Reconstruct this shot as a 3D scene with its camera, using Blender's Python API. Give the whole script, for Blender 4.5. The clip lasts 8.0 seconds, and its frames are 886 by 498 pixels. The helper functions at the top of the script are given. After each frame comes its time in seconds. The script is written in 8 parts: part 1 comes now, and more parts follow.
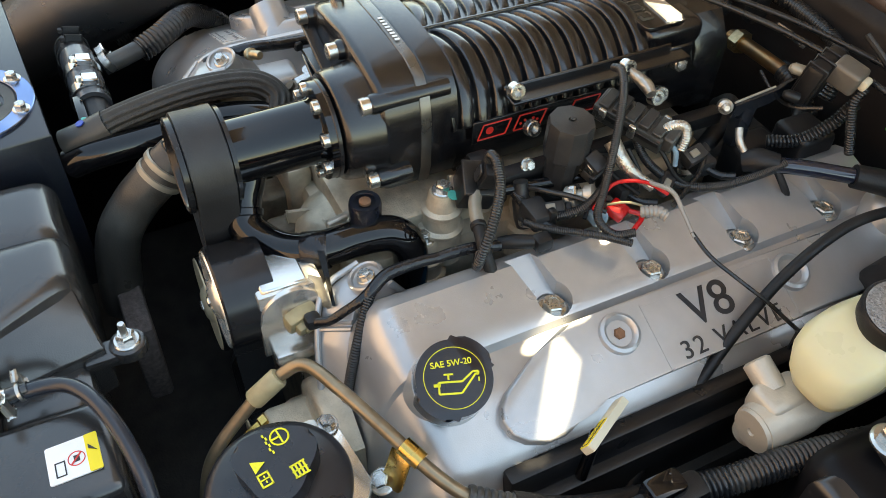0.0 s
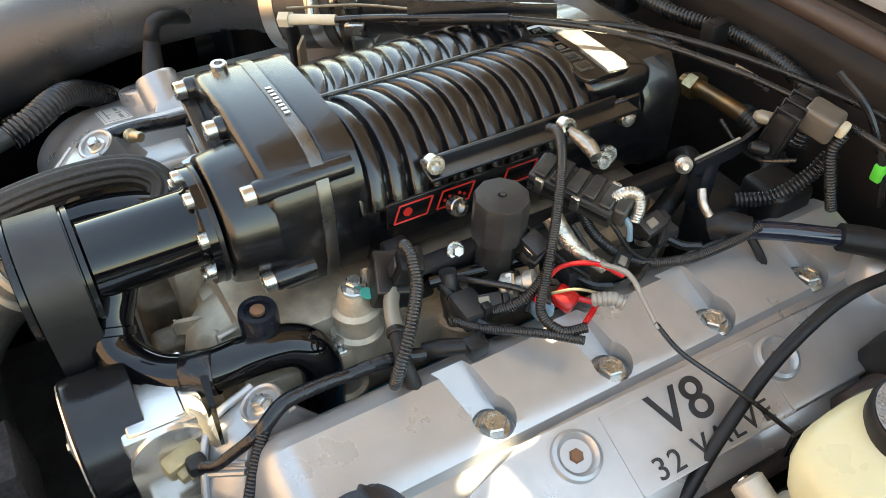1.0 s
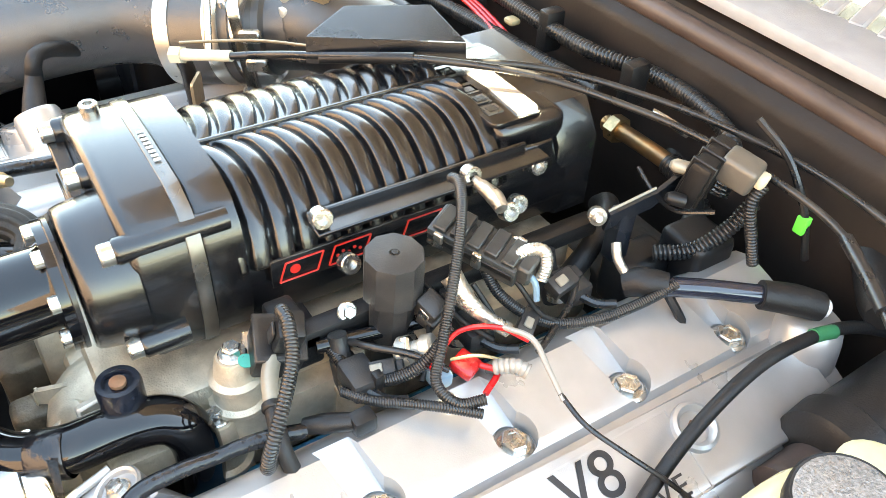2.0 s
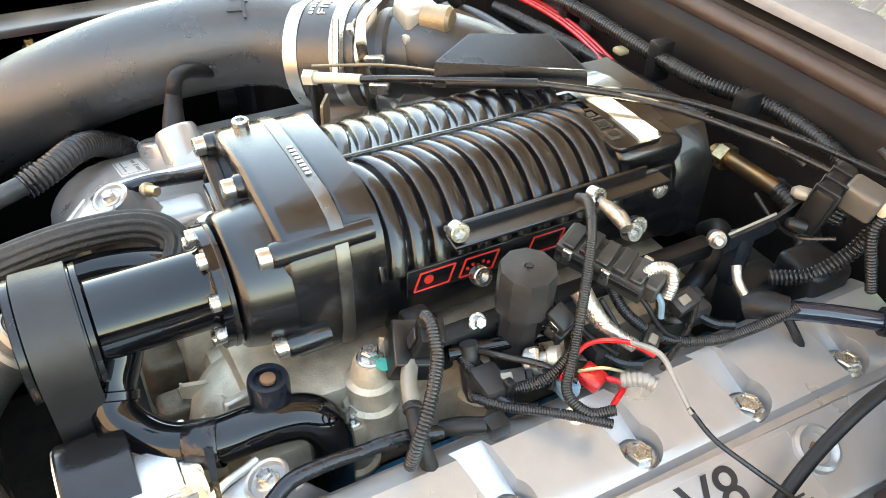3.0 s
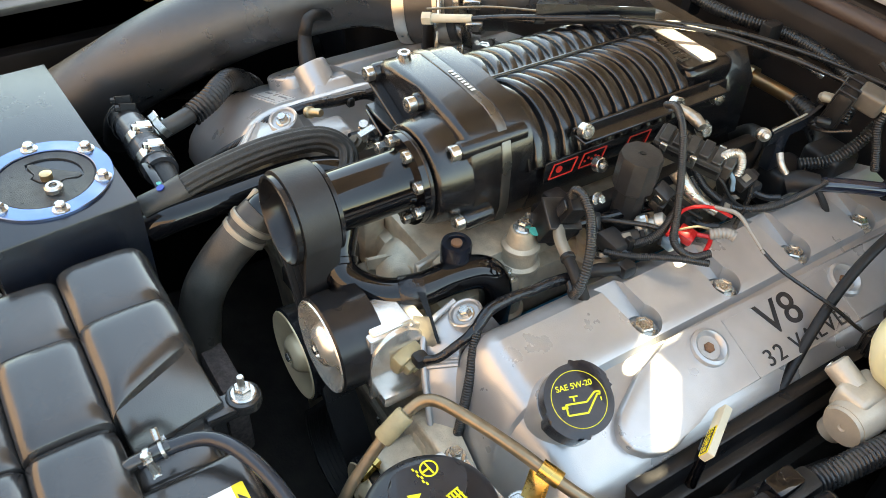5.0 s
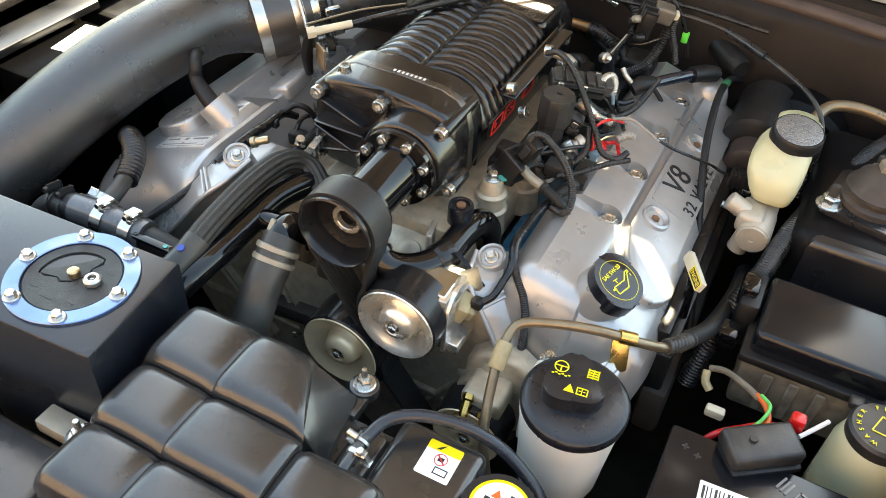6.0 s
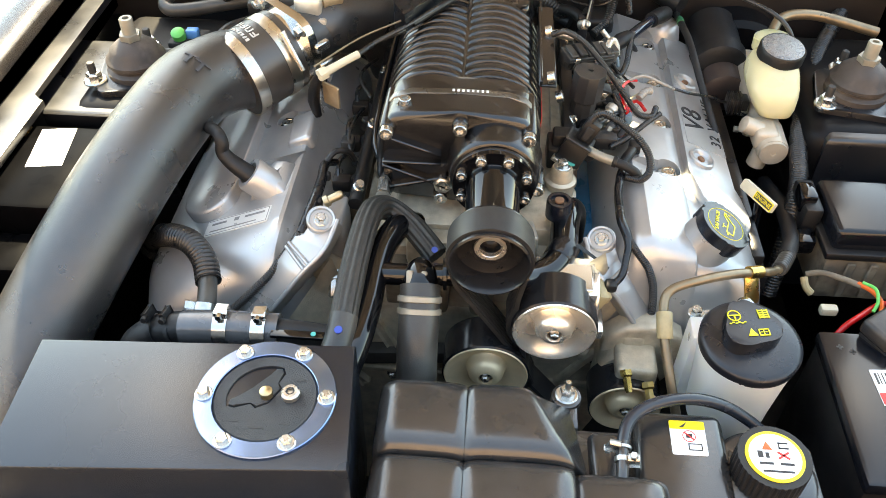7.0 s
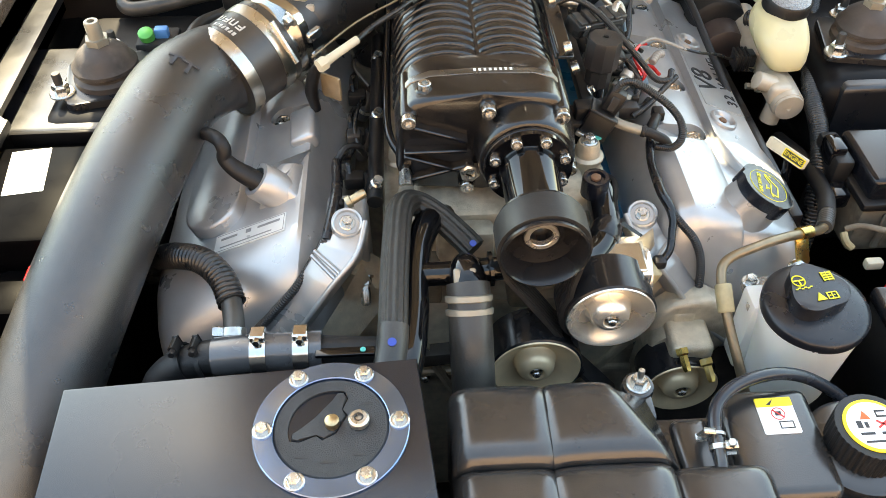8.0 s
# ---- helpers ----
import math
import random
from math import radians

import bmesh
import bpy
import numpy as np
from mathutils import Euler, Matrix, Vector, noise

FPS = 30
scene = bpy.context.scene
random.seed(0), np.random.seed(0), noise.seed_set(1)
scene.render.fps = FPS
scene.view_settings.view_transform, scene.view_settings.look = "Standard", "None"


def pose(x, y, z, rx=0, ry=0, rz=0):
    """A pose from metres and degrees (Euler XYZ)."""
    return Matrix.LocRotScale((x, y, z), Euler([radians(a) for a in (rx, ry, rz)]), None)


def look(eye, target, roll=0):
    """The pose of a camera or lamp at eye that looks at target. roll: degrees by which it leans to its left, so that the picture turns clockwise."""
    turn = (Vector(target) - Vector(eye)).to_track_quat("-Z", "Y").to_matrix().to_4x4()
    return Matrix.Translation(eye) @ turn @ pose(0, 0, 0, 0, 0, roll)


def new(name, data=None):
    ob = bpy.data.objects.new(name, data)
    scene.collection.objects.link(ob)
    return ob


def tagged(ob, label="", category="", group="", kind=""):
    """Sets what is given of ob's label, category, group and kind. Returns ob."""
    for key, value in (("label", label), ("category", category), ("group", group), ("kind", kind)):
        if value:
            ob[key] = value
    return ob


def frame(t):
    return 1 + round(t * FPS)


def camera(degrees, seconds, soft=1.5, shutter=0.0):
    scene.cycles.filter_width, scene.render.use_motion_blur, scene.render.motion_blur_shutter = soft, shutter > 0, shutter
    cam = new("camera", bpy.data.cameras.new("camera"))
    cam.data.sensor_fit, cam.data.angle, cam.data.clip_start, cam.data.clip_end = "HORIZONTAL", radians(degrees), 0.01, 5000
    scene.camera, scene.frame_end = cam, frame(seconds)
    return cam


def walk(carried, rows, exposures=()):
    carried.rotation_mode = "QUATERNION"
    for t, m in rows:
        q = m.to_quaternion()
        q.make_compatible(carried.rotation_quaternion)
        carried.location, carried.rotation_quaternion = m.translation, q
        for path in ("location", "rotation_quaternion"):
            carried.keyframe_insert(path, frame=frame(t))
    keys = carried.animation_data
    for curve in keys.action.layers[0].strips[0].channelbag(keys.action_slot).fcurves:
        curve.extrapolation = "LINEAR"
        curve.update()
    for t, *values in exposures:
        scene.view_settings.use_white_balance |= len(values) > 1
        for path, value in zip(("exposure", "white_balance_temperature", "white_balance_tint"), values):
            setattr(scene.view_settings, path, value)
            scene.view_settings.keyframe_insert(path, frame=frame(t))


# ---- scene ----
cam = camera(56.4, 8.0, soft=0.8)
PATH = [
    (0, (0.679, -0.229, 1.421), (-0.547, 0.44, -0.011), 3.2),
    (0.5, (0.665, -0.178, 1.376), (-0.609, 0.537, 0.01), 1.2),
    (1, (0.588, -0.12, 1.357), (-0.684, 0.633, 0.009), 0.8),
    (1.2, (0.564, -0.112, 1.352), (-0.651, 0.703, -0.012), 3.1),
    (2.3, (0.558, -0.035, 1.336), (-0.735, 0.828, 0.078), 3.0),
    (2.5, (0.554, -0.056, 1.343), (-0.776, 0.784, 0.108), 2.6),
    (3, (0.558, -0.113, 1.346), (-0.804, 0.656, 0.1), 2.0),
    (3.5, (0.565, -0.18, 1.342), (-0.798, 0.48, 0.035), 0.9),
    (4, (0.592, -0.218, 1.331), (-0.773, 0.343, -0.018), -0.1),
    (4.2, (0.61, -0.225, 1.339), (-0.743, 0.326, -0.027), -0.3),
    (5.3, (0.637, -0.516, 1.47), (-0.395, 0.576, 0.15), 5.0),
    (5.5, (0.571, -0.618, 1.485), (-0.271, 0.626, 0.164), 5.7),
    (6, (0.432, -0.739, 1.519), (-0.169, 0.613, 0.173), 4.7),
    (6.5, (0.218, -0.729, 1.509), (-0.152, 0.681, 0.141), 2.9),
    (7, (0.037, -0.812, 1.558), (-0.056, 0.621, 0.166), 0.7),
    (7.5, (-0.077, -0.812, 1.565), (-0.093, 0.629, 0.178), -1.4),
    (8, (-0.084, -0.751, 1.519), (-0.02, 0.651, 0.094), -0.6),
]
walk(cam, [(t, look(eye, target, roll)) for t, eye, target, roll in PATH],
     exposures=[(t, e, 9600, 2) for t, e in ((0, 2.48), (0.5, 2.7), (1.2, 2.9), (2.3, 4.2), (2.6, 4.2), (3.0, 3.54), (3.5, 3.45), (4.2, 3.32), (5.3, 2.80), (6.5, 2.88), (7, 3.10), (7.5, 2.96), (8, 2.97))])

# ---- light: low-haze sky and one sun behind the open hood ----
SUN_TO = Vector((-0.08, 0.60, 0.78)).normalized()
world = bpy.data.worlds.new("world")
scene.world = world
world.use_nodes = True
wn = world.node_tree
bg = wn.nodes["Background"]
sky = wn.nodes.new("ShaderNodeTexSky")
sky.sky_type = "NISHITA"
sky.sun_disc = False
sky.sun_elevation = math.asin(SUN_TO.z)
sky.sun_rotation = math.atan2(SUN_TO.x, SUN_TO.y)
sky.dust_density = 0.8
wn.links.new(sky.outputs[0], bg.inputs[0])
bg.inputs[1].default_value = 0.15
sun = new("sun", bpy.data.lights.new("sun", "SUN"))
sun.data.energy = 4.5
sun.data.angle = radians(0.6)
sun.data.color = (1.0, 0.95, 0.87)
sun.matrix_world = look(SUN_TO * 5, (0, 0, 0))


# ---- materials ----
def mat(name, color, rough=0.5, metal=0.0, vary=0.15, scale=30.0, bump=0.0, bump_scale=400.0, coat=0.0,
        rough_vary=0.1, second=None, second_amount=0.0, second_scale=12.0, spec=0.5, sheen=0.0, trans=0.0, sss=0.0):
    """A surface with grain and stains at two scales and fine relief."""
    m = bpy.data.materials.new(name)
    m.use_nodes = True
    nt = m.node_tree
    p = nt.nodes["Principled BSDF"]
    p.inputs["Metallic"].default_value = metal
    p.inputs["Coat Weight"].default_value = coat
    p.inputs["Coat Roughness"].default_value = 0.06
    p.inputs["Specular IOR Level"].default_value = spec
    p.inputs["Transmission Weight"].default_value = trans
    if sss:
        p.inputs["Subsurface Weight"].default_value = sss
        p.inputs["Subsurface Radius"].default_value = (0.02, 0.018, 0.01)
        p.inputs["Subsurface Scale"].default_value = 1.0
    tc = nt.nodes.new("ShaderNodeTexCoord")

    def noise_tex(sc, detail=5.0):
        n = nt.nodes.new("ShaderNodeTexNoise")
        n.inputs["Scale"].default_value = sc
        n.inputs["Detail"].default_value = detail
        nt.links.new(tc.outputs["Object"], n.inputs["Vector"])
        return n

    n1 = noise_tex(scale)
    ramp = nt.nodes.new("ShaderNodeMapRange")
    ramp.inputs["From Min"].default_value = 0.3
    ramp.inputs["From Max"].default_value = 0.7
    ramp.inputs["To Min"].default_value = 1 - vary
    ramp.inputs["To Max"].default_value = 1 + vary
    nt.links.new(n1.outputs["Fac"], ramp.inputs["Value"])
    mul = nt.nodes.new("ShaderNodeVectorMath")
    mul.operation = "SCALE"
    mul.inputs[0].default_value = color
    nt.links.new(ramp.outputs[0], mul.inputs["Scale"])
    out = mul.outputs[0]
    if second:
        n2 = noise_tex(second_scale, 8.0)
        r2 = nt.nodes.new("ShaderNodeMapRange")
        r2.inputs["From Min"].default_value = 0.5
        r2.inputs["From Max"].default_value = 0.72
        r2.inputs["To Max"].default_value = second_amount
        nt.links.new(n2.outputs["Fac"], r2.inputs["Value"])
        mix = nt.nodes.new("ShaderNodeMix")
        mix.data_type = "RGBA"
        nt.links.new(r2.outputs[0], mix.inputs["Factor"])
        nt.links.new(out, mix.inputs["A"])
        mix.inputs["B"].default_value = (*second, 1)
        out = mix.outputs["Result"]
    nt.links.new(out, p.inputs["Base Color"])
    rr = nt.nodes.new("ShaderNodeMapRange")
    rr.inputs["From Min"].default_value = 0.3
    rr.inputs["From Max"].default_value = 0.7
    rr.inputs["To Min"].default_value = max(0.02, rough - rough_vary)
    rr.inputs["To Max"].default_value = min(1.0, rough + rough_vary)
    n3 = noise_tex(scale * 0.37, 6.0)
    nt.links.new(n3.outputs["Fac"], rr.inputs["Value"])
    nt.links.new(rr.outputs[0], p.inputs["Roughness"])
    if bump:
        n4 = noise_tex(bump_scale, 3.0)
        b = nt.nodes.new("ShaderNodeBump")
        b.inputs["Strength"].default_value = bump
        b.inputs["Distance"].default_value = 0.001
        nt.links.new(n4.outputs["Fac"], b.inputs["Height"])
        nt.links.new(b.outputs[0], p.inputs["Normal"])
    return m


SC_BLACK = mat("black_powder_coat", (0.007, 0.007, 0.008), 0.20, 0, 0.25, 60, 0.22, 900, coat=0.35, rough_vary=0.07, spec=0.55)
SC_CASE = mat("black_cast_coat", (0.006, 0.006, 0.007), 0.19, 0, 0.25, 80, 0.22, 900, coat=0.35, rough_vary=0.06, spec=0.6)
GLOSS_BLACK = mat("gloss_black_paint", (0.004, 0.004, 0.005), 0.07, 0, 0.2, 20, 0.03, 200, coat=0.2, rough_vary=0.03, spec=0.4)
BOX_BLACK = mat("satin_black_paint", (0.009, 0.012, 0.018), 0.26, 0, 0.15, 25, 0.10, 1200, rough_vary=0.05, spec=0.68)
COVER_SILVER = mat("silver_painted_cast_cover", (0.455, 0.455, 0.455), 0.31, 0.55, 0.05, 45, 0.10, 900, rough_vary=0.05, second=(0.42, 0.41, 0.385), second_amount=0.35, second_scale=9)
PLATE_SILVER = mat("brushed_plate", (0.40, 0.415, 0.44), 0.36, 0.55, 0.06, 60, 0.05, 600)
CAST_ALU = mat("raw_cast_aluminium", (0.56, 0.49, 0.38), 0.40, 0.45, 0.16, 70, 0.6, 600, second=(0.20, 0.165, 0.12), second_amount=0.7, second_scale=22)
MACHINED = mat("machined_aluminium", (0.72, 0.70, 0.66), 0.22, 0.8, 0.06, 30, 0.06, 500, rough_vary=0.08, second=(0.52, 0.48, 0.41), second_amount=0.3)
CHROME = mat("polished_steel", (0.66, 0.65, 0.63), 0.18, 1.0, 0.05, 20, 0.03, 200, rough_vary=0.06)
ZINC = mat("zinc_plated_steel", (0.58, 0.57, 0.54), 0.27, 0.95, 0.12, 160, 0.15, 700, second=(0.45, 0.41, 0.34), second_amount=0.4, second_scale=60)
BLUE_ZINC = mat("blue_zinc_ring", (0.17, 0.26, 0.46), 0.24, 0.95, 0.15, 20, 0.08, 500, second=(0.40, 0.41, 0.45), second_amount=0.7, second_scale=18)
YELLOW_ZINC = mat("yellow_zinc", (0.62, 0.42, 0.13), 0.3, 1.0, 0.15, 50, 0.1, 500, second=(0.5, 0.45, 0.35), second_amount=0.5, second_scale=40)
BRONZE_PIPE = mat("olive_coated_steel_pipe", (0.26, 0.20, 0.13), 0.36, 0.7, 0.15, 60, 0.1, 500, second=(0.10, 0.07, 0.05), second_amount=0.5, second_scale=20)
CAST_DARK = mat("grimy_cast_metal", (0.16, 0.135, 0.10), 0.5, 0.4, 0.3, 60, 0.7, 400, second=(0.05, 0.04, 0.03), second_amount=0.8, second_scale=25)
CAP_GLOSS = mat("smooth_black_cap_plastic", (0.006, 0.008, 0.014), 0.20, 0, 0.15, 60, 0.15, 900, spec=0.55)
CAST_CLEAN = mat("clean_cast_aluminium", (0.62, 0.59, 0.52), 0.38, 0.55, 0.12, 70, 0.5, 600, second=(0.30, 0.25, 0.19), second_amount=0.5, second_scale=22)
TAPE = mat("wound_vinyl_tape", (0.008, 0.008, 0.010), 0.24, 0, 0.2, 90, 0.9, 160, spec=0.5, rough_vary=0.08)
BLUE_PAINT = mat("teal_blue_engine_paint", (0.005, 0.11, 0.21), 0.28, 0, 0.2, 40, 0.2, 300, coat=0.3)
RUST = mat("rusty_steel", (0.22, 0.11, 0.06), 0.7, 0.3, 0.35, 60, 0.6, 300, second=(0.4, 0.3, 0.2), second_amount=0.5)
TUBE_GREY = mat("charcoal_textured_tube", (0.027, 0.027, 0.028), 0.30, 0.0, 0.12, 60, 0.4, 1300, rough_vary=0.05, spec=1.0, second=(0.036, 0.034, 0.032), second_amount=0.5, second_scale=6)
RUBBER = mat("black_rubber", (0.009, 0.009, 0.010), 0.5, 0, 0.2, 50, 0.3, 600, second=(0.028, 0.026, 0.024), second_amount=0.5, second_scale=15, spec=0.4)
DUSTY_RUBBER = mat("dusty_rubber", (0.038, 0.036, 0.033), 0.36, 0, 0.2, 40, 0.3, 500, second=(0.10, 0.090, 0.075), second_amount=0.6, second_scale=18)
BRAID = mat("woven_sleeve", (0.030, 0.028, 0.024), 0.5, 0, 0.25, 300, 0.8, 700)
LOOM = mat("corrugated_black_plastic", (0.014, 0.014, 0.015), 0.30, 0, 0.2, 80, 0.1, 500, second=(0.06, 0.056, 0.049), second_amount=0.5, second_scale=30, spec=0.6)
PLASTIC = mat("black_plastic", (0.009, 0.009, 0.010), 0.4, 0, 0.15, 60, 0.3, 900, second=(0.025, 0.023, 0.02), second_amount=0.4, second_scale=12, spec=0.4)
TANK = mat("grey_black_tank_plastic", (0.026, 0.025, 0.025), 0.20, 0, 0.12, 30, 0.12, 700, rough_vary=0.07, second=(0.060, 0.053, 0.046), second_amount=0.5, second_scale=7, spec=0.8)
GREY_PLASTIC = mat("grey_plastic", (0.024, 0.024, 0.025), 0.38, 0, 0.15, 50, 0.3, 800, second=(0.07, 0.062, 0.052), second_amount=0.5, second_scale=40)
TAN_PLASTIC = mat("tan_plastic", (0.36, 0.30, 0.17), 0.5, 0, 0.2, 60, 0.2, 300, second=(0.2, 0.15, 0.08), second_amount=0.5, second_scale=50)
DIRTY = mat("dusty_brown_plastic", (0.17, 0.145, 0.11), 0.8, 0, 0.4, 60, 0.5, 300, second=(0.05, 0.04, 0.03), second_amount=0.7, second_scale=30)
MILKY = mat("milky_reservoir_plastic", (0.62, 0.59, 0.38), 0.3, 0, 0.06, 15, 0.05, 300, sss=0.5, second=(0.55, 0.48, 0.28), second_amount=0.4, second_scale=14)
WHITE_BODY = mat("greyish_white_reservoir", (0.86, 0.85, 0.79), 0.40, 0, 0.06, 20, 0.05, 300, sss=0.3, second=(0.58, 0.54, 0.44), second_amount=0.4, second_scale=10)
LABEL_WHITE = mat("white_label", (0.80, 0.80, 0.80), 0.35, 0, 0.03, 20)
LABEL_YELLOW = mat("yellow_label", (0.85, 0.66, 0.02), 0.35, 0, 0.03, 20)
PRINT_YELLOW = mat("yellow_print", (0.78, 0.72, 0.03), 0.4, 0, 0.1, 200)
PRINT_BLACK = mat("black_print", (0.015, 0.015, 0.017), 0.4, 0, 0.1, 50)
PRINT_GREY = mat("grey_print", (0.22, 0.22, 0.22), 0.5, 0, 0.1, 50)
PRINT_RED = mat("red_print", (0.62, 0.03, 0.025), 0.4, 0, 0.1, 80)
RED_PLASTIC = mat("red_plastic", (0.60, 0.012, 0.015), 0.3, 0, 0.1, 80, coat=0.3)
ORANGE_PLASTIC = mat("orange_plastic", (0.7, 0.12, 0.02), 0.4, 0, 0.1, 60)
BLUE_PLASTIC = mat("blue_plastic", (0.02, 0.06, 0.35), 0.4, 0, 0.1, 60)
TEAL = mat("teal_paint", (0.05, 0.45, 0.38), 0.5, 0, 0.1, 60)
GREEN_TAPE = mat("green_tape", (0.10, 0.55, 0.12), 0.45, 0, 0.1, 60)
DARK_GREEN = mat("dark_green_tape", (0.02, 0.16, 0.07), 0.45, 0, 0.1, 60)
SILVER_WIRE = mat("grey_cable_sheath", (0.32, 0.30, 0.27), 0.4, 0.2, 0.1, 60)
CREAM_METAL = mat("dull_cream_metal", (0.30, 0.275, 0.225), 0.45, 0.4, 0.1, 60, 0.2, 400)
CREAM = mat("cream_plastic", (0.62, 0.56, 0.42), 0.5, 0, 0.08, 40)
BAY_BLACK = mat("black_bay_paint", (0.005, 0.005, 0.006), 0.38, 0, 0.3, 12, 0.12, 60, coat=0.0, spec=0.14, second=(0.018, 0.016, 0.014), second_amount=0.5, second_scale=5)
BAY_DARK = mat("grimy_dark_metal", (0.026, 0.023, 0.020), 0.7, 0, 0.5, 25, 0.6, 200, second=(0.055, 0.046, 0.037), second_amount=0.6, second_scale=14)
CAR_PAINT = mat("black_car_paint", (0.010, 0.010, 0.012), 0.2, 0.0, 0.1, 30, coat=1.0)
COWL_PLASTIC = mat("weathered_cowl_plastic", (0.30, 0.315, 0.34), 0.5, 0, 0.08, 40, 0.2, 500)
SEAL_RUBBER = mat("reddish_brown_aged_rubber", (0.060, 0.042, 0.037), 0.5, 0, 0.25, 20, 0.2, 300, second=(0.10, 0.072, 0.063), second_amount=0.5, second_scale=8)
GLASS = mat("windscreen_glass", (0.03, 0.04, 0.05), 0.04, 0, 0.02, 5, coat=1.0)
CARPET = mat("grey_foam_pad", (0.09, 0.075, 0.072), 0.95, 0, 0.35, 180, 1.0, 220)
LEDGE = mat("black_ledge_paint", (0.008, 0.009, 0.012), 0.34, 0.0, 0.2, 25, 0.25, 60, second=(0.022, 0.021, 0.020), second_amount=0.5, spec=0.9, rough_vary=0.12)
# near-black: shade of the relay box and cap recess put into the colour
BOX_SHADED = mat("shaded_black_box_plastic", (0.0022, 0.0022, 0.0025), 0.35, 0, 0.2, 60, 0.1, 500, spec=0.02)
HOOD_UNDER = mat("hood_underside_paint", (0.25, 0.20, 0.150), 0.5, 0, 0.1, 10, coat=0.2)


# ---- building helpers ----
def vec(p):
    return Vector(p)


def spline(points, res=6):
    """A smooth line through the points."""
    P = [vec(p) for p in points]
    if len(P) < 3:
        return P
    Q = [P[0] * 2 - P[1]] + P + [P[-1] * 2 - P[-2]]
    out = []
    for i in range(1, len(Q) - 2):
        a, b, c, d = Q[i - 1:i + 3]
        for k in range(res):
            t = k / res
            out.append(0.5 * (2 * b + (c - a) * t + (2 * a - 5 * b + 4 * c - d) * t * t + (3 * b - a - 3 * c + d) * t ** 3))
    return out + [P[-1]]


def ring_frames(line):
    up = Vector((0.13, 0.21, 0.97))
    for i, p in enumerate(line):
        d = (line[min(i + 1, len(line) - 1)] - line[max(i - 1, 0)]).normalized()
        u = (up - d * up.dot(d))
        if u.length < 1e-3:
            u = d.orthogonal()
        u.normalize()
        up = u
        yield p, u, d.cross(u)


def even(line, step):
    """The line cut into even steps."""
    out, left = [line[0]], step
    for a, b in zip(line, line[1:]):
        n = (b - a).length
        at = left
        while at <= n:
            out.append(a.lerp(b, at / n))
            at += step
        left = at - n
    out.append(line[-1])
    return out


def soften(c, power):
    """A cosine drawn towards a square section where the power is under one."""
    return math.copysign(abs(c) ** power, c)


def sweep(bm, points, r, seg=12, res=6, corr=None, flat=1.0, flute=None, square=1.0):
    """A tube through the points; r may be one radius or one for each point; corr: (pitch, depth) of its rings."""
    line = spline(points, res)
    radii = None
    if not isinstance(r, (int, float)):
        n = len(line)
        radii = [float(np.interp(i / (n - 1) * (len(r) - 1), range(len(r)), r)) for i in range(n)]
    if corr:
        line = even(line, corr[0] / 4)
        radii = [(r if isinstance(r, (int, float)) else r[0]) + corr[1] * (0.0, 0.75, 1.0, 0.75)[i % 4] for i in range(len(line))]
    rings = []
    for i, (p, u, v) in enumerate(ring_frames(line)):
        q = radii[i] if radii else r
        wave = [1 + (flute[1] * math.cos(flute[0] * 2 * math.pi * k / seg) if flute else 0) for k in range(seg)]
        rings.append([bm.verts.new(p + u * (q * wave[k] * flat * soften(math.cos(a), square)) + v * (q * wave[k] * soften(math.sin(a), square))) for k, a in ((k, 2 * math.pi * (k + 0.5) / seg) for k in range(seg))])
    for a, b in zip(rings, rings[1:]):
        for k in range(seg):
            bm.faces.new((a[k], a[(k + 1) % seg], b[(k + 1) % seg], b[k]))
    bm.faces.new(rings[0][::-1])
    bm.faces.new(rings[-1])
    return bm


def turn(bm, profile, origin, axis, seg=32, close=True):
    """A turned body: profile of (radius, height along the axis)."""
    a = vec(axis).normalized()
    u = a.orthogonal().normalized()
    v = a.cross(u)
    o = vec(origin)
    rings = []
    for r, h in profile:
        rings.append([bm.verts.new(o + a * h + (u * math.cos(2 * math.pi * k / seg) + v * math.sin(2 * math.pi * k / seg)) * max(r, 1e-5)) for k in range(seg)])
    for p, q in zip(rings, rings[1:]):
        for k in range(seg):
            bm.faces.new((p[k], p[(k + 1) % seg], q[(k + 1) % seg], q[k]))
    if close:
        bm.faces.new(rings[0][::-1])
        bm.faces.new(rings[-1])
    return bm


def basis(origin, right, up):
    """A frame with the given right and (about) up directions; its third axis points out of the face."""
    r = vec(right).normalized()
    n = r.cross(vec(up)).normalized()
    u = n.cross(r)
    m = Matrix((r, u, n)).transposed().to_4x4()
    m.translation = origin
    return m


def slab(bm, outline, depth, m=None, bevel=0.0, seg=2):
    """An outline in the plane, thickened from -depth to 0 along its normal."""
    m = m or Matrix()
    top = [bm.verts.new(m @ Vector((x, y, 0))) for x, y in outline]
    low = [bm.verts.new(m @ Vector((x, y, -depth))) for x, y in outline]
    faces = [bm.faces.new(top), bm.faces.new(low[::-1])]
    n = len(top)
    for k in range(n):
        faces.append(bm.faces.new((top[k], low[k], low[(k + 1) % n], top[(k + 1) % n])))
    if bevel:
        edges = list({e for e in faces[0].edges})
        bmesh.ops.bevel(bm, geom=edges, offset=bevel, segments=seg, affect="EDGES", profile=0.5)
    return bm


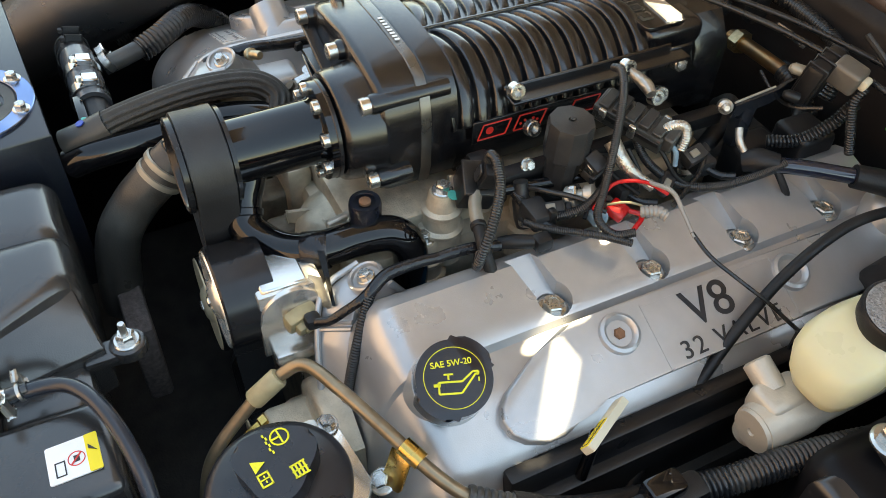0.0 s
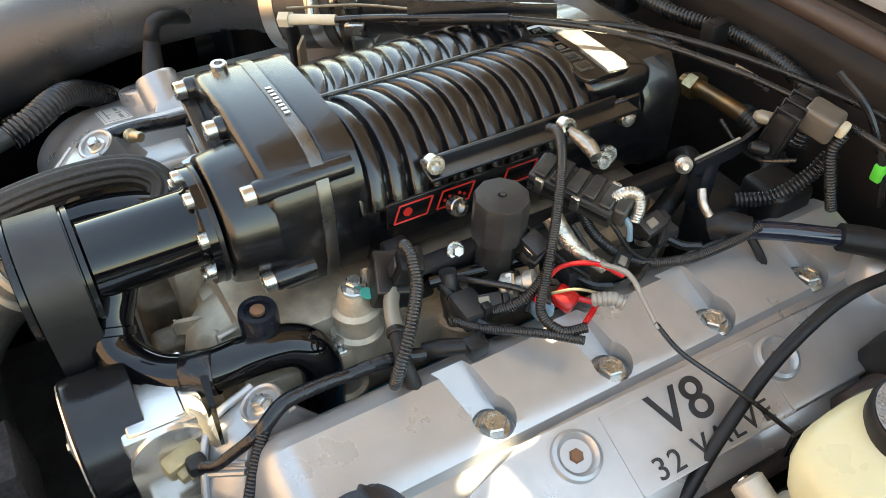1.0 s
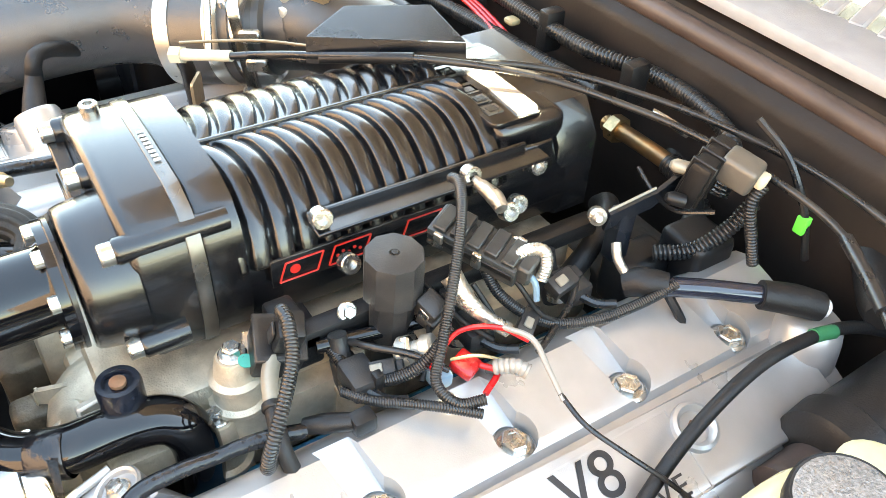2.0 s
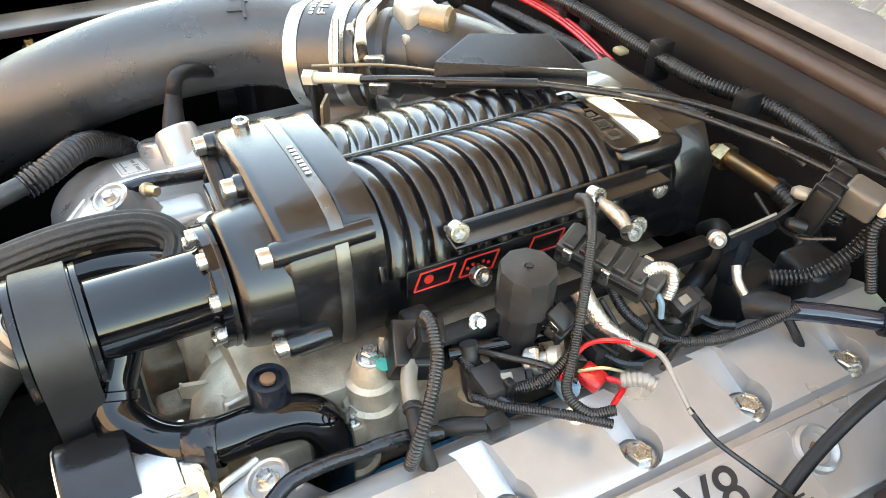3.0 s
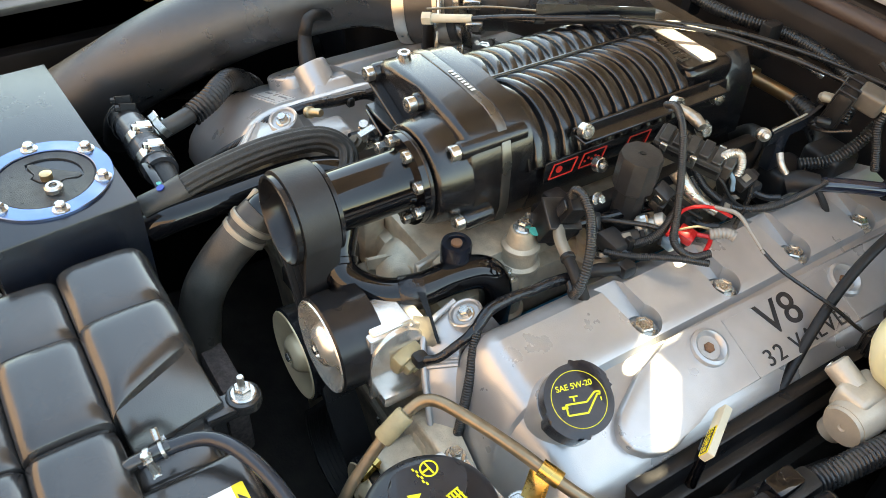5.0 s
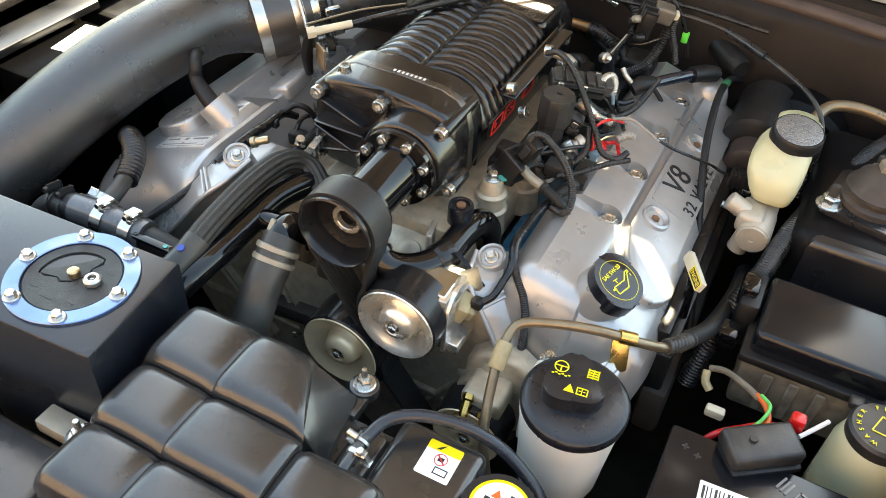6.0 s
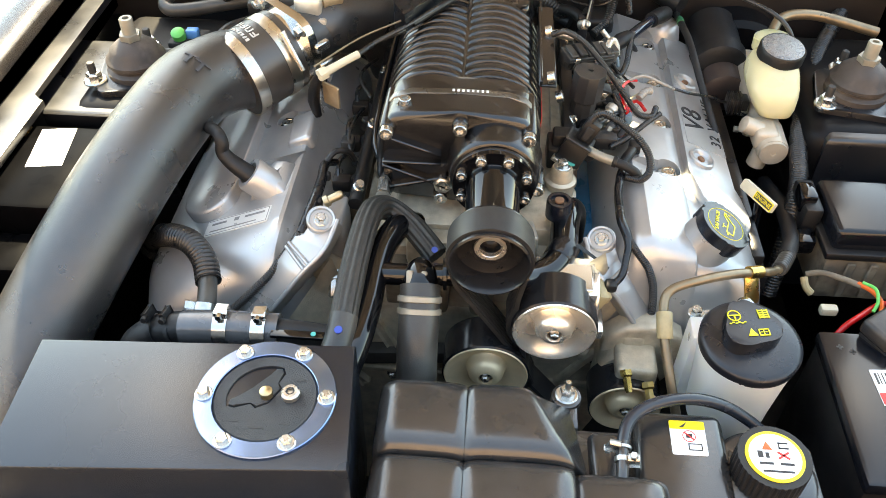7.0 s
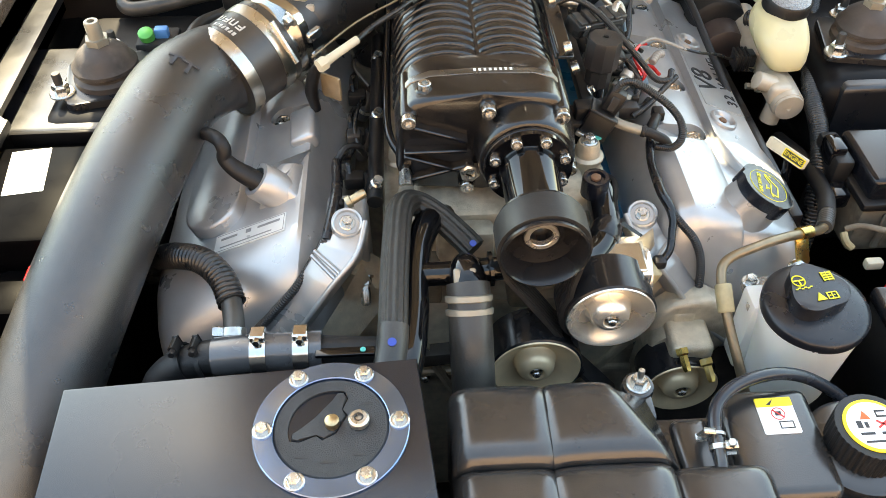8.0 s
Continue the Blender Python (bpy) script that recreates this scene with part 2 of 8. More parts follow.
def block(bm, lo, hi, bevel=0.003, seg=2, m=None):
    """A box from corner to corner with rounded edges."""
    lo, hi = vec(lo), vec(hi)
    made = bmesh.ops.create_cube(bm, size=1.0)
    vs = made["verts"]
    for v in vs:
        v.co = Vector(((lo.x + hi.x) / 2 + v.co.x * (hi.x - lo.x), (lo.y + hi.y) / 2 + v.co.y * (hi.y - lo.y), (lo.z + hi.z) / 2 + v.co.z * (hi.z - lo.z)))
        if m:
            v.co = m @ v.co
    if bevel:
        bmesh.ops.bevel(bm, geom=list({e for v in vs for e in v.link_edges}), offset=bevel, segments=seg, affect="EDGES", profile=0.5)
    return bm


def rounded(w, h, r, n=5):
    """The outline of a rounded rectangle about the origin."""
    out = []
    for cx, cy, a0 in ((w / 2 - r, h / 2 - r, 0), (-w / 2 + r, h / 2 - r, 90), (-w / 2 + r, -h / 2 + r, 180), (w / 2 - r, -h / 2 + r, 270)):
        for k in range(n + 1):
            a = radians(a0 + 90 * k / n)
            out.append((cx + r * math.cos(a), cy + r * math.sin(a)))
    return out


def circle(r, n=32, cx=0.0, cy=0.0):
    return [(cx + r * math.cos(2 * math.pi * k / n), cy + r * math.sin(2 * math.pi * k / n)) for k in range(n)]


def hole_ring(bm, r_in, r_out, depth, m, n=48):
    """A flat ring with thickness, its face at the frame's plane."""
    rows = []
    for r, z in ((r_in, -depth), (r_in, -0.0008), (r_in + 0.0008, 0), (r_out - 0.0008, 0), (r_out, -0.0008), (r_out, -depth)):
        rows.append([bm.verts.new(m @ Vector((x, y, z))) for x, y in circle(r, n)])
    for a, b in zip(rows, rows[1:] + rows[:1]):
        for k in range(n):
            bm.faces.new((a[k], b[k], b[(k + 1) % n], a[(k + 1) % n]))
    return bm


def mesh_of(name, bm, material, smooth=40):
    bmesh.ops.recalc_face_normals(bm, faces=bm.faces)
    me = bpy.data.meshes.new(name)
    bm.to_mesh(me)
    bm.free()
    me.materials.append(material)
    me.shade_smooth()
    me.set_sharp_from_angle(angle=radians(smooth))
    return me


def thing(name, at, label, category, group="", kind=""):
    """An empty at the thing's base; its parts hang under it."""
    ob = new(name)
    ob.empty_display_size = 0.02
    ob.location = at
    return tagged(ob, label, category, group, kind)


def base_of(ob):
    p = Vector(ob.location)
    while ob.parent:
        ob = ob.parent
        p += Vector(ob.location)
    return p


def part(name, bm, material, parent, label="", smooth=40, kind=""):
    """One mesh, given in the world's metres, hung under a thing or a part."""
    off = base_of(parent)
    bmesh.ops.translate(bm, verts=bm.verts, vec=-off)
    ob = new(name, mesh_of(name, bm, material, smooth))
    ob.parent = parent
    return tagged(ob, label, kind=kind)


def solo(name, bm, material, label, category, kind="", group="", smooth=40):
    """A thing or a piece of the setting that is one mesh."""
    return tagged(new(name, mesh_of(name, bm, material, smooth)), label, category, group, kind)


def placed(name, me, m, parent, label=""):
    """A part that shares its mesh with others, at the pose m in the world."""
    ob = new(name, me)
    ob.parent = parent
    ob.matrix_local = Matrix.Translation(-base_of(parent)) @ m
    return tagged(ob, label)


def carve(me, cutters, material):
    """A closed mesh with the cutter shapes (bmeshes) taken out of it."""
    ob = bpy.data.objects.new("carved", me)
    scene.collection.objects.link(ob)
    temps = []
    for bm in cutters:
        cm = mesh_of("cutter", bm, material)
        co = bpy.data.objects.new("cutter", cm)
        scene.collection.objects.link(co)
        mod = ob.modifiers.new("cut", "BOOLEAN")
        mod.operation, mod.solver, mod.object = "DIFFERENCE", "EXACT", co
        temps.append(co)
    dg = bpy.context.evaluated_depsgraph_get()
    dg.update()
    out = bpy.data.meshes.new_from_object(ob.evaluated_get(dg))
    for o in temps + [ob]:
        bpy.data.objects.remove(o)
    return out


def B():
    return bmesh.new()


def upright(at, axis, size=1.0, spin=0.0):
    q = vec(axis).to_track_quat("Z", "Y").to_matrix().to_4x4()
    return Matrix.Translation(at) @ q @ pose(0, 0, 0, 0, 0, spin) @ Matrix.Diagonal((size, size, size, 1))


def make_hex_bolt():
    bm = turn(B(), [(0.0085, 0), (0.0085, 0.0012), (0.0075, 0.002)], (0, 0, 0), (0, 0, 1), 24)
    turn(bm, [(0.0058, 0.002), (0.0058, 0.0065), (0.0048, 0.0078)], (0, 0, 0), (0, 0, 1), 6)
    turn(bm, [(0.0036, 0.0078), (0.0034, 0.0080)], (0, 0, 0), (0, 0, 1), 12)
    return mesh_of("hex_bolt", bm, ZINC, 30)


def make_cover_bolt():
    """A broad flange bolt with a low head, as on the cam covers."""
    bm = turn(B(), [(0.0152, 0), (0.0152, 0.0022), (0.0128, 0.0038)], (0, 0, 0), (0, 0, 1), 32)
    turn(bm, [(0.0108, 0.0034), (0.0108, 0.0086), (0.0096, 0.0100), (0.0064, 0.0100), (0.0058, 0.0090), (0.0002, 0.0092)], (0, 0, 0), (0, 0, 1), 6)
    return mesh_of("cover_bolt", bm, ZINC, 30)


def make_socket_bolt():
    bm = turn(B(), [(0.0048, 0), (0.0065, 0.0002), (0.0065, 0.0068), (0.0058, 0.0076), (0.0034, 0.0076), (0.0032, 0.004)], (0, 0, 0), (0, 0, 1), 20)
    return mesh_of("socket_bolt", bm, ZINC, 35)


HEX, SOCKET, FLANGED = make_hex_bolt(), make_socket_bolt(), make_cover_bolt()


def bolt(parent, at, axis, size=1.0, me=None, name="bolt", label=""):
    return placed(name, me or HEX, upright(at, axis, size, random.uniform(0, 60)), parent, label)


def clamp(parent, at, axis, r, width=0.01, label="zinc worm-drive hose clamp", screw=(0, 0, 1), material=None):
    """A band round a hose with its screw housing."""
    a = vec(axis).normalized()
    bm = turn(B(), [(r, -width / 2), (r + 0.0015, -width / 2), (r + 0.0015, width / 2), (r, width / 2)], at, a, 36, close=False)
    s = vec(screw)
    s = (s - a * s.dot(a)).normalized()
    m = basis(vec(at) + s * (r + 0.004), a.cross(s), a)
    block(bm, (-0.009, -width / 2, -0.004), (0.009, width / 2, 0.004), 0.0015, 1, m)
    turn(bm, [(0.0042, 0), (0.0042, 0.005), (0.0036, 0.006)], vec(at) + s * (r + 0.004) + a.cross(s) * 0.009, a.cross(s), 6)
    return part("hose_clamp", bm, material or ZINC, parent, label)


def lettering(text, m, size, material, parent, name="lettering", label="", depth=0.0006, bold=0.0, spacing=1.0):
    """Raised letters in the built-in font; the frame's origin is the middle of the line."""
    cu = bpy.data.curves.new("lettering", "FONT")
    cu.body, cu.size, cu.extrude, cu.align_x, cu.align_y = text, size, depth, "CENTER", "CENTER"
    cu.offset, cu.space_character = bold, spacing
    tmp = bpy.data.objects.new("lettering", cu)
    me = bpy.data.meshes.new_from_object(tmp)
    bpy.data.objects.remove(tmp)
    bpy.data.curves.remove(cu)
    me.materials.append(material)
    return placed(name, me, m, parent, label)


def bars(rects, m, material, parent, name="print_bar", label="", depth=0.0004):
    """Plain bars in a plane: (x0, y0, x1, y1) each; one mesh."""
    bm = B()
    for x0, y0, x1, y1 in rects:
        slab(bm, [(x0, y0), (x1, y0), (x1, y1), (x0, y1)], depth, m @ Matrix.Translation((0, 0, depth)))
    return part(name, bm, material, parent, label)


def hose(name, points, r, material, label, category="hose", corr=None, seg=14, res=7, group="", flat=1.0):
    return solo(name, sweep(B(), points, r, seg, res, corr, flat), material, label, category, group=group, smooth=60)


# ---- setting ----
def setting():
    bm = B()
    slab(bm, [(-900, -900), (900, -900), (900, 900), (-900, 900)], 0.2)
    solo("ground", bm, CONCRETE, "pale sunlit concrete driveway", "ground", "structure")
    # engine bay shell
    bm = block(B(), (-0.68, -0.62, 0.20), (0.75, 0.76, 0.22), 0)
    solo("floor", bm, BAY_DARK, "dark grimy underside of the engine bay", "bay floor", "structure")
    bm = block(B(), (-0.68, -0.60, 0.22), (-0.63, 0.70, 0.80), 0.01)
    solo("wall_west", bm, BAY_BLACK, "black painted inner wing panel", "inner fender", "structure")
    bm = block(B(), (0.70, -0.60, 0.22), (0.75, 0.70, 0.80), 0.01)
    solo("wall_east", bm, BAY_BLACK, "black painted inner wing panel", "inner fender", "structure")
    bm = block(B(), (-0.66, 0.70, 0.22), (0.72, 0.73, 0.93), 0.005)
    solo("wall_north", bm, BAY_DARK, "dark sound-deadened firewall", "firewall", "structure")
    bm = block(B(), (-0.66, -0.62, 0.22), (0.72, -0.58, 0.74), 0.01)
    solo("wall_south", bm, BAY_DARK, "black radiator support", "radiator support", "structure")
    # wheel arch block added to keep sun from the west gap off the floor
    bm = block(B(), (-0.64, 0.02, 0.30), (-0.52, 0.60, 0.78), 0.04, 4)
    solo("wheel_arch", bm, BAY_BLACK, "black painted inner wheel arch, added to shade the bay floor", "wheel arch", "structure")
    # wings and nose
    for sx, name in ((-1, "fender_west"), (1, "fender_east")):
        bm = B()
        rows = []
        for y in np.linspace(-0.95, 0.95, 12):
            cross = [(0.655, 0.80), (0.655, 0.905), (0.665, 0.915), (0.69, 0.922), (0.72, 0.915), (0.745, 0.88), (0.77, 0.72), (0.78, 0.45)]
            drop = 0.10 * max(0, (-0.2 - y)) ** 1.5
            rows.append([bm.verts.new((sx * (x + (0.045 if sx > 0 else 0)), y, z - drop + 0.03 * max(0, y))) for x, z in cross])
        for a, b in zip(rows, rows[1:]):
            for k in range(len(a) - 1):
                bm.faces.new((a[k], a[k + 1], b[k + 1], b[k]))
        bmesh.ops.solidify(bm, geom=bm.faces[:], thickness=0.004)
        solo(name, bm, CAR_PAINT, "gloss black painted front wing", "fender", "structure")
    bm = B()
    slab(bm, rounded(1.5, 0.30, 0.04), 0.05, pose(0.03, -0.76, 0.775), 0.015)
    solo("header_panel", bm, CAR_PAINT, "gloss black painted nose panel", "body panel", "structure")
    # cowl: rubber seal, panel, louvred grille and the foot of the windscreen
    bm = sweep(B(), [(-0.66, 0.555, 0.962), (-0.3, 0.600, 0.968), (0.05, 0.610, 0.970), (0.35, 0.600, 0.968), (0.70, 0.560, 0.962)], 0.012, 10, 8)
    solo("cowl_seal", bm, SEAL_RUBBER, "aged brown rubber seal along the cowl edge", "rubber seal", "structure")
    bm = B()
    rows = []
    for x in np.linspace(-0.70, 0.74, 15):
        bow = 0.05 * (x / 0.7) ** 2
        rows.append([bm.verts.new((x, y - bow, z)) for y, z in ((0.585, 0.70), (0.590, 0.945), (0.596, 0.956), (0.612, 0.968), (0.618, 0.985), (0.640, 0.990), (0.650, 0.991))])
    for a, b in zip(rows, rows[1:]):
        for k in range(len(a) - 1):
            bm.faces.new((a[k], a[k + 1], b[k + 1], b[k]))
    bmesh.ops.solidify(bm, geom=bm.faces[:], thickness=0.004)
    solo("cowl_panel", bm, PANEL_BROWN, "brownish dark cowl panel below the grille", "cowl panel", "structure")
    grille = thing("cowl_grille", (0, 0.82, 0.99), "pale weathered plastic cowl grille with louvres", "cowl grille")
    bm = B()
    for lo, hi in (((-0.72, 0.622, 0.992), (0.76, 0.700, 1.008)), ((-0.72, 0.780, 1.022), (0.76, 0.93, 1.036))):
        block(bm, lo, hi, 0.004)
    part("frame", bm, COWL_PLASTIC, grille)
    # black strip below the slats stands in for the shaded gap
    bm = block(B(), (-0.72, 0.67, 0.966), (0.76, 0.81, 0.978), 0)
    part("backing", bm, PLASTIC, grille, "black strip behind the louvres in place of the shaded gap")
    bm = B()
    m = pose(0, 0, 0, 9, 0, 14)
    block(bm, (-0.0090, -0.050, -0.006), (0.0090, 0.050, 0.003), 0.003, 1, m)
    slat = mesh_of("slat", bm, COWL_PLASTIC)
    for i in range(45):
        placed("slat", slat, Matrix.Translation((-0.70 + i * 0.0325, 0.740, 1.014)), grille)
    bm = B()
    slab(bm, [(-0.74, 0), (0.78, 0), (0.70, 0.75), (-0.66, 0.75)], 0.006, pose(0, 0.93, 1.03, 33, 0, 0))
    solo("windscreen", bm, GLASS, "dark tinted windscreen glass", "windscreen", "structure")
    # the unseen hood stands open over the bay, with holes added for sun patches
    hinge, tilt = Vector((0.02, 0.95, 1.05)), 52.0
    m = Matrix.Translation(hinge) @ pose(0, 0, 0, 180 - tilt, 0, 0)
    panel = mesh_of("hood", slab(B(), [(-0.59, 0.0), (0.74, 0.0), (0.73, 0.42), (0.61, 0.64), (0.58, 0.85), (0.56, 1.55), (-0.55, 1.55), (-0.59, 0.80)], 0.024, Matrix.Translation((0, 0, 0.012))), HOOD_UNDER)
    cuts = [slab(B(), hole, 0.08, Matrix.Translation((0, 0, 0.04))) for hole in HOOD_HOLES]
    hood = tagged(new("hood", carve(panel, cuts, HOOD_UNDER)), "unseen open hood panel with holes added to cast sun patches", "hood", kind="structure")
    hood.matrix_world = m
    # a plain brick-coloured wall, unseen, added ahead of the car for reddish reflections
    bm = block(B(), (-12, -5.4, 0), (12, -5.2, 4.6), 0.01)
    solo("wall_yard", bm, YARD, "unseen reddish brown wall added across the yard for reflections", "wall", "structure")


PANEL_BROWN = mat("dark_brown_panel_paint", (0.026, 0.019, 0.017), 0.5, 0, 0.3, 14, 0.2, 200, second=(0.05, 0.038, 0.032), second_amount=0.5, second_scale=5)
CONCRETE = mat("pale_concrete", (0.50, 0.48, 0.44), 0.85, 0, 0.12, 3, 0.3, 80, second=(0.38, 0.36, 0.33), second_amount=0.5, second_scale=0.8)
YARD = mat("reddish_brown_render", (0.26, 0.18, 0.14), 0.85, 0, 0.2, 4, 0.3, 60)
# holes added in the hood to cast the sun patches: outlines in its own plane, x across and y from the hinge
HOOD_HOLES = [
    [(0.237, 0.583), (0.238, 0.573), (0.263, 0.560), (0.2885, 0.572), (0.314, 0.589), (0.307, 0.612), (0.275, 0.600)],
    [(0.208, 0.574), (0.231, 0.543), (0.2335, 0.549), (0.2325, 0.562), (0.2315, 0.592), (0.226, 0.597)],
    [(0.050, 0.700), (0.088, 0.700), (0.092, 0.726), (0.056, 0.728)],
    [(-0.064, 0.410), (0.026, 0.410), (0.026, 0.436), (-0.064, 0.436)],
    [(0.150, 0.500), (0.174, 0.500), (0.174, 0.514), (0.150, 0.514)],
]
setting()


# ---- engine ----
def engine_block():
    t = thing("engine_block", (0.03, 0.2, 0.30), "raw aluminium engine block and front cover, dusty", "engine")
    bm = B()
    m = basis((0.03, 0.46, 0), (1, 0, 0), (0, 0, 1))
    slab(bm, [(-0.16, 0.32), (0.16, 0.32), (0.36, 0.66), (0.22, 0.78), (0.10, 0.70), (-0.10, 0.70), (-0.24, 0.78), (-0.38, 0.66)], 0.52, basis((0.0, -0.02, 0), (1, 0, 0), (0, 0, 1)), 0.01)
    part("block", bm, CAST_DARK, t)
    bm = B()
    slab(bm, [(-0.14, 0.30), (0.15, 0.30), (0.22, 0.55), (0.30, 0.70), (0.26, 0.78), (0.20, 0.80), (0.15, 0.775), (0.10, 0.74), (-0.09, 0.74), (-0.15, 0.80),
              (-0.20, 0.83), (-0.28, 0.78), (-0.32, 0.70), (-0.22, 0.55)], 0.05, basis((0.0, -0.085, 0), (1, 0, 0), (0, 0, 1)), 0.008)
    part("front_cover", bm, CAST_ALU, t, "raw cast front timing cover with ribs")
    lobe = slab(B(), [(0.195, 0.62), (0.27, 0.63), (0.305, 0.69), (0.300, 0.745), (0.265, 0.768), (0.225, 0.765), (0.20, 0.74)], 0.030, basis((0.0, -0.122, 0), (1, 0, 0), (0, 0, 1)), 0.009, 3)
    part("cover_lobe", lobe, CAST_ALU, t, "grimy cast lobe below the cam cover")
    for x0, z0, x1, z1 in ((-0.12, 0.58, -0.26, 0.76), (-0.02, 0.52, -0.10, 0.72), (0.12, 0.55, 0.25, 0.76), (-0.25, 0.62, 0.2, 0.60)):
        d = Vector((x1 - x0, 0, z1 - z0))
        bm = block(B(), (0, -0.008, -0.006), (d.length, 0.006, 0.006), 0.003, 1,
                   Matrix.Translation((x0, -0.085, z0)) @ pose(0, 0, 0, 0, -math.degrees(math.atan2(d.z, d.x)), 0))
        part("web", bm, CAST_ALU, t)
    for x, z in ((0.12, 0.79), (-0.20, 0.80), (0.20, 0.66), (-0.24, 0.66), (0.10, 0.60), (-0.08, 0.60)):
        bolt(t, (x, -0.086, z), (0, -1, 0), 1.1)
    # lower manifold below the supercharger
    bm = block(B(), (-0.125, -0.045, 0.745), (0.15, 0.42, 0.815), 0.012)
    block(bm, (-0.06, -0.060, 0.765), (0.010, -0.03, 0.838), 0.008)
    block(bm, (-0.08, -0.03, 0.80), (0.13, 0.40, 0.842), 0.008)
    part("lower_manifold", bm, CAST_ALU, t, "raw cast aluminium intake manifold")
    for x, y, top in ((0.138, 0.062, 0.874), (0.146, 0.040, 0.822), (-0.10, 0.10, 0.85), (0.15, 0.16, 0.85)):
        bm = turn(B(), [(0.024, -0.085), (0.021, -0.052), (0.0235, -0.049), (0.0235, -0.045), (0.0195, -0.042), (0.0185, -0.028), (0.021, -0.025), (0.021, -0.021), (0.0165, -0.018), (0.014, -0.003), (0.0125, 0.0)], (x, y, top), (0, 0, 1), 28)
        part("manifold_boss", bm, CAST_ALU, t, "dusty cast boss with raised rings")
    for x, y, w in ((0.135, 0.0, 0.03), (0.04, -0.07, 0.03), (-0.02, -0.07, 0.035), (-0.07, -0.06, 0.03)):
        part("casting_lug", block(B(), (x - w / 2, y - 0.025, 0.74), (x + w / 2, y + 0.02, 0.800), 0.008, 3), CAST_DARK, t)
    part("green_mark", turn(B(), [(0.006, 0), (0.006, 0.001)], (0.149, 0.068, 0.8745), (0.3, 0.2, 1), 10), TEAL, t, "green paint dab")
    # curved dusty casting below the snout
    part("water_outlet", turn(B(), [(0.036, -0.03), (0.034, 0.0), (0.028, 0.010), (0.016, 0.012), (0.014, 0.018), (0.008, 0.02)], (0.080, -0.045, 0.80), (0.1, -0.6, 0.8), 28), CAST_ALU, t, "dusty round casting")
    part("cast_plate", block(B(), (0.088, -0.070, 0.80), (0.096, -0.035, 0.845), 0.002, 1, pose(0, 0, 0, 0, 0, 12)), CAST_CLEAN, t)
    part("thermostat_dome", turn(B(), [(0.060, -0.05), (0.058, 0.0), (0.050, 0.014), (0.036, 0.022), (0.018, 0.026), (0.001, 0.027)], (0.070, -0.018, 0.800), (0.05, -0.25, 1), 36), CAST_ALU, t, "dusty domed casting below the snout")
    for w in (200, 245, 290, 335):
        part("dome_rib", block(B(), (0.018, -0.003, 0.010), (0.058, 0.003, 0.026), 0.002, 1, Matrix.Translation((0.070, -0.018, 0.796)) @ pose(0, 0, 0, 12, 12, w)), CAST_ALU, t)
    bolt(t, (0.138, 0.062, 0.874), (0, 0, 1), 1.3)
    bolt(t, (0.146, 0.040, 0.822), (0, 0, 1), 1.2)
    part("head_ledge", block(B(), (0.160, -0.005, 0.70), (0.200, 0.47, 0.768), 0.004, 2), BLUE_PAINT, t, "teal blue painted edge of the cylinder head")
    # idler bracket: a bright machined block with an arched face, a fin and its sensor
    bm = block(B(), (0.105, -0.143, 0.772), (0.1765, -0.080, 0.846), 0.003, 2)
    part("idler_bracket", bm, MACHINED, t, "bright machined aluminium bracket")
    face = basis((0.1775, -0.112, 0.806), (0, 1, 0), (0, 0, 1))
    arch = [(0.033, -0.040), (-0.033, -0.040)][::-1] + [(0.033 * math.cos(radians(w)), 0.006 + 0.036 * math.sin(radians(w))) for w in range(0, 181, 12)]
    part("bracket_face", slab(B(), arch, 0.006, face @ Matrix.Translation((0, 0, 0.003)), 0.002, 2), MACHINED, t, "arched machined face")
    part("bracket_foot", block(B(), (0.120, -0.138, 0.760), (0.194, -0.086, 0.776), 0.004, 2), MACHINED, t, "dull machined foot")
    bm = B()
    bm.faces.new([bm.verts.new(p) for p in ((0.168, -0.092, 0.850), (0.187, -0.085, 0.862), (0.1955, -0.080, 0.828), (0.184, -0.089, 0.806))])
    bmesh.ops.solidify(bm, geom=bm.faces[:], thickness=0.004)
    part("bracket_fin", bm, CAST_CLEAN, t, "pale cast bracket fin")
    part("bracket_lip", block(B(), (0.128, -0.138, 0.8455), (0.172, -0.094, 0.8490), 0.0015, 1), CHROME, t, "polished bracket lip")
    turned = Matrix.Translation((0.183, -0.107, 0.811)) @ pose(0, 0, 0, 8, 20, 18)
    bm = block(B(), (-0.009, -0.016, -0.014), (0.006, 0.016, 0.014), 0.004, 2, turned)
    block(bm, (0.004, -0.011, -0.008), (0.014, 0.010, 0.009), 0.003, 2, turned)
    block(bm, (0.012, -0.005, -0.003), (0.0165, 0.005, 0.004), 0.001, 1, turned)
    part("crank_sensor", bm, TAN_PLASTIC, t, "beige plastic sensor on the bracket")


DRIVER_KEYS = [(0.188, 0.70), (0.192, 0.775), (0.203, 0.815), (0.216, 0.841), (0.229, 0.856), (0.246, 0.862), (0.300, 0.846), (0.306, 0.842), (0.309, 0.834), (0.345, 0.824), (0.385, 0.803), (0.398, 0.790), (0.406, 0.76), (0.408, 0.70)]
PASSENGER_KEYS = [(0.172, 0.70), (0.174, 0.775), (0.180, 0.795), (0.198, 0.812), (0.2145, 0.843), (0.2185, 0.8485), (0.2235, 0.8495), (0.30, 0.818), (0.37, 0.789), (0.392, 0.778), (0.404, 0.762), (0.410, 0.735), (0.411, 0.70)]


def cover_height(x, keys):
    """The top of a cam cover over its inboard-outboard line."""
    return float(np.interp(x, [k[0] for k in keys], [k[1] for k in keys]))


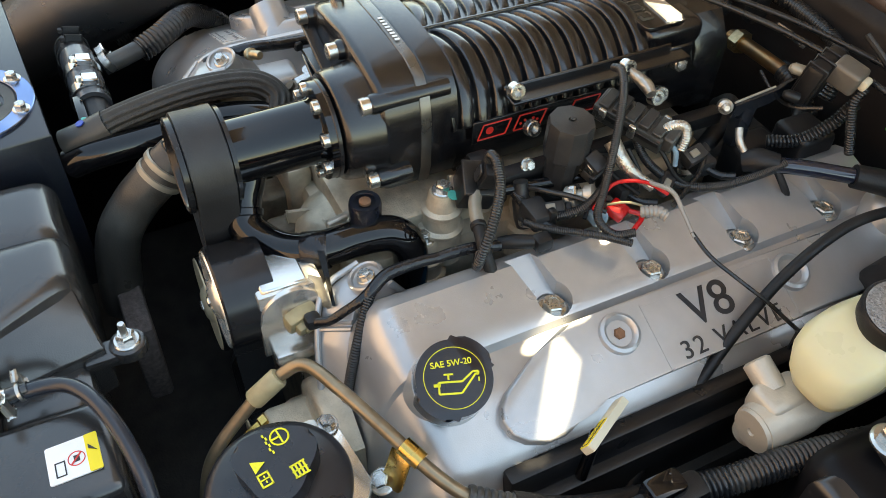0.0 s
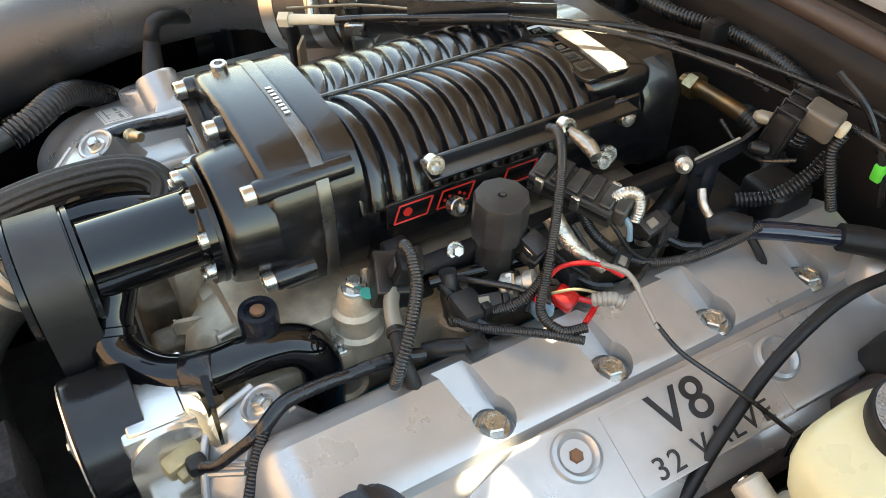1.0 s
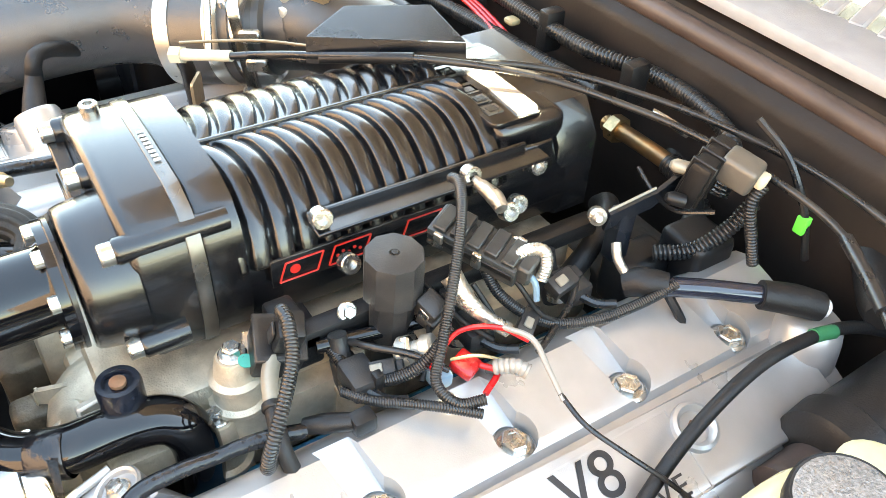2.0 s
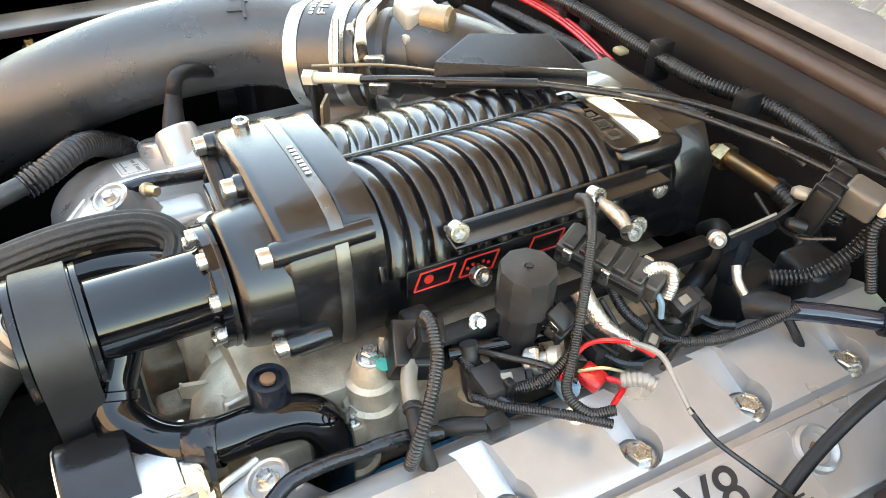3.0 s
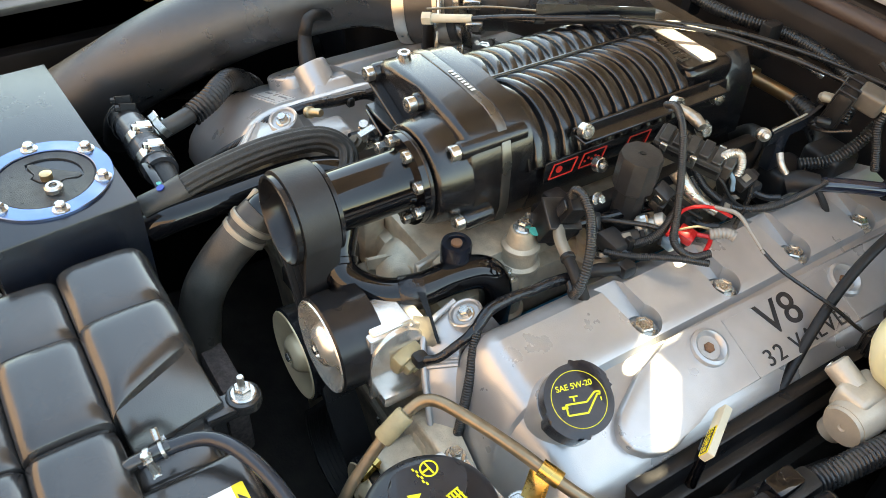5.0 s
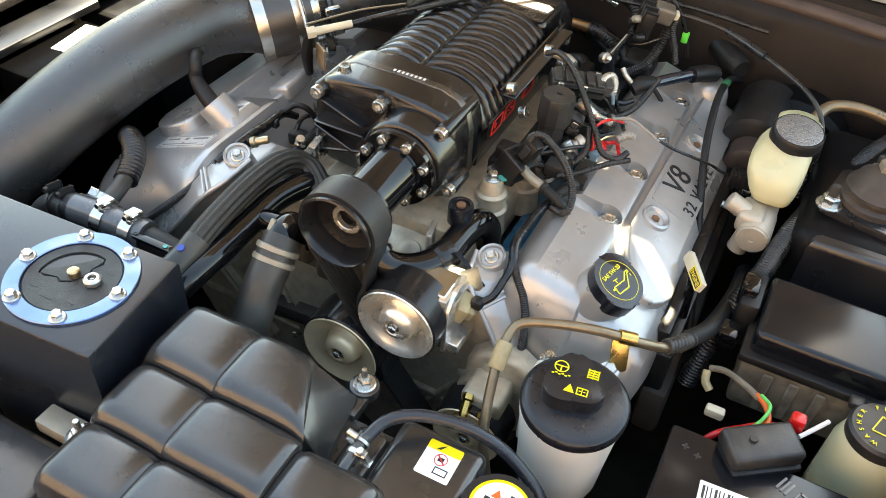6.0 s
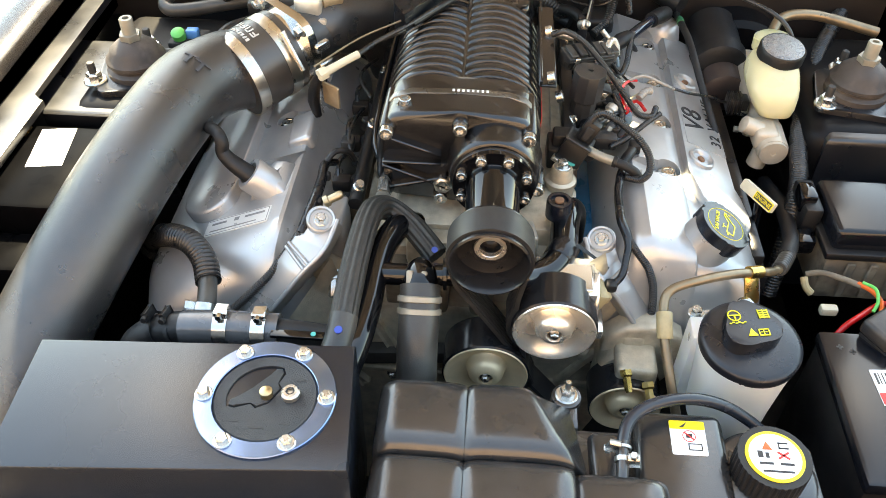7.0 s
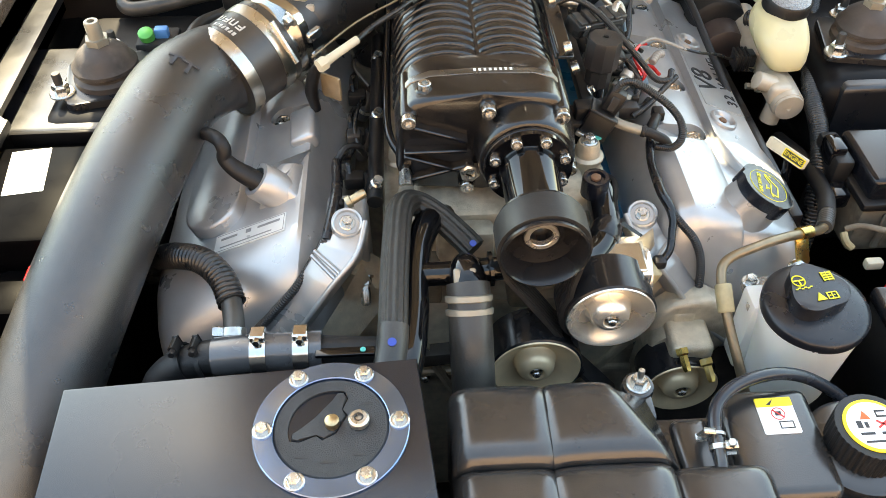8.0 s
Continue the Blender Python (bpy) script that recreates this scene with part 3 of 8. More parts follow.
def cam_cover(name, label, side, bolts, y0, y1, nose=0.042, keys=DRIVER_KEYS, well=0.8335, tuck=0.10, base=0.69, under=0.0):
    """A cast cam cover; side 1: as on the driver's bank, -1: mirrored. keys: its section; well: the height of the bolt seats."""
    t = thing(name, (side * 0.30, (y0 + y1) / 2, 0.70), label, "cam cover")
    bm = B()
    stops = [k[0] for k in keys]
    xs = [stops[0]]
    for p, q in zip(stops, stops[1:]):
        n = max(1, round((q - p) / 0.010))
        xs += [p + (q - p) * k / n for k in range(n)]
    xs += [stops[-1], stops[-1] + 0.001]
    mid = 0.305
    ys = [y0 + nose * k for k in (0.0, 0.03, 0.08, 0.15, 0.25, 0.36, 0.5, 0.65, 0.82, 1.0)] + list(np.linspace(y0 + nose * 1.1, y1 - 0.02, 24)) + [y1 - 0.012, y1 - 0.004, y1]
    rows = []
    for y in ys:
        f = max(0.0, min(1.0, (y - y0) / nose))
        b = max(0.0, min(1.0, (y1 - y) / 0.02))
        lift = math.sqrt(max(0.0, 1 - (1 - f) ** 2)) * math.sqrt(max(0.0, 1 - (1 - b) ** 2))
        lift = 0.25 + 0.75 * lift
        squeeze = 1 - tuck * (1 - f) ** 2
        row = []
        for i, x in enumerate(xs):
            z = base if i in (0, len(xs) - 1) else cover_height(x, keys)
            z = base + (z - base) * lift
            pull = 1 - under * max(0.0, (0.78 - z) / 0.12) ** 2
            row.append(bm.verts.new((side * (mid + (x - mid) * squeeze * (pull if x > mid else 1)), y, z)))
        rows.append(row)
    n = len(rows[0])
    for a, b in zip(rows, rows[1:]):
        for k in range(n):
            bm.faces.new((a[k], a[(k + 1) % n], b[(k + 1) % n], b[k]))
    bm.faces.new(rows[0])
    bm.faces.new(rows[-1][::-1])
    bmesh.ops.translate(bm, verts=bm.verts, vec=-Vector(t.location))
    # bolt pockets: a round well and a flat ramp that climbs inboard
    wells, ramps = B(), B()
    for bx, by in bolts:
        turn(wells, [(0.0170, 0.0), (0.0176, 0.05)], (side * bx, by, well), (0, 0, 1), 40)
        prof = [(-0.004, well + 0.0002), (0.012, well + 0.0002), (0.054, well + 0.0265), (0.054, 0.90), (-0.004, 0.90)]
        left = [ramps.verts.new((side * (bx - a), by - 0.0150 - 0.20 * a, z)) for a, z in prof]
        right = [ramps.verts.new((side * (bx - a), by + 0.0130 - 0.20 * a, z)) for a, z in prof]
        ramps.faces.new(left)
        ramps.faces.new(right[::-1])
        for k in range(5):
            ramps.faces.new((left[k], right[k], right[(k + 1) % 5], left[(k + 1) % 5]))
    for c in (wells, ramps):
        bmesh.ops.translate(c, verts=c.verts, vec=-Vector(t.location))
    me = carve(mesh_of("cover_shell", bm, COVER_SILVER, 38), [wells, ramps], COVER_SILVER)
    me.shade_smooth()
    me.set_sharp_from_angle(angle=radians(32))
    shell = new("cover_shell", me)
    shell.parent = t
    bm = B()
    block(bm, (stops[0] - 0.007, y0 + 0.07, 0.655), (0.416 - 0.3 * under, y1, 0.692), 0.005)
    if side < 0:
        bmesh.ops.scale(bm, vec=(-1, 1, 1), verts=bm.verts)
    part("flange", bm, COVER_SILVER, t)
    for bx, by in bolts:
        bolt(t, (side * bx, by, well + 0.0005), (0, 0, 1), 1.0, FLANGED)
    return t


engine_block()
D_BOLTS = [(0.288, 0.104), (0.289, 0.215), (0.291, 0.325), (0.293, 0.437)]
driver_cover = cam_cover("cam_cover", "silver painted cast cam cover with recessed bolts and oil filler", 1, D_BOLTS, -0.092, 0.53, 0.05, tuck=0.14, base=0.655, under=0.28)
COVER_N = Vector((0.34, 0.0, 0.94)).normalized()


def front_flange(t, side, shift, narrow=0.0):
    """The flange that follows a cover's nose from the inboard ear down and outboard."""
    mirror = lambda p: Vector((-side * p[0] + side * shift[0], p[1] + shift[1], p[2] + shift[2]))
    inner = [mirror(p) for p in ((-0.182, -0.028, 0.862), (-0.192, -0.075, 0.851), (-0.213, -0.090, 0.823), (-0.247, -0.108, 0.773), (-0.29, -0.112, 0.735))]
    outer = [mirror(p) for p in ((-0.140, -0.058, 0.864), (-0.150, -0.097, 0.852), (-0.180, -0.116, 0.822), (-0.233, -0.132, 0.752), (-0.28, -0.138, 0.705))]
    inner = [i.lerp(o, narrow) for i, o in zip(inner, outer)]
    drop = Vector((-side * 0.004, 0.012, -0.020))
    bm = B()
    rows = [[bm.verts.new(q + d) for q, d in ((i, Vector()), (o, Vector()), (o, drop), (i, drop * 2.2))] for i, o in zip(inner, outer)]
    for p, q in zip(rows, rows[1:]):
        for k in range(4):
            bm.faces.new((p[k], p[(k + 1) % 4], q[(k + 1) % 4], q[k]))
    bm.faces.new(rows[0])
    bm.faces.new(rows[-1][::-1])
    bmesh.ops.recalc_face_normals(bm, faces=bm.faces)
    bmesh.ops.bevel(bm, geom=bm.edges[:], offset=0.0025, segments=2, affect="EDGES", profile=0.5)
    part("gasket_flange", bm, COVER_SILVER, t, "flat machined flange strip", smooth=30)
    part("flange_rim", sweep(B(), [p + Vector((0, 0, 0.0015)) for p in outer], 0.0034, 10, 5), COVER_SILVER, t, "raised rim of the flange")
    for a, b in ((0.30, 0.62), (0.46, 0.80)):
        p, q = inner[1].lerp(inner[2], a), outer[1].lerp(outer[2], b)
        part("flange_web", sweep(B(), [p + Vector((0, 0, 0.002)), q + Vector((0, 0, 0.002))], 0.0026, 8, 2), COVER_SILVER, t)
    c, ax = mirror((-0.160, -0.058, 0.866)), (-side * 0.15, -0.35, 0.92)
    part("front_lug", turn(B(), [(0.0185, -0.040), (0.0180, 0.001), (0.0165, 0.0025), (0.0145, 0.0015), (0.0135, -0.002), (0.001, -0.002)], c, ax, 32), COVER_SILVER, t)
    bolt(t, c + Vector(ax) * -0.002, ax, 1.1)


def driver_cover_details(t):
    # coil cover plate with its rounded front tongue
    m = basis((0.352, 0.0, 0.8235), (0, 1, 0), (-0.94, 0, 0.40))
    out = [(0.096, 0.041), (0.058, 0.026), (0.020, 0.005), (0.011, -0.004), (0.006, -0.017), (0.010, -0.031), (0.021, -0.041), (0.038, -0.0475), (0.055, -0.0475),
           (0.070, -0.042), (0.086, -0.036), (0.105, -0.033), (0.47, -0.034), (0.485, -0.02), (0.485, 0.036), (0.105, 0.038)]
    bm = slab(B(), out, 0.020, m @ Matrix.Translation((0, 0, 0.007)), 0.0035, 3)
    part("coil_cover", bm, COVER_SILVER, t, "silver coil cover plate with a rounded front end")
    # sunken screw wells
    for y, x in ((0.143, 0.337), (0.345, 0.342)):
        c = m @ Vector((y, (0.352 - x) * 1.05, 0.006))
        bm = turn(B(), [(0.0205, 0), (0.0195, 0.005), (0.0165, 0.0065), (0.0135, 0.004), (0.011, -0.004), (0.001, -0.005)], c, COVER_N, 32)
        part("screw_well", bm, COVER_SILVER, t)
        bolt(t, c - COVER_N * 0.004, COVER_N, 1.0, name="screw", label="rusty coil cover screw").data = RUSTY
    # name plate
    pm = m @ Matrix.Translation((0.253, 0.0, 0.0065))
    bm = slab(B(), rounded(0.155, 0.064, 0.004), 0.002, pm, 0.0004)
    part("name_plate", bm, PLATE_SILVER, t, "flat grey name plate")
    bm = B()
    for x0, y0, x1, y1 in ((-0.0785, -0.033, -0.0768, 0.033), (0.0768, -0.033, 0.0785, 0.033), (-0.0785, 0.0315, 0.0785, 0.033), (-0.0785, -0.033, 0.0785, -0.0315)):
        slab(bm, [(x0, y0), (x1, y0), (x1, y1), (x0, y1)], 0.002, pm @ Matrix.Translation((0, 0, 0.0012)))
    part("plate_edge", bm, COVER_SILVER, t)
    lettering("V8", pm @ Matrix.Translation((-0.010, 0.011, 0.0008)), 0.050, PRINT_BLACK, t, bold=0.0001)
    lettering("32 VALVE", pm @ Matrix.Translation((0.000, -0.0215, 0.0008)), 0.0245, PRINT_BLACK, t, bold=0.0, spacing=1.22)
    # oil filler neck
    axis = Vector((0.42, -0.06, 0.90)).normalized()
    top = Vector((0.339, -0.026, 0.866))
    bm = turn(B(), [(0.046, -0.085), (0.039, -0.055), (0.0345, -0.035), (0.0335, -0.016)], top, axis, 40)
    part("filler_neck", bm, COVER_SILVER, t)
    cap = thing("oil_filler_cap", top, "black oil filler cap with yellow ring and oil can symbol", "oil cap")
    bm = B()
    outl = []
    for k in range(96):
        w = 2 * math.pi * k / 96
        lob = min(1.0, 3.0 * max(0.0, math.cos(2 * (w - 0.9)) - 0.30))
        r = 0.0325 + 0.0040 * lob
        outl.append((r * math.cos(w), r * math.sin(w)))
    cm = basis(top, axis.cross(Vector((-0.88, 0.30, 0.4))) * -1, Vector((-0.88, 0.30, 0.4)))
    slab(bm, outl, 0.021, cm, 0.003, 3)
    part("cap_body", bm, CAP_GLOSS, cap)
    part("yellow_ring", hole_ring(B(), 0.0250, 0.0263, 0.0006, cm @ Matrix.Translation((0, 0, 0.0005)), 64), PRINT_YELLOW, cap, "printed yellow ring")
    lettering("SAE 5W-20", cm @ Matrix.Translation((-0.002, 0.0120, 0.0004)) @ pose(0, 0, 0, 0, 0, 5), 0.0074, PRINT_YELLOW, cap, bold=0.0001, depth=0.0002)
    # oil can sign: body, spout, drop
    bm = B()
    can = [(1.2 * a, 1.2 * b - 0.001) for a, b in ((-0.0115, -0.010), (0.004, -0.010), (0.015, 0.003), (0.0165, 0.002), (0.017, 0.0045), (0.013, 0.0045), (0.005, -0.002), (-0.0115, -0.002))]
    for a, b in zip(can, can[1:] + can[:1]):
        d = Vector((b[0] - a[0], b[1] - a[1]))
        nn = Vector((-d.y, d.x)).normalized() * 0.0008
        slab(bm, [(a[0] + nn.x, a[1] + nn.y), (b[0] + nn.x, b[1] + nn.y), (b[0] - nn.x, b[1] - nn.y), (a[0] - nn.x, a[1] - nn.y)], 0.0006, cm @ Matrix.Translation((0, 0, 0.0005)))
    for r in ((-0.018, -0.007, -0.0122, -0.0045), (-0.006, -0.0015, -0.0045, 0.003), (-0.009, 0.0022, -0.001, 0.0036), (0.0195, -0.004, 0.0207, -0.0005)):
        slab(bm, [(r[0], r[1]), (r[2], r[1]), (r[2], r[3]), (r[0], r[3])], 0.0006, cm @ Matrix.Translation((0, 0, 0.0005)))
    part("oil_can_sign", bm, PRINT_YELLOW, cap, "printed yellow oil can sign")
    front_flange(t, 1, (0.027, 0.016, -0.022), 0.20)
    # rear breather boss
    bm = turn(B(), [(0.034, 0), (0.030, 0.03), (0.026, 0.045), (0.020, 0.05)], (0.325, 0.495, 0.81), (0, 0.1, 1), 28)
    part("breather_boss", bm, COVER_SILVER, t)


RUSTY = HEX.copy()
RUSTY.materials.clear()
RUSTY.materials.append(RUST)
driver_cover_details(driver_cover)

P_BOLTS = [(0.262, 0.185), (0.264, 0.296)]
pass_cover = cam_cover("cam_cover", "silver painted cast cam cover with breather boss and part label", -1, P_BOLTS, -0.132, 0.42, 0.088, PASSENGER_KEYS, 0.818, 0.16)


def passenger_cover_details(t):
    # the top falls outboard; this frame lies on it: x to the rear, y inboard
    m = basis((-0.331, 0.0, 0.8055), (0, -1, 0), (0.925, 0, 0.38))
    lobe = [(-0.40, -0.037)] + [(-0.020 + 0.038 * math.sin(radians(w)), -0.038 * math.cos(radians(w))) for w in range(0, 181, 12)] + [(-0.40, 0.037)]
    bm = slab(B(), lobe, 0.03, m @ Matrix.Translation((0, 0, 0.017)), 0.004, 3)
    part("coil_cover", bm, COVER_SILVER, t, "silver coil cover with a rounded front lobe")
    # breather boss: a short barrel whose mouth looks outboard, with two webs
    ax = Vector((-0.66, -0.10, 0.70)).normalized()
    mouth = Vector((-0.276, 0.018, 0.864))
    bm = turn(B(), [(0.024, -0.062), (0.0235, -0.004), (0.0215, 0.0), (0.0155, 0.0), (0.0145, -0.010), (0.001, -0.011)], mouth, ax, 36)
    part("breather_boss", bm, COVER_SILVER, t)
    for base, tip in (((-0.262, 0.040, 0.866), (-0.216, 0.088, 0.851)), ((-0.246, 0.022, 0.862), (-0.2185, 0.086, 0.8505))):
        p, q = vec(base), vec(tip)
        bm = B()
        vs = [bm.verts.new(v) for v in (p, q, (q.x, q.y, 0.835), (p.x, p.y, 0.83))]
        bm.faces.new(vs)
        bmesh.ops.solidify(bm, geom=bm.faces[:], thickness=0.005)
        part("boss_web", bm, COVER_SILVER, t)
    bm = B()
    low = [(-0.278, 0.002, 0.826), (-0.226, 0.000, 0.846), (-0.222, 0.062, 0.848), (-0.270, 0.070, 0.828)]
    top = [(-0.270, 0.012, 0.848), (-0.240, 0.010, 0.856), (-0.234, 0.052, 0.860), (-0.262, 0.056, 0.856)]
    vs = [bm.verts.new(p) for p in low + top]
    for f in ((0, 3, 2, 1), (4, 5, 6, 7), (0, 1, 5, 4), (1, 2, 6, 5), (2, 3, 7, 6), (3, 0, 4, 7)):
        bm.faces.new([vs[k] for k in f])
    bmesh.ops.bevel(bm, geom=bm.edges[:], offset=0.003, segments=2, affect="EDGES", profile=0.5)
    part("boss_foot", bm, COVER_SILVER, t)
    bm = block(B(), (-0.020, -0.034, -0.012), (0.016, 0.034, 0.012), 0.006, 3, Matrix.Translation((-0.226, 0.138, 0.846)) @ pose(0, 0, 0, 0, -22, 4))
    part("raised_pad", bm, COVER_SILVER, t)
    # part label: small print as bars
    pm = basis((-0.284, -0.035, 0.8258), (0.925, 0.0, 0.38), (0.0, 1.0, 0.0))
    bm = slab(B(), rounded(0.096, 0.030, 0.001), 0.0015, pm)
    part("part_label", bm, LABEL_GREY, t, "silvery part label with small print")
    for bar in ((-0.040, 0.004, -0.018, 0.0075), (-0.006, 0.003, 0.001, 0.009), (0.010, 0.004, 0.040, 0.0075), (-0.040, -0.0085, 0.030, -0.0068), (-0.046, 0.0128, 0.046, 0.0134), (-0.046, -0.0134, 0.046, -0.0128), (0.0454, -0.0134, 0.046, 0.0134)):
        bars([bar], pm, PRINT_GREY, t)
    front_flange(t, -1, (0.004, -0.012, 0.004))
    bm = block(B(), (-0.195, -0.05, 0.70), (-0.145, 0.02, 0.835), 0.008, 3)
    part("ear_root", bm, COVER_SILVER, t)
    bm = turn(B(), [(0.0075, 0), (0.0075, 0.006), (0.0055, 0.007), (0.0055, 0.022), (0.004, 0.025)], (-0.166, -0.036, 0.868), (0.6, 0.2, 0.25), 12)
    part("spacer_stud", bm, BRASSY_STUD, t, "brassy spacer stud")
    bm = turn(B(), [(0.011, 0), (0.011, 0.003), (0.0085, 0.0035), (0.0085, 0.011), (0.006, 0.012), (0.006, 0.032), (0.004, 0.035)], (-0.150, -0.092, 0.805), (0.05, -0.75, -0.6), 6)
    part("stud", bm, ZINC, t)
    # lower web of the front cover that shows beside the flange
    bm = B()
    vs = [bm.verts.new(p) for p in ((-0.150, -0.100, 0.835), (-0.175, -0.122, 0.800), (-0.215, -0.140, 0.74), (-0.18, -0.140, 0.72), (-0.13, -0.10, 0.76))]
    bm.faces.new(vs)
    bmesh.ops.solidify(bm, geom=bm.faces[:], thickness=0.012)
    part("front_web", bm, CAST_ALU, t, "raw cast web below the flange")


BRASSY_STUD = mat("dull_brassy_steel", (0.50, 0.42, 0.28), 0.4, 0.9, 0.15, 90, 0.1, 400)
LABEL_GREY = mat("silvery_label", (0.72, 0.72, 0.70), 0.35, 0.3, 0.05, 60)
passenger_cover_details(pass_cover)
pass_cover.location += Vector((0.004, -0.006, 0.012))


# ---- supercharger ----
def case_profile():
    half = [(0.0, 0.957), (0.03, 0.957), (0.055, 0.952), (0.075, 0.940), (0.090, 0.920), (0.098, 0.895), (0.101, 0.865), (0.098, 0.848)]
    return half


def ribbed_shell(arch, s, y0, y1, first, pitch):
    """Half of the cast case: broad rounded ribs, parted by grooves that start in a pocket at the spine, bend and narrow over the shoulder."""
    line = spline([Vector((x, 0, z)) for x, z in arch], 8)
    n = len(line)
    ys = np.linspace(y0, y1, 206)
    bm = B()
    rows = []
    for i, p in enumerate(line):
        f = i / (n - 1)
        d = (line[min(i + 1, n - 1)] - line[max(i - 1, 0)]).normalized()
        out = Vector((-d.z, 0, d.x))
        lead = -0.012 * max(0.0, 1 - f / 0.44) ** 1.5 + 0.003 * math.sin(math.pi * min(1.0, f / 0.8))
        pocket = math.exp(-((f - 0.15) / 0.105) ** 2)
        half = 0.0040 + 0.0022 * pocket
        deep = 0.0062 * min(1.0, max(0.0, f - 0.035) / 0.05, (1.03 - f) / 0.06)
        row = []
        for y in ys:
            k = (y - first - lead) / pitch
            off = abs(k - round(k)) * pitch
            u = min(1.0, off / half)
            wall = u * u * (3 - 2 * u)
            wall = wall * wall * (3 - 2 * wall) if u > 0.5 else wall
            crest = 0.0009 * math.cos(math.pi * (off / (pitch / 2) - 1) * 0.9)
            h = 0.0050 * min(1.0, 0.35 + (1 - f) * 8) - deep * (1 - wall) + crest * min(1.0, f * 6)
            q = p + out * h
            row.append(bm.verts.new((s * q.x, y, q.z)))
        rows.append(row)
    for a, b in zip(rows, rows[1:]):
        for k in range(len(ys) - 1):
            bm.faces.new((a[k], b[k], b[k + 1], a[k + 1])[::s])
    return bm


def supercharger():
    t = thing("supercharger", (0.0, 0.18, 0.842), "satin black twin-screw supercharger with ribbed case and long drive snout", "supercharger")
    xz = lambda y: basis((0, y, 0), (1, 0, 0), (0, 0, 1))
    # front cover: outline in x and z, its face towards the fan
    half = [(0.0, 0.976), (0.060, 0.974), (0.082, 0.966), (0.096, 0.950), (0.102, 0.928), (0.104, 0.872), (0.098, 0.850), (0.080, 0.840), (0.0, 0.838)]
    out = [(-x, z) for x, z in half[::-1]][:-1] + half
    out = out[::-1]
    bm = slab(B(), out, 0.041, xz(0.005), 0.009, 4)
    part("front_cover", bm, SC_BLACK, t, "satin black front cover")
    bm = slab(B(), [(x * 1.012, 0.907 + (z - 0.907) * 1.015) for x, z in out], 0.011, xz(0.046), 0.0012)
    part("gasket_band", bm, DULL_BAND, t, "bare aluminium band with stamped number")
    bars([(x, -0.0025, x + 0.003, 0.0025) for x in np.linspace(-0.022, 0.02, 8)], basis((0.012, 0.0515, 0.9776), (1, 0, 0), (0, 1, 0)), LABEL_WHITE, t, "stamp", depth=0.0003)
    bm = slab(B(), [(x * 0.985, 0.907 + (z - 0.907) * 0.985) for x, z in out], 0.030, xz(0.057), 0.004)
    part("case_collar", bm, SC_BLACK, t)
    # case body
    half = case_profile()
    cp = [(-x, z) for x, z in half[::-1]][:-1] + half
    bm = slab(B(), cp[::-1], 0.311, xz(0.087), 0)
    part("case", bm, SC_CASE, t, "black cast case", smooth=50)
    bm = block(B(), (-0.0022, 0.089, 0.950), (0.0022, 0.322, 0.9622), 0.0012, 2)
    part("spine", bm, SC_CASE, t)
    # ribbed shells on both flanks of the spine
    for s in (1, -1):
        arch = [(0.0, 0.9545), (0.010, 0.9560), (0.026, 0.9575), (0.045, 0.9560), (0.066, 0.9490), (0.084, 0.9360), (0.0945, 0.9200), (0.0995, 0.9080), (0.1005, 0.9030)]
        part("ribbed_shell", ribbed_shell(arch, s, 0.080, 0.326, 0.1278 + (0.006 if s < 0 else 0), 0.0196), SC_CASE, t, smooth=70)
    # rear end with its sloped name plate
    bm = slab(B(), [(-0.098, 0.842), (-0.098, 0.92), (-0.075, 0.952), (0.075, 0.952), (0.098, 0.92), (0.098, 0.842)][::-1], 0.045, xz(0.385), 0.008)
    block(bm, (-0.085, 0.322, 0.90), (0.090, 0.400, 0.953), 0.012, 3)
    part("rear_housing", bm, SC_BLACK, t)
    pm = basis((0.004, 0.346, 0.9555), (0, 1, 0), (-1, 0, 0))
    bm = slab(B(), rounded(0.056, 0.164, 0.010), 0.004, pm, 0.0012)
    part("name_panel", bm, SC_CASE, t, "black cast maker panel with raised letter shapes")
    # wavy bright metal strip drawn where a patch of sun lies
    bm = slab(B(), [(0.000, -0.078), (0.018, -0.082), (0.026, -0.072), (0.026, 0.072), (0.018, 0.080), (0.004, 0.076), (0.000, 0.060), (0.004, 0.03), (0.000, 0.0), (0.004, -0.03)], 0.002, pm @ Matrix.Translation((0, 0, 0.0016)), 0.0006)
    part("sun_patch_strip", bm, MACHINED, t, "bright machined strip along the panel in place of a sun patch")
    bars([(-0.022, y, -0.006, y + 0.014) for y in np.linspace(-0.066, 0.046, 7)], pm, DULL_BAND, t, "letter_shape", depth=0.0015)
    bars([(-0.019, y + 0.003, -0.009, y + 0.011) for y in np.linspace(-0.066, 0.046, 7)], pm @ Matrix.Translation((0, 0, 0.0012)), SC_BLACK, t, "letter_core", depth=0.0008)
    # side rail on stand-off bolts
    bm = block(B(), (0.102, 0.135, 0.935), (0.106, 0.340, 0.944), 0.001, 1)
    block(bm, (0.101, 0.135, 0.9335), (0.125, 0.352, 0.9375), 0.001, 1)
    block(bm, (0.104, 0.338, 0.915), (0.108, 0.368, 0.9395), 0.001, 1)
    part("fuel_rail_plate", bm, SC_BLACK, t, "thin black side plate")
    for y, z in ((0.141, 0.945), (0.275, 0.938), (0.345, 0.925)):
        bolt(t, (0.112, y, z), (1, 0, 0.25), 1.3, SOCKET)
    bm = B()
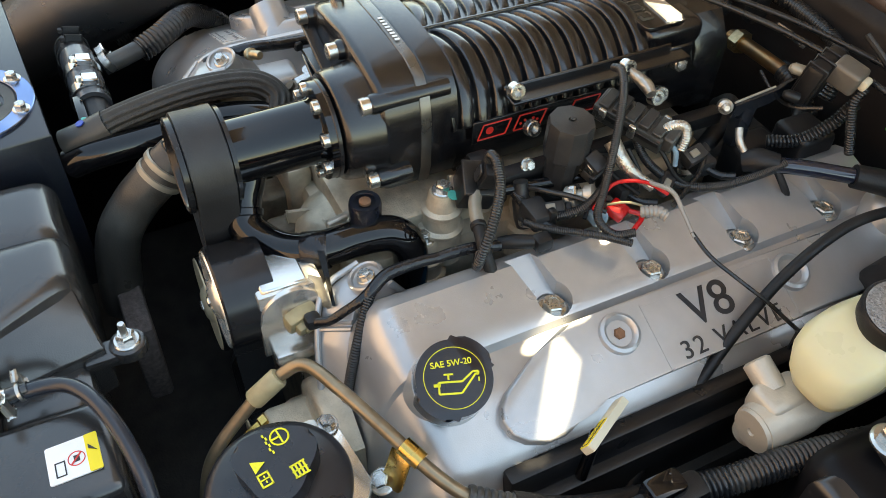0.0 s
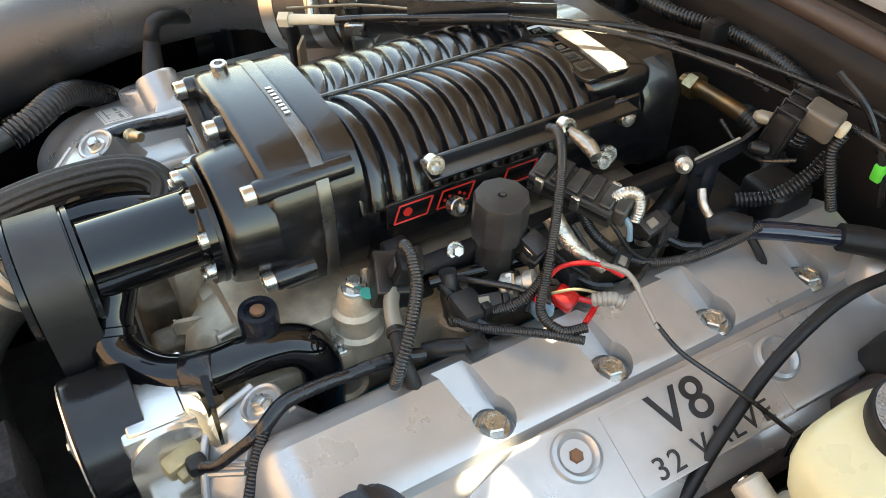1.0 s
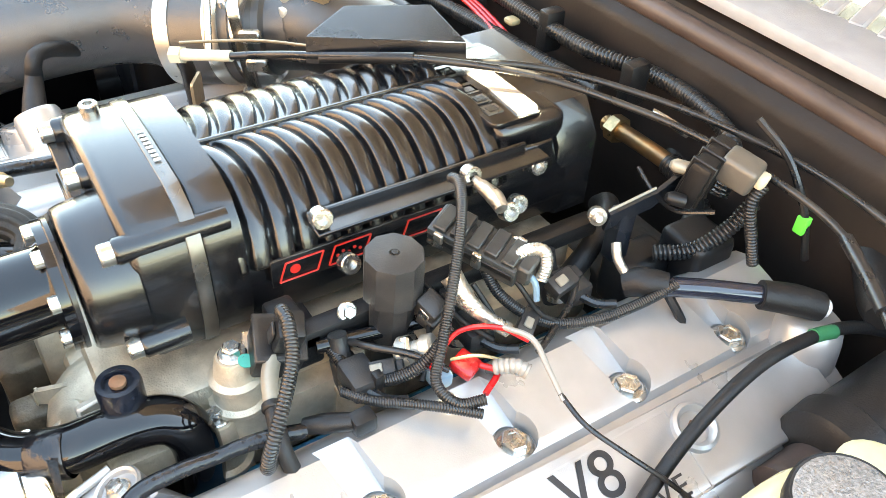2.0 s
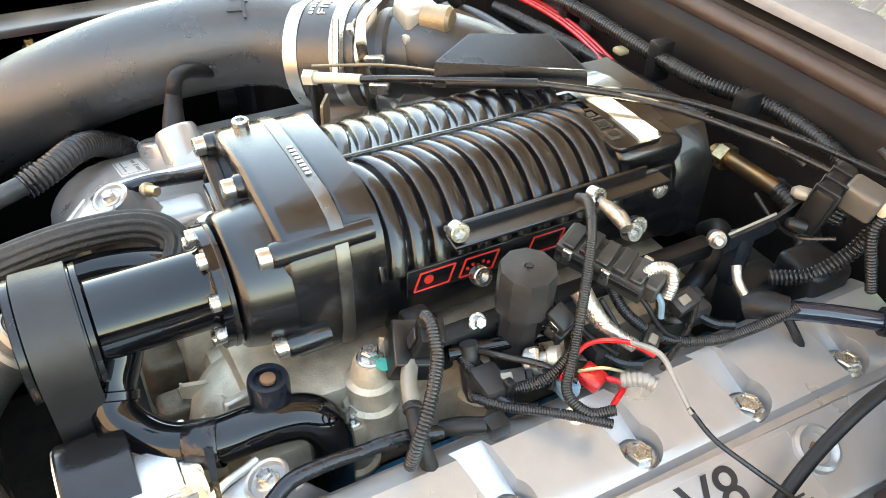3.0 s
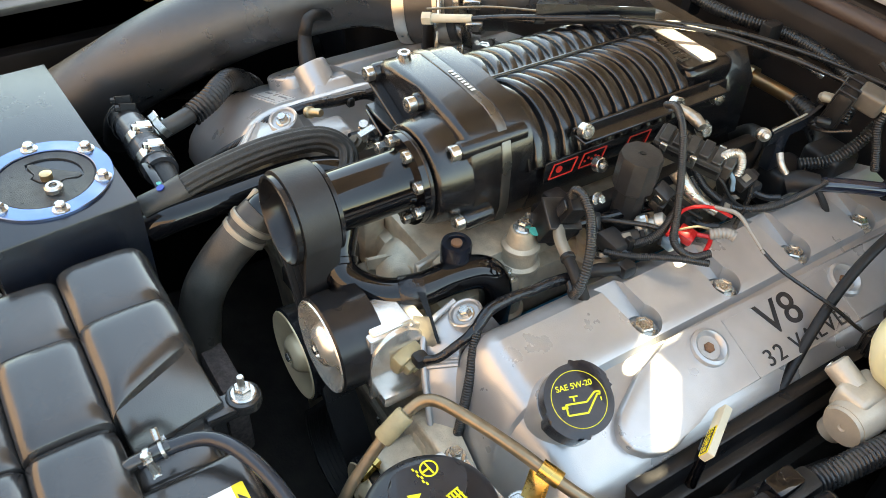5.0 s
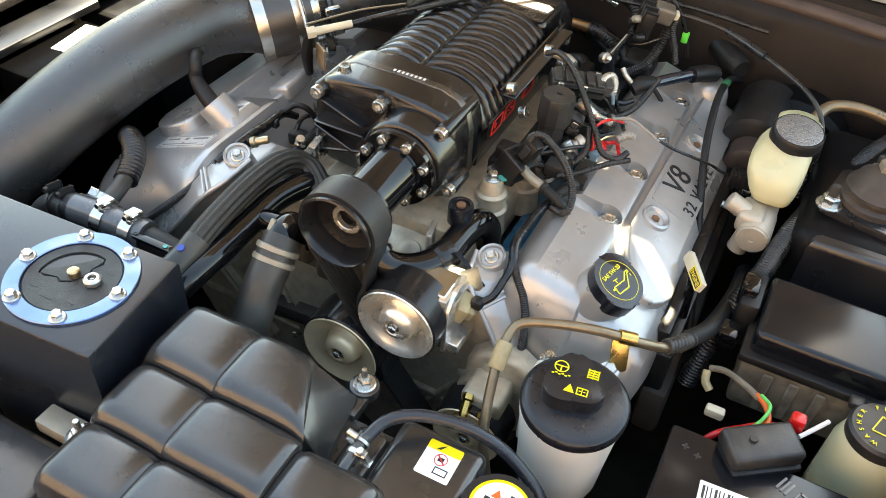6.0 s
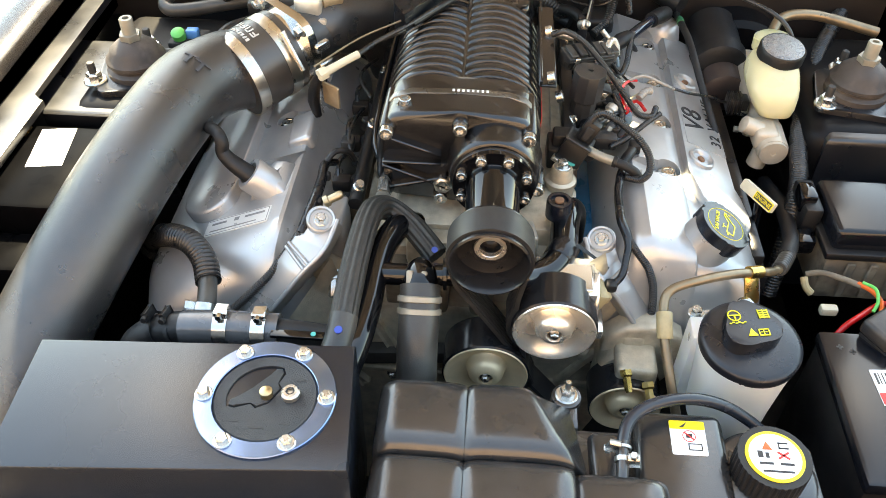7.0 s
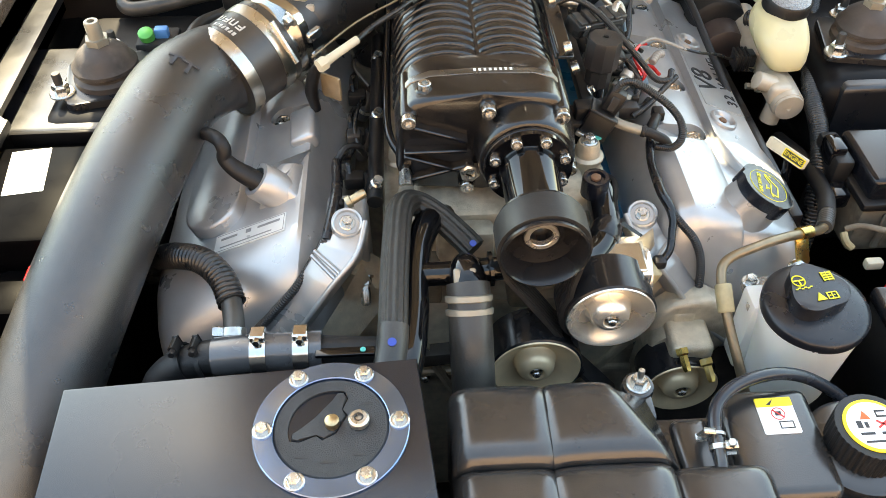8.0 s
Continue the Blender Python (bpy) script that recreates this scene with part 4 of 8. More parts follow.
    slab(bm, [(0, 0), (0.175, 0), (0.175, 0.022), (0.168, 0.026), (0.0, 0.026)], 0.003, basis((0.1065, 0.102, 0.884), (0, 1, 0), (0, 0, 1)), 0.0006)
    part("badge", bm, SC_BLACK, t, "black side badge with red outline shapes")
    pm = basis((0.1066, 0.102, 0.884), (0, 1, 0), (0, 0, 1))
    for x0 in (0.006, 0.048, 0.115):
        w = 0.038
        bm = B()
        q = [(x0, 0.004), (x0 + w - 0.006, 0.004), (x0 + w, 0.0215), (x0 + 0.006, 0.0215)]
        loop = [pm @ Vector((u, v, 0.0006)) for u, v in q]
        for u, v in zip(loop, loop[1:] + loop[:1]):
            sweep(bm, [u, v], 0.0008, 6)
        part("badge_outline", bm, PRINT_RED, t, "red printed outline")
    part("badge_star", slab(B(), circle(0.0045, 10, 0.0195, 0.013), 0.0006, pm @ Matrix.Translation((0, 0, 0.0007))), PRINT_RED, t)
    for k in range(5):
        part("badge_mark", slab(B(), circle(0.0016, 8, 0.056 + 0.005 * k, 0.012 + (0.0018 if k % 2 else -0.001)), 0.0006, pm @ Matrix.Translation((0, 0, 0.0007))), PRINT_RED, t)
    # front cover face: ribs, nose boss, bolts
    cx, cz = 0.047, 0.905
    bm = turn(B(), [(0.0600, -0.004), (0.0590, 0.006), (0.0575, 0.018), (0.0560, 0.028), (0.0545, 0.033), (0.052, 0.035)], (cx, 0.006, cz), (0, -1, 0), 44)
    part("nose_boss", bm, SC_BLACK, t)
    for a, b in (((-0.094, 0.945), (-0.02, 0.918)), ((-0.094, 0.905), (-0.02, 0.905)), ((-0.094, 0.862), (-0.012, 0.885)), ((-0.094, 0.90), (-0.012, 0.868))):
        d = Vector((b[0] - a[0], 0, b[1] - a[1]))
        bm = block(B(), (0, -0.010, -0.0025), (d.length, 0.004, 0.0025), 0.0015, 1, Matrix.Translation((a[0], 0.002, a[1])) @ pose(0, 0, 0, 0, -math.degrees(math.atan2(d.z, d.x)), 0))
        part("face_rib", bm, SC_BLACK, t)
    for x, z in ((-0.087, 0.950), (0.003, 0.960), (0.087, 0.950), (0.103, 0.872), (-0.092, 0.855), (-0.02, 0.852)):
        bm = turn(B(), [(0.0098, 0.076 if z > 0.9 else 0.030), (0.0102, -0.003), (0.009, -0.005)], (x, 0.004, z), (0, 1, 0), 20)
        part("bolt_boss", bm, SC_BLACK, t)
        bolt(t, (x, -0.001, z), (0, -1, 0), 1.3, SOCKET)
    for x, y in ((-0.067, 0.028),):
        bm = turn(B(), [(0.011, -0.01), (0.011, 0.002), (0.009, 0.004)], (x, y, 0.966), (0, 0, 1), 20)
        part("bolt_boss", bm, SC_BLACK, t)
        bolt(t, (x, y, 0.970), (0, 0, 1), 1.15, SOCKET)
    bm = turn(B(), [(0.0125, 0), (0.0125, 0.008), (0.010, 0.010), (0.007, 0.010), (0.006, 0.006)], (-0.017, -0.002, 0.874), (0, -1, 0), 6)
    part("oil_plug", bm, ZINC, t, "hex oil level plug")
    # drive snout and pulley
    sn = part("snout", turn(B(), [(0.050, 0.034), (0.050, 0.043), (0.034, 0.0435), (0.0325, 0.046), (0.0318, 0.128), (0.030, 0.130)], (cx, 0, cz), (0, -1, 0), 48), GLOSS_BLACK, t, "gloss black drive snout")
    bm = hole_ring(B(), 0.0485, 0.0508, 0.004, basis((cx, -0.036, cz), (1, 0, 0), (0, 0, 1)), 48)
    part("flange_ring", bm, PULLEY_BLACK, t, "dark flange edge")
    for k in range(8):
        w = radians(22.5 + 45 * k)
        bolt(t, (cx + 0.0425 * math.cos(w), -0.042, cz + 0.0425 * math.sin(w)), (0, -1, 0), 1.0, SOCKET)
    pul = part("pulley", turn(B(), [(0.020, 0.130), (0.0462, 0.130), (0.0462, 0.134), (0.0448, 0.135), (0.0448, 0.174), (0.0464, 0.175), (0.0464, 0.180), (0.0442, 0.181), (0.0424, 0.179), (0.0390, 0.152), (0.024, 0.148), (0.024, 0.152), (0.0195, 0.1525), (0.0185, 0.146), (0.012, 0.146), (0.011, 0.139)], (cx, 0, cz), (0, -1, 0), 64), PULLEY_BLACK, t, "black anodised drive pulley")
    bm = hole_ring(B(), 0.0125, 0.0185, 0.008, basis((cx, -0.1530, cz), (1, 0, 0), (0, 0, 1)), 36)
    part("hub_ring", bm, MACHINED, pul, "steel hub face")
    bm = turn(B(), [(0.0365, 0.131), (0.036, 0.133)], (cx, 0, cz), (0, -1, 0), 40)
    part("snout_lip", bm, MACHINED, t)
    t.location += Vector((0, 0.008, 0.009))
    return t


PULLEY_BLACK = mat("black_anodised", (0.018, 0.018, 0.020), 0.22, 0.3, 0.1, 60, 0.05, 300, rough_vary=0.06)
TAN_CAST = mat("tan_brown_casting", (0.40, 0.31, 0.20), 0.42, 0.45, 0.15, 60, 0.4, 500, second=(0.24, 0.17, 0.10), second_amount=0.5, second_scale=20)
SATIN_STEEL = mat("satin_steel", (0.86, 0.81, 0.72), 0.26, 0.75, 0.06, 40, 0.05, 200, rough_vary=0.06)
# the satin steel again, with a warm reflection put into its colour
WARM_LIT_STEEL = mat("warm_lit_satin_steel", (0.80, 0.62, 0.40), 0.34, 0.35, 0.1, 40, 0.05, 200, rough_vary=0.08)
BELT = mat("belt_rubber", (0.020, 0.020, 0.021), 0.5, 0, 0.15, 60, 0.2, 500)
DULL_BAND = mat("dull_bare_band", (0.17, 0.165, 0.155), 0.30, 0.9, 0.1, 60, 0.1, 500)
supercharger()


def idler(at, r, depth, label, face_steel):
    """A belt idler: dark rim, dished bright face, bolt."""
    x, y, z = at
    t = thing("idler_pulley", (x, y + depth, z), label, "pulley")
    part("rim", turn(B(), [(r - 0.002, 0.002), (r, 0.0), (r, -depth), (r - 0.004, -depth - 0.001), (0.012, -depth - 0.001)], (x, y, z), (0, -1, 0), 56, close=False), PULLEY_BLACK, t, "black outer rim")
    part("face", turn(B(), [(r - 0.0015, 0.001), (r - 0.003, 0.0035), (r - 0.005, 0.0028), (r - 0.010, -0.003), (0.030, -0.011), (0.0262, -0.0125)], (x, y, z), (0, -1, 0), 56, close=False), face_steel, t, "dished satin steel face", smooth=50)
    part("hub", turn(B(), [(0.0264, -0.0126), (0.0245, -0.011), (0.0232, -0.004), (0.0215, 0.001), (0.0185, 0.0048), (0.0140, 0.0075), (0.0105, 0.0083), (0.0095, 0.0078), (0.009, 0.003), (0.001, 0.003)], (x, y, z), (0, -1, 0), 56, close=False), face_steel, t, "domed hub", smooth=60)
    bolt(t, (x, y - 0.0032, z), (0, -1, 0), 0.95)
    bm = turn(B(), [(0.014, depth), (0.014, 0.11)], (x, y, z), (0, 1, 0), 16)
    part("spindle", bm, CAST_ALU, t)
    return t


idler((0.128, -0.171, 0.811), 0.0515, 0.048, "black idler pulley with polished dished steel face", SATIN_STEEL)
# the two lower pulleys carry the warm light in their face colour
idler((0.051, -0.172, 0.722), 0.055, 0.048, "lower black idler pulley with steel face coloured as warmly lit", WARM_LIT_STEEL)
idler((0.232, -0.176, 0.676), 0.047, 0.045, "black power steering pump pulley with hub coloured as warmly lit", WARM_LIT_STEEL)


def belt():
    """The drive belt: a flat loop over the drive pulley, idler and lower pulleys."""
    r = 0.0025
    path = []
    for w in range(200, -25, -8):
        path.append((0.047 + 0.0470 * math.cos(radians(w)), 0.914 + 0.0470 * math.sin(radians(w))))
    path += [(0.083, 0.855)]
    for w in range(150, 232, 8):
        path.append((0.128 + 0.0535 * math.cos(radians(w)), 0.811 + 0.0535 * math.sin(radians(w))))
    path += [(0.105, 0.70), (0.165, 0.62)]
    for w in range(0, -200, -20):
        path.append((0.105 + 0.06 * math.cos(radians(w)), 0.58 + 0.06 * math.sin(radians(w))))
    path += [(0.045, 0.60), (0.110, 0.70)]
    path += [(0.094, 0.74), (0.050, 0.81), (0.010, 0.872)]
    t = thing("drive_belt", (0.09, -0.15, 0.55), "black ribbed drive belt round the pulleys", "belt")
    n = len(path)
    for name, lo, hi, strips in (("belt_band", -r, r, [(-0.1655, -0.1285)]), ("belt_rib", -r - 0.0014, -r + 0.0002, [(-0.1635 + 0.0060 * k, -0.1595 + 0.0060 * k) for k in range(6)])):
        for y0, y1 in strips:
            bm = B()
            rows = []
            for i, (x, z) in enumerate(path):
                a, b = path[i - 1], path[(i + 1) % n]
                d = Vector((b[0] - a[0], b[1] - a[1])).normalized()
                nn = Vector((-d.y, d.x))
                rows.append([bm.verts.new((x + nn.x * o, y, z + nn.y * o)) for o, y in ((lo, y0), (hi, y0), (hi, y1), (lo, y1))])
            for i in range(n):
                a, b = rows[i], rows[(i + 1) % n]
                for k in range(4):
                    bm.faces.new((a[k], a[(k + 1) % 4], b[(k + 1) % 4], b[k]))
            part(name, bm, BELT, t, smooth=50)


belt()


# ---- intake tube ----
def intake():
    t = thing("intake_tube", (-0.42, -0.1, 0.83), "large charcoal textured intake tube with silicone coupler and steel clamps", "intake tube")
    line = TUBE_LINE
    part("tube", sweep(B(), line, 0.0575, 36, 10), TUBE_GREY, t, smooth=60)
    a, b = vec(COUPLER[0]), vec(COUPLER[1])
    d = (b - a).normalized()
    cp = part("coupler", turn(B(), [(0.056, 0), (0.0615, 0.001), (0.0615, (b - a).length - 0.001), (0.056, (b - a).length)], a, d, 48), SILICONE, t, "grey-black silicone coupler with white letter shapes")
    for k, u in enumerate((0.10, 0.76)):
        c = a.lerp(b, u)
        bm = turn(B(), [(0.0615, -0.0085), (0.0628, -0.0085), (0.0632, 0), (0.0628, 0.0085), (0.0615, 0.0085)], c, d, 56, close=False)
        part("band_clamp", bm, BAND_STEEL, t, "polished T-bolt band clamp")
    bm = B()
    c = a.lerp(b, 0.8)
    s = (Vector((0.3, -0.5, 0.3)) - d * Vector((0.3, -0.5, 0.3)).dot(d)).normalized()
    sweep(bm, [c + s * 0.070 - s.cross(d) * 0.03, c + s * 0.070 + s.cross(d) * 0.03], 0.004, 8)
    part("clamp_bolt", bm, ZINC, t)
    # white letter shapes on top of the coupler, a large row and a small one, and dark ones on the tube
    up = (Vector((0, -0.1, 1)) - d * Vector((0, -0.1, 1)).dot(d)).normalized()
    for n, u, tall, first, step, wide in ((4, 0.47, 0.0105, -22, 11.5, 0.0095), (7, 0.315, 0.0055, -20, 5.8, 0.0042)):
        for k in range(n):
            nrm = Matrix.Rotation(radians(first + step * k), 3, d) @ up
            m = basis(a.lerp(b, u) + nrm * 0.0617, nrm.cross(d) * -1, d)
            m = m @ pose(0, 0, 0, 0, 0, 180)
            bars([(-wide / 2, -tall / 2, -wide / 2 + 0.0022, tall / 2), (-wide / 2, tall / 2 - 0.002, wide / 2, tall / 2)] + ([(-wide / 2, -0.001, wide / 2 - 0.001, 0.001)] if k % 2 else [(wide / 2 - 0.002, -tall / 2, wide / 2, tall / 2)]), m, LETTER_WHITE, cp, "letter_shape", depth=0.0006)
    for p, wide in (((-0.364, 0.126, 0.9782), 0.020), ((-0.346, 0.117, 0.9695), 0.024)):
        nrm = (vec(p) - vec((-0.379, 0.124, 0.9165))).normalized()
        m = basis(vec((-0.379, 0.124, 0.9165)) + nrm * 0.0580, nrm.cross(Vector((0.25, 0.95, 0.05))).normalized() * -1, (Vector((0.25, 0.95, 0.05)) - nrm * nrm.dot(Vector((0.25, 0.95, 0.05)))).normalized())
        bars([(-wide / 2, 0.006, wide / 2, 0.0095), (-0.0022, -0.011, 0.0022, 0.006)], m, LETTER_GREY, t, "letter_shape", depth=0.0016)
    # throttle body and rear elbow beyond
    e = b + d * 0.02
    side = d.cross(Vector((0, 0, 1))).normalized()
    fm = lambda s: basis(b + d * s, side, side.cross(d) * -1)
    part("inlet_neck", turn(B(), [(0.0585, -0.02), (0.0585, 0.012)], b, d, 40), CHROME, t, "bright inlet neck")
    tb = part("throttle_body", turn(B(), [(0.052, 0.018), (0.052, 0.03), (0.047, 0.034), (0.047, 0.064), (0.044, 0.066)], b, d, 40), TUBE_GREY, t, "charcoal throttle body")
    part("throttle_flange", slab(B(), rounded(0.130, 0.128, 0.026), 0.013, fm(0.022), 0.002), CHROME, tb, "bright machined throttle flange")
    for i, j in ((-1, -1), (-1, 1), (1, -1), (1, 1)):
        bolt(tb, fm(0.009) @ Vector((0.053 * i, 0.052 * j, -0.0005)), -d, 1.25)
    for j in (-0.02, 0.012):
        part("linkage", block(B(), (-0.068, j - 0.006, -0.004), (-0.060, j + 0.008, 0.020), 0.002, 1, fm(0.020)), ZINC, tb, "bright throttle linkage plate")
        part("linkage", block(B(), (0.060, j - 0.006, -0.004), (0.069, j + 0.008, 0.020), 0.002, 1, fm(0.020)), ZINC, tb, "bright throttle linkage plate")
    part("rear_elbow", sweep(B(), [e + d * 0.042, e + d * 0.058, (-0.188, 0.354, 0.914), (-0.158, 0.392, 0.888), (-0.134, 0.412, 0.850), (-0.122, 0.420, 0.80)], [0.046, 0.049, 0.050, 0.052, 0.052, 0.050], 32, 8), TUBE_GREY, t, "charcoal cast inlet elbow", smooth=60)
    return t


LETTER_WHITE = mat("white_ink", (0.62, 0.61, 0.58), 0.5, 0, 0.15, 300)
LETTER_GREY = mat("blue_grey_ink", (0.055, 0.062, 0.075), 0.45, 0, 0.2, 300)
SILICONE = mat("satin_silicone", (0.040, 0.036, 0.032), 0.30, 0, 0.12, 30, 0.25, 900, rough_vary=0.06, spec=0.9)
BAND_STEEL = mat("brushed_band_steel", (0.66, 0.63, 0.56), 0.30, 1.0, 0.08, 40, 0.1, 500, rough_vary=0.08)
TUBE_LINE = [(-0.315, 0.215, 0.906), (-0.345, 0.190, 0.912), (-0.375, 0.140, 0.917), (-0.393, 0.070, 0.912), (-0.414, -0.012, 0.895), (-0.443, -0.107, 0.858), (-0.480, -0.210, 0.80), (-0.515, -0.325, 0.733), (-0.560, -0.44, 0.65)]
COUPLER = ((-0.330, 0.190, 0.905), (-0.2715, 0.252, 0.918))
intake()


# ---- coolant box ----
def coolant_box():
    t = thing("coolant_tank", (-0.25, -0.36, 0.70), "satin black welded coolant tank with bolted filler ring", "coolant tank")
    z = 0.886
    bm = slab(B(), [(-0.410, -0.440), (-0.074, -0.418), (-0.088, -0.271), (-0.417, -0.288)], 0.22, Matrix.Translation((0, 0, z)), 0.004, 2)
    part("tank_body", bm, BOX_BLACK, t)
    c = Vector((-0.166, -0.345, z))
    m = Matrix.Translation(c)
    part("filler_ring", hole_ring(B(), 0.0515, 0.0695, 0.004, m @ Matrix.Translation((0, 0, 0.004)), 72), BLUE_ZINC, t, "blue-tinged zinc filler ring")
    for k in range(6):
        w = radians(62 + 60 * k)
        p = c + Vector((0.0605 * math.cos(w), 0.0605 * math.sin(w), 0.004))
        bolt(t, p, (0, 0, 1), 1.05)
    # moulded cap with a finger recess cut beside the T-shaped handle
    body = turn(B(), [(0.0515, -0.03), (0.0515, 0.001), (0.0495, 0.0025), (0.046, 0.002), (0.001, 0.002)], (0, 0, 0), (0, 0, 1), 56)
    arc = [(0.0385 * math.cos(radians(a)), 0.0385 * math.sin(radians(a))) for a in range(78, 196, 8)]
    cut = slab(B(), arc + [(-0.036, -0.013), (-0.028, -0.0145), (-0.0130, -0.0085), (-0.0075, -0.0135), (0.0045, -0.0070), (0.0145, 0.0115), (0.0095, 0.0180), (0.0145, 0.0300), (0.011, 0.0370)], 0.034, Matrix.Translation((0, 0, 0.010)))
    # the cutter takes the near-black colour meant as shade inside the recess
    me = carve(mesh_of("filler_cap", body, CAP_BLACK, 35), [cut], BOX_SHADED)
    me.shade_smooth()
    me.set_sharp_from_angle(angle=radians(35))
    cap = placed("filler_cap", me, m, t, "black moulded filler cap with a finger recess")
    bm = B()
    grip = [(-0.0340, -0.0050), (-0.0345, -0.0108), (-0.0280, -0.0125), (-0.0128, -0.0065), (-0.0072, -0.0115), (0.0032, -0.0054), (0.0125, 0.0115), (0.0075, 0.0178),
            (0.0125, 0.0300), (0.0095, 0.0358), (0.0040, 0.0355), (0.0000, 0.0280), (-0.0060, 0.0190), (-0.0150, 0.0100), (-0.0250, 0.0010)]
    slab(bm, grip, 0.012, m @ Matrix.Translation((0, 0, 0.0026)), 0.0012)
    part("handle", bm, CAP_BLACK, cap)
    bm = turn(B(), [(0.0065, 0), (0.0065, 0.007), (0.005, 0.008)], c + Vector((0.001, 0.002, 0.003)), (0, 0, 1), 12)
    part("latch_pin", bm, BRASSY, cap, "worn brass latch pin")
    bm = turn(B(), [(0.0095, 0), (0.0095, 0.005), (0.0075, 0.007), (0.0045, 0.007), (0.004, 0.005)], c + Vector((0.0245, 0.004, 0.003)), (0, 0, 1), 24)
    part("key_lock", bm, ZINC, cap, "round key lock")
    part("key_slot", hole_ring(B(), 0.0030, 0.0046, 0.0006, Matrix.Translation(c + Vector((0.0245, 0.004, 0.0104))), 24), PRINT_BLACK, t, "dark ring of the key lock")
    for mark in ((-0.008, -0.036, 0.006, -0.0335), (0.02, -0.030, 0.03, -0.028), (0.026, 0.022, 0.036, 0.024), (-0.030, -0.030, -0.020, -0.028)):
        bars([mark], m @ Matrix.Translation((0, 0, 0.002)), GREY_PLASTIC, cap, "moulded_mark")


CAP_BLACK = mat("moulded_cap_plastic", (0.026, 0.027, 0.029), 0.42, 0, 0.15, 200, 0.9, 900)
BRASSY = mat("worn_brass", (0.55, 0.42, 0.24), 0.35, 1.0, 0.2, 200, 0.1, 400)
coolant_box()


# ---- degas tank ----
def cushion(bm, lo, hi, drops=(0.006, 0.006, 0.006, 0.006), n=14, cut=0.0):
    """A bulging cell: its top sinks by the given drops towards the -x, +x, -y and +y edges; cut narrows its far end."""
    rows = []
    for i in range(n + 1):
        row = []
        for j in range(n + 1):
            u, v = (math.sin(math.pi / 2 * (2 * k / n - 1)) for k in (i, j))
            du = drops[0] if u < 0 else drops[1]
            dv = drops[2] if v < 0 else drops[3]
            z = hi[2] - du * abs(u) ** 7 - dv * abs(v) ** 7 - 0.0012 * (u * u + v * v)
            wide = hi[0] - cut * (v + 1) / 2
            row.append(bm.verts.new(((lo[0] + wide) / 2 + u * (wide - lo[0]) / 2, (lo[1] + hi[1]) / 2 + v * (hi[1] - lo[1]) / 2, z)))
        rows.append(row)
    for a, b in zip(rows, rows[1:]):
        for k in range(n):
            bm.faces.new((a[k], b[k], b[k + 1], a[k + 1]))
    rim = [rows[0][k] for k in range(n + 1)] + [rows[i][n] for i in range(1, n + 1)] + [rows[n][k] for k in range(n - 1, -1, -1)] + [rows[i][0] for i in range(n - 1, 0, -1)]
    low = [bm.verts.new((v.co.x, v.co.y, lo[2])) for v in rim]
    for k in range(len(rim)):
        q = (k + 1) % len(rim)
        bm.faces.new((rim[k], rim[q], low[q], low[k]))
    bm.faces.new(low[::-1])


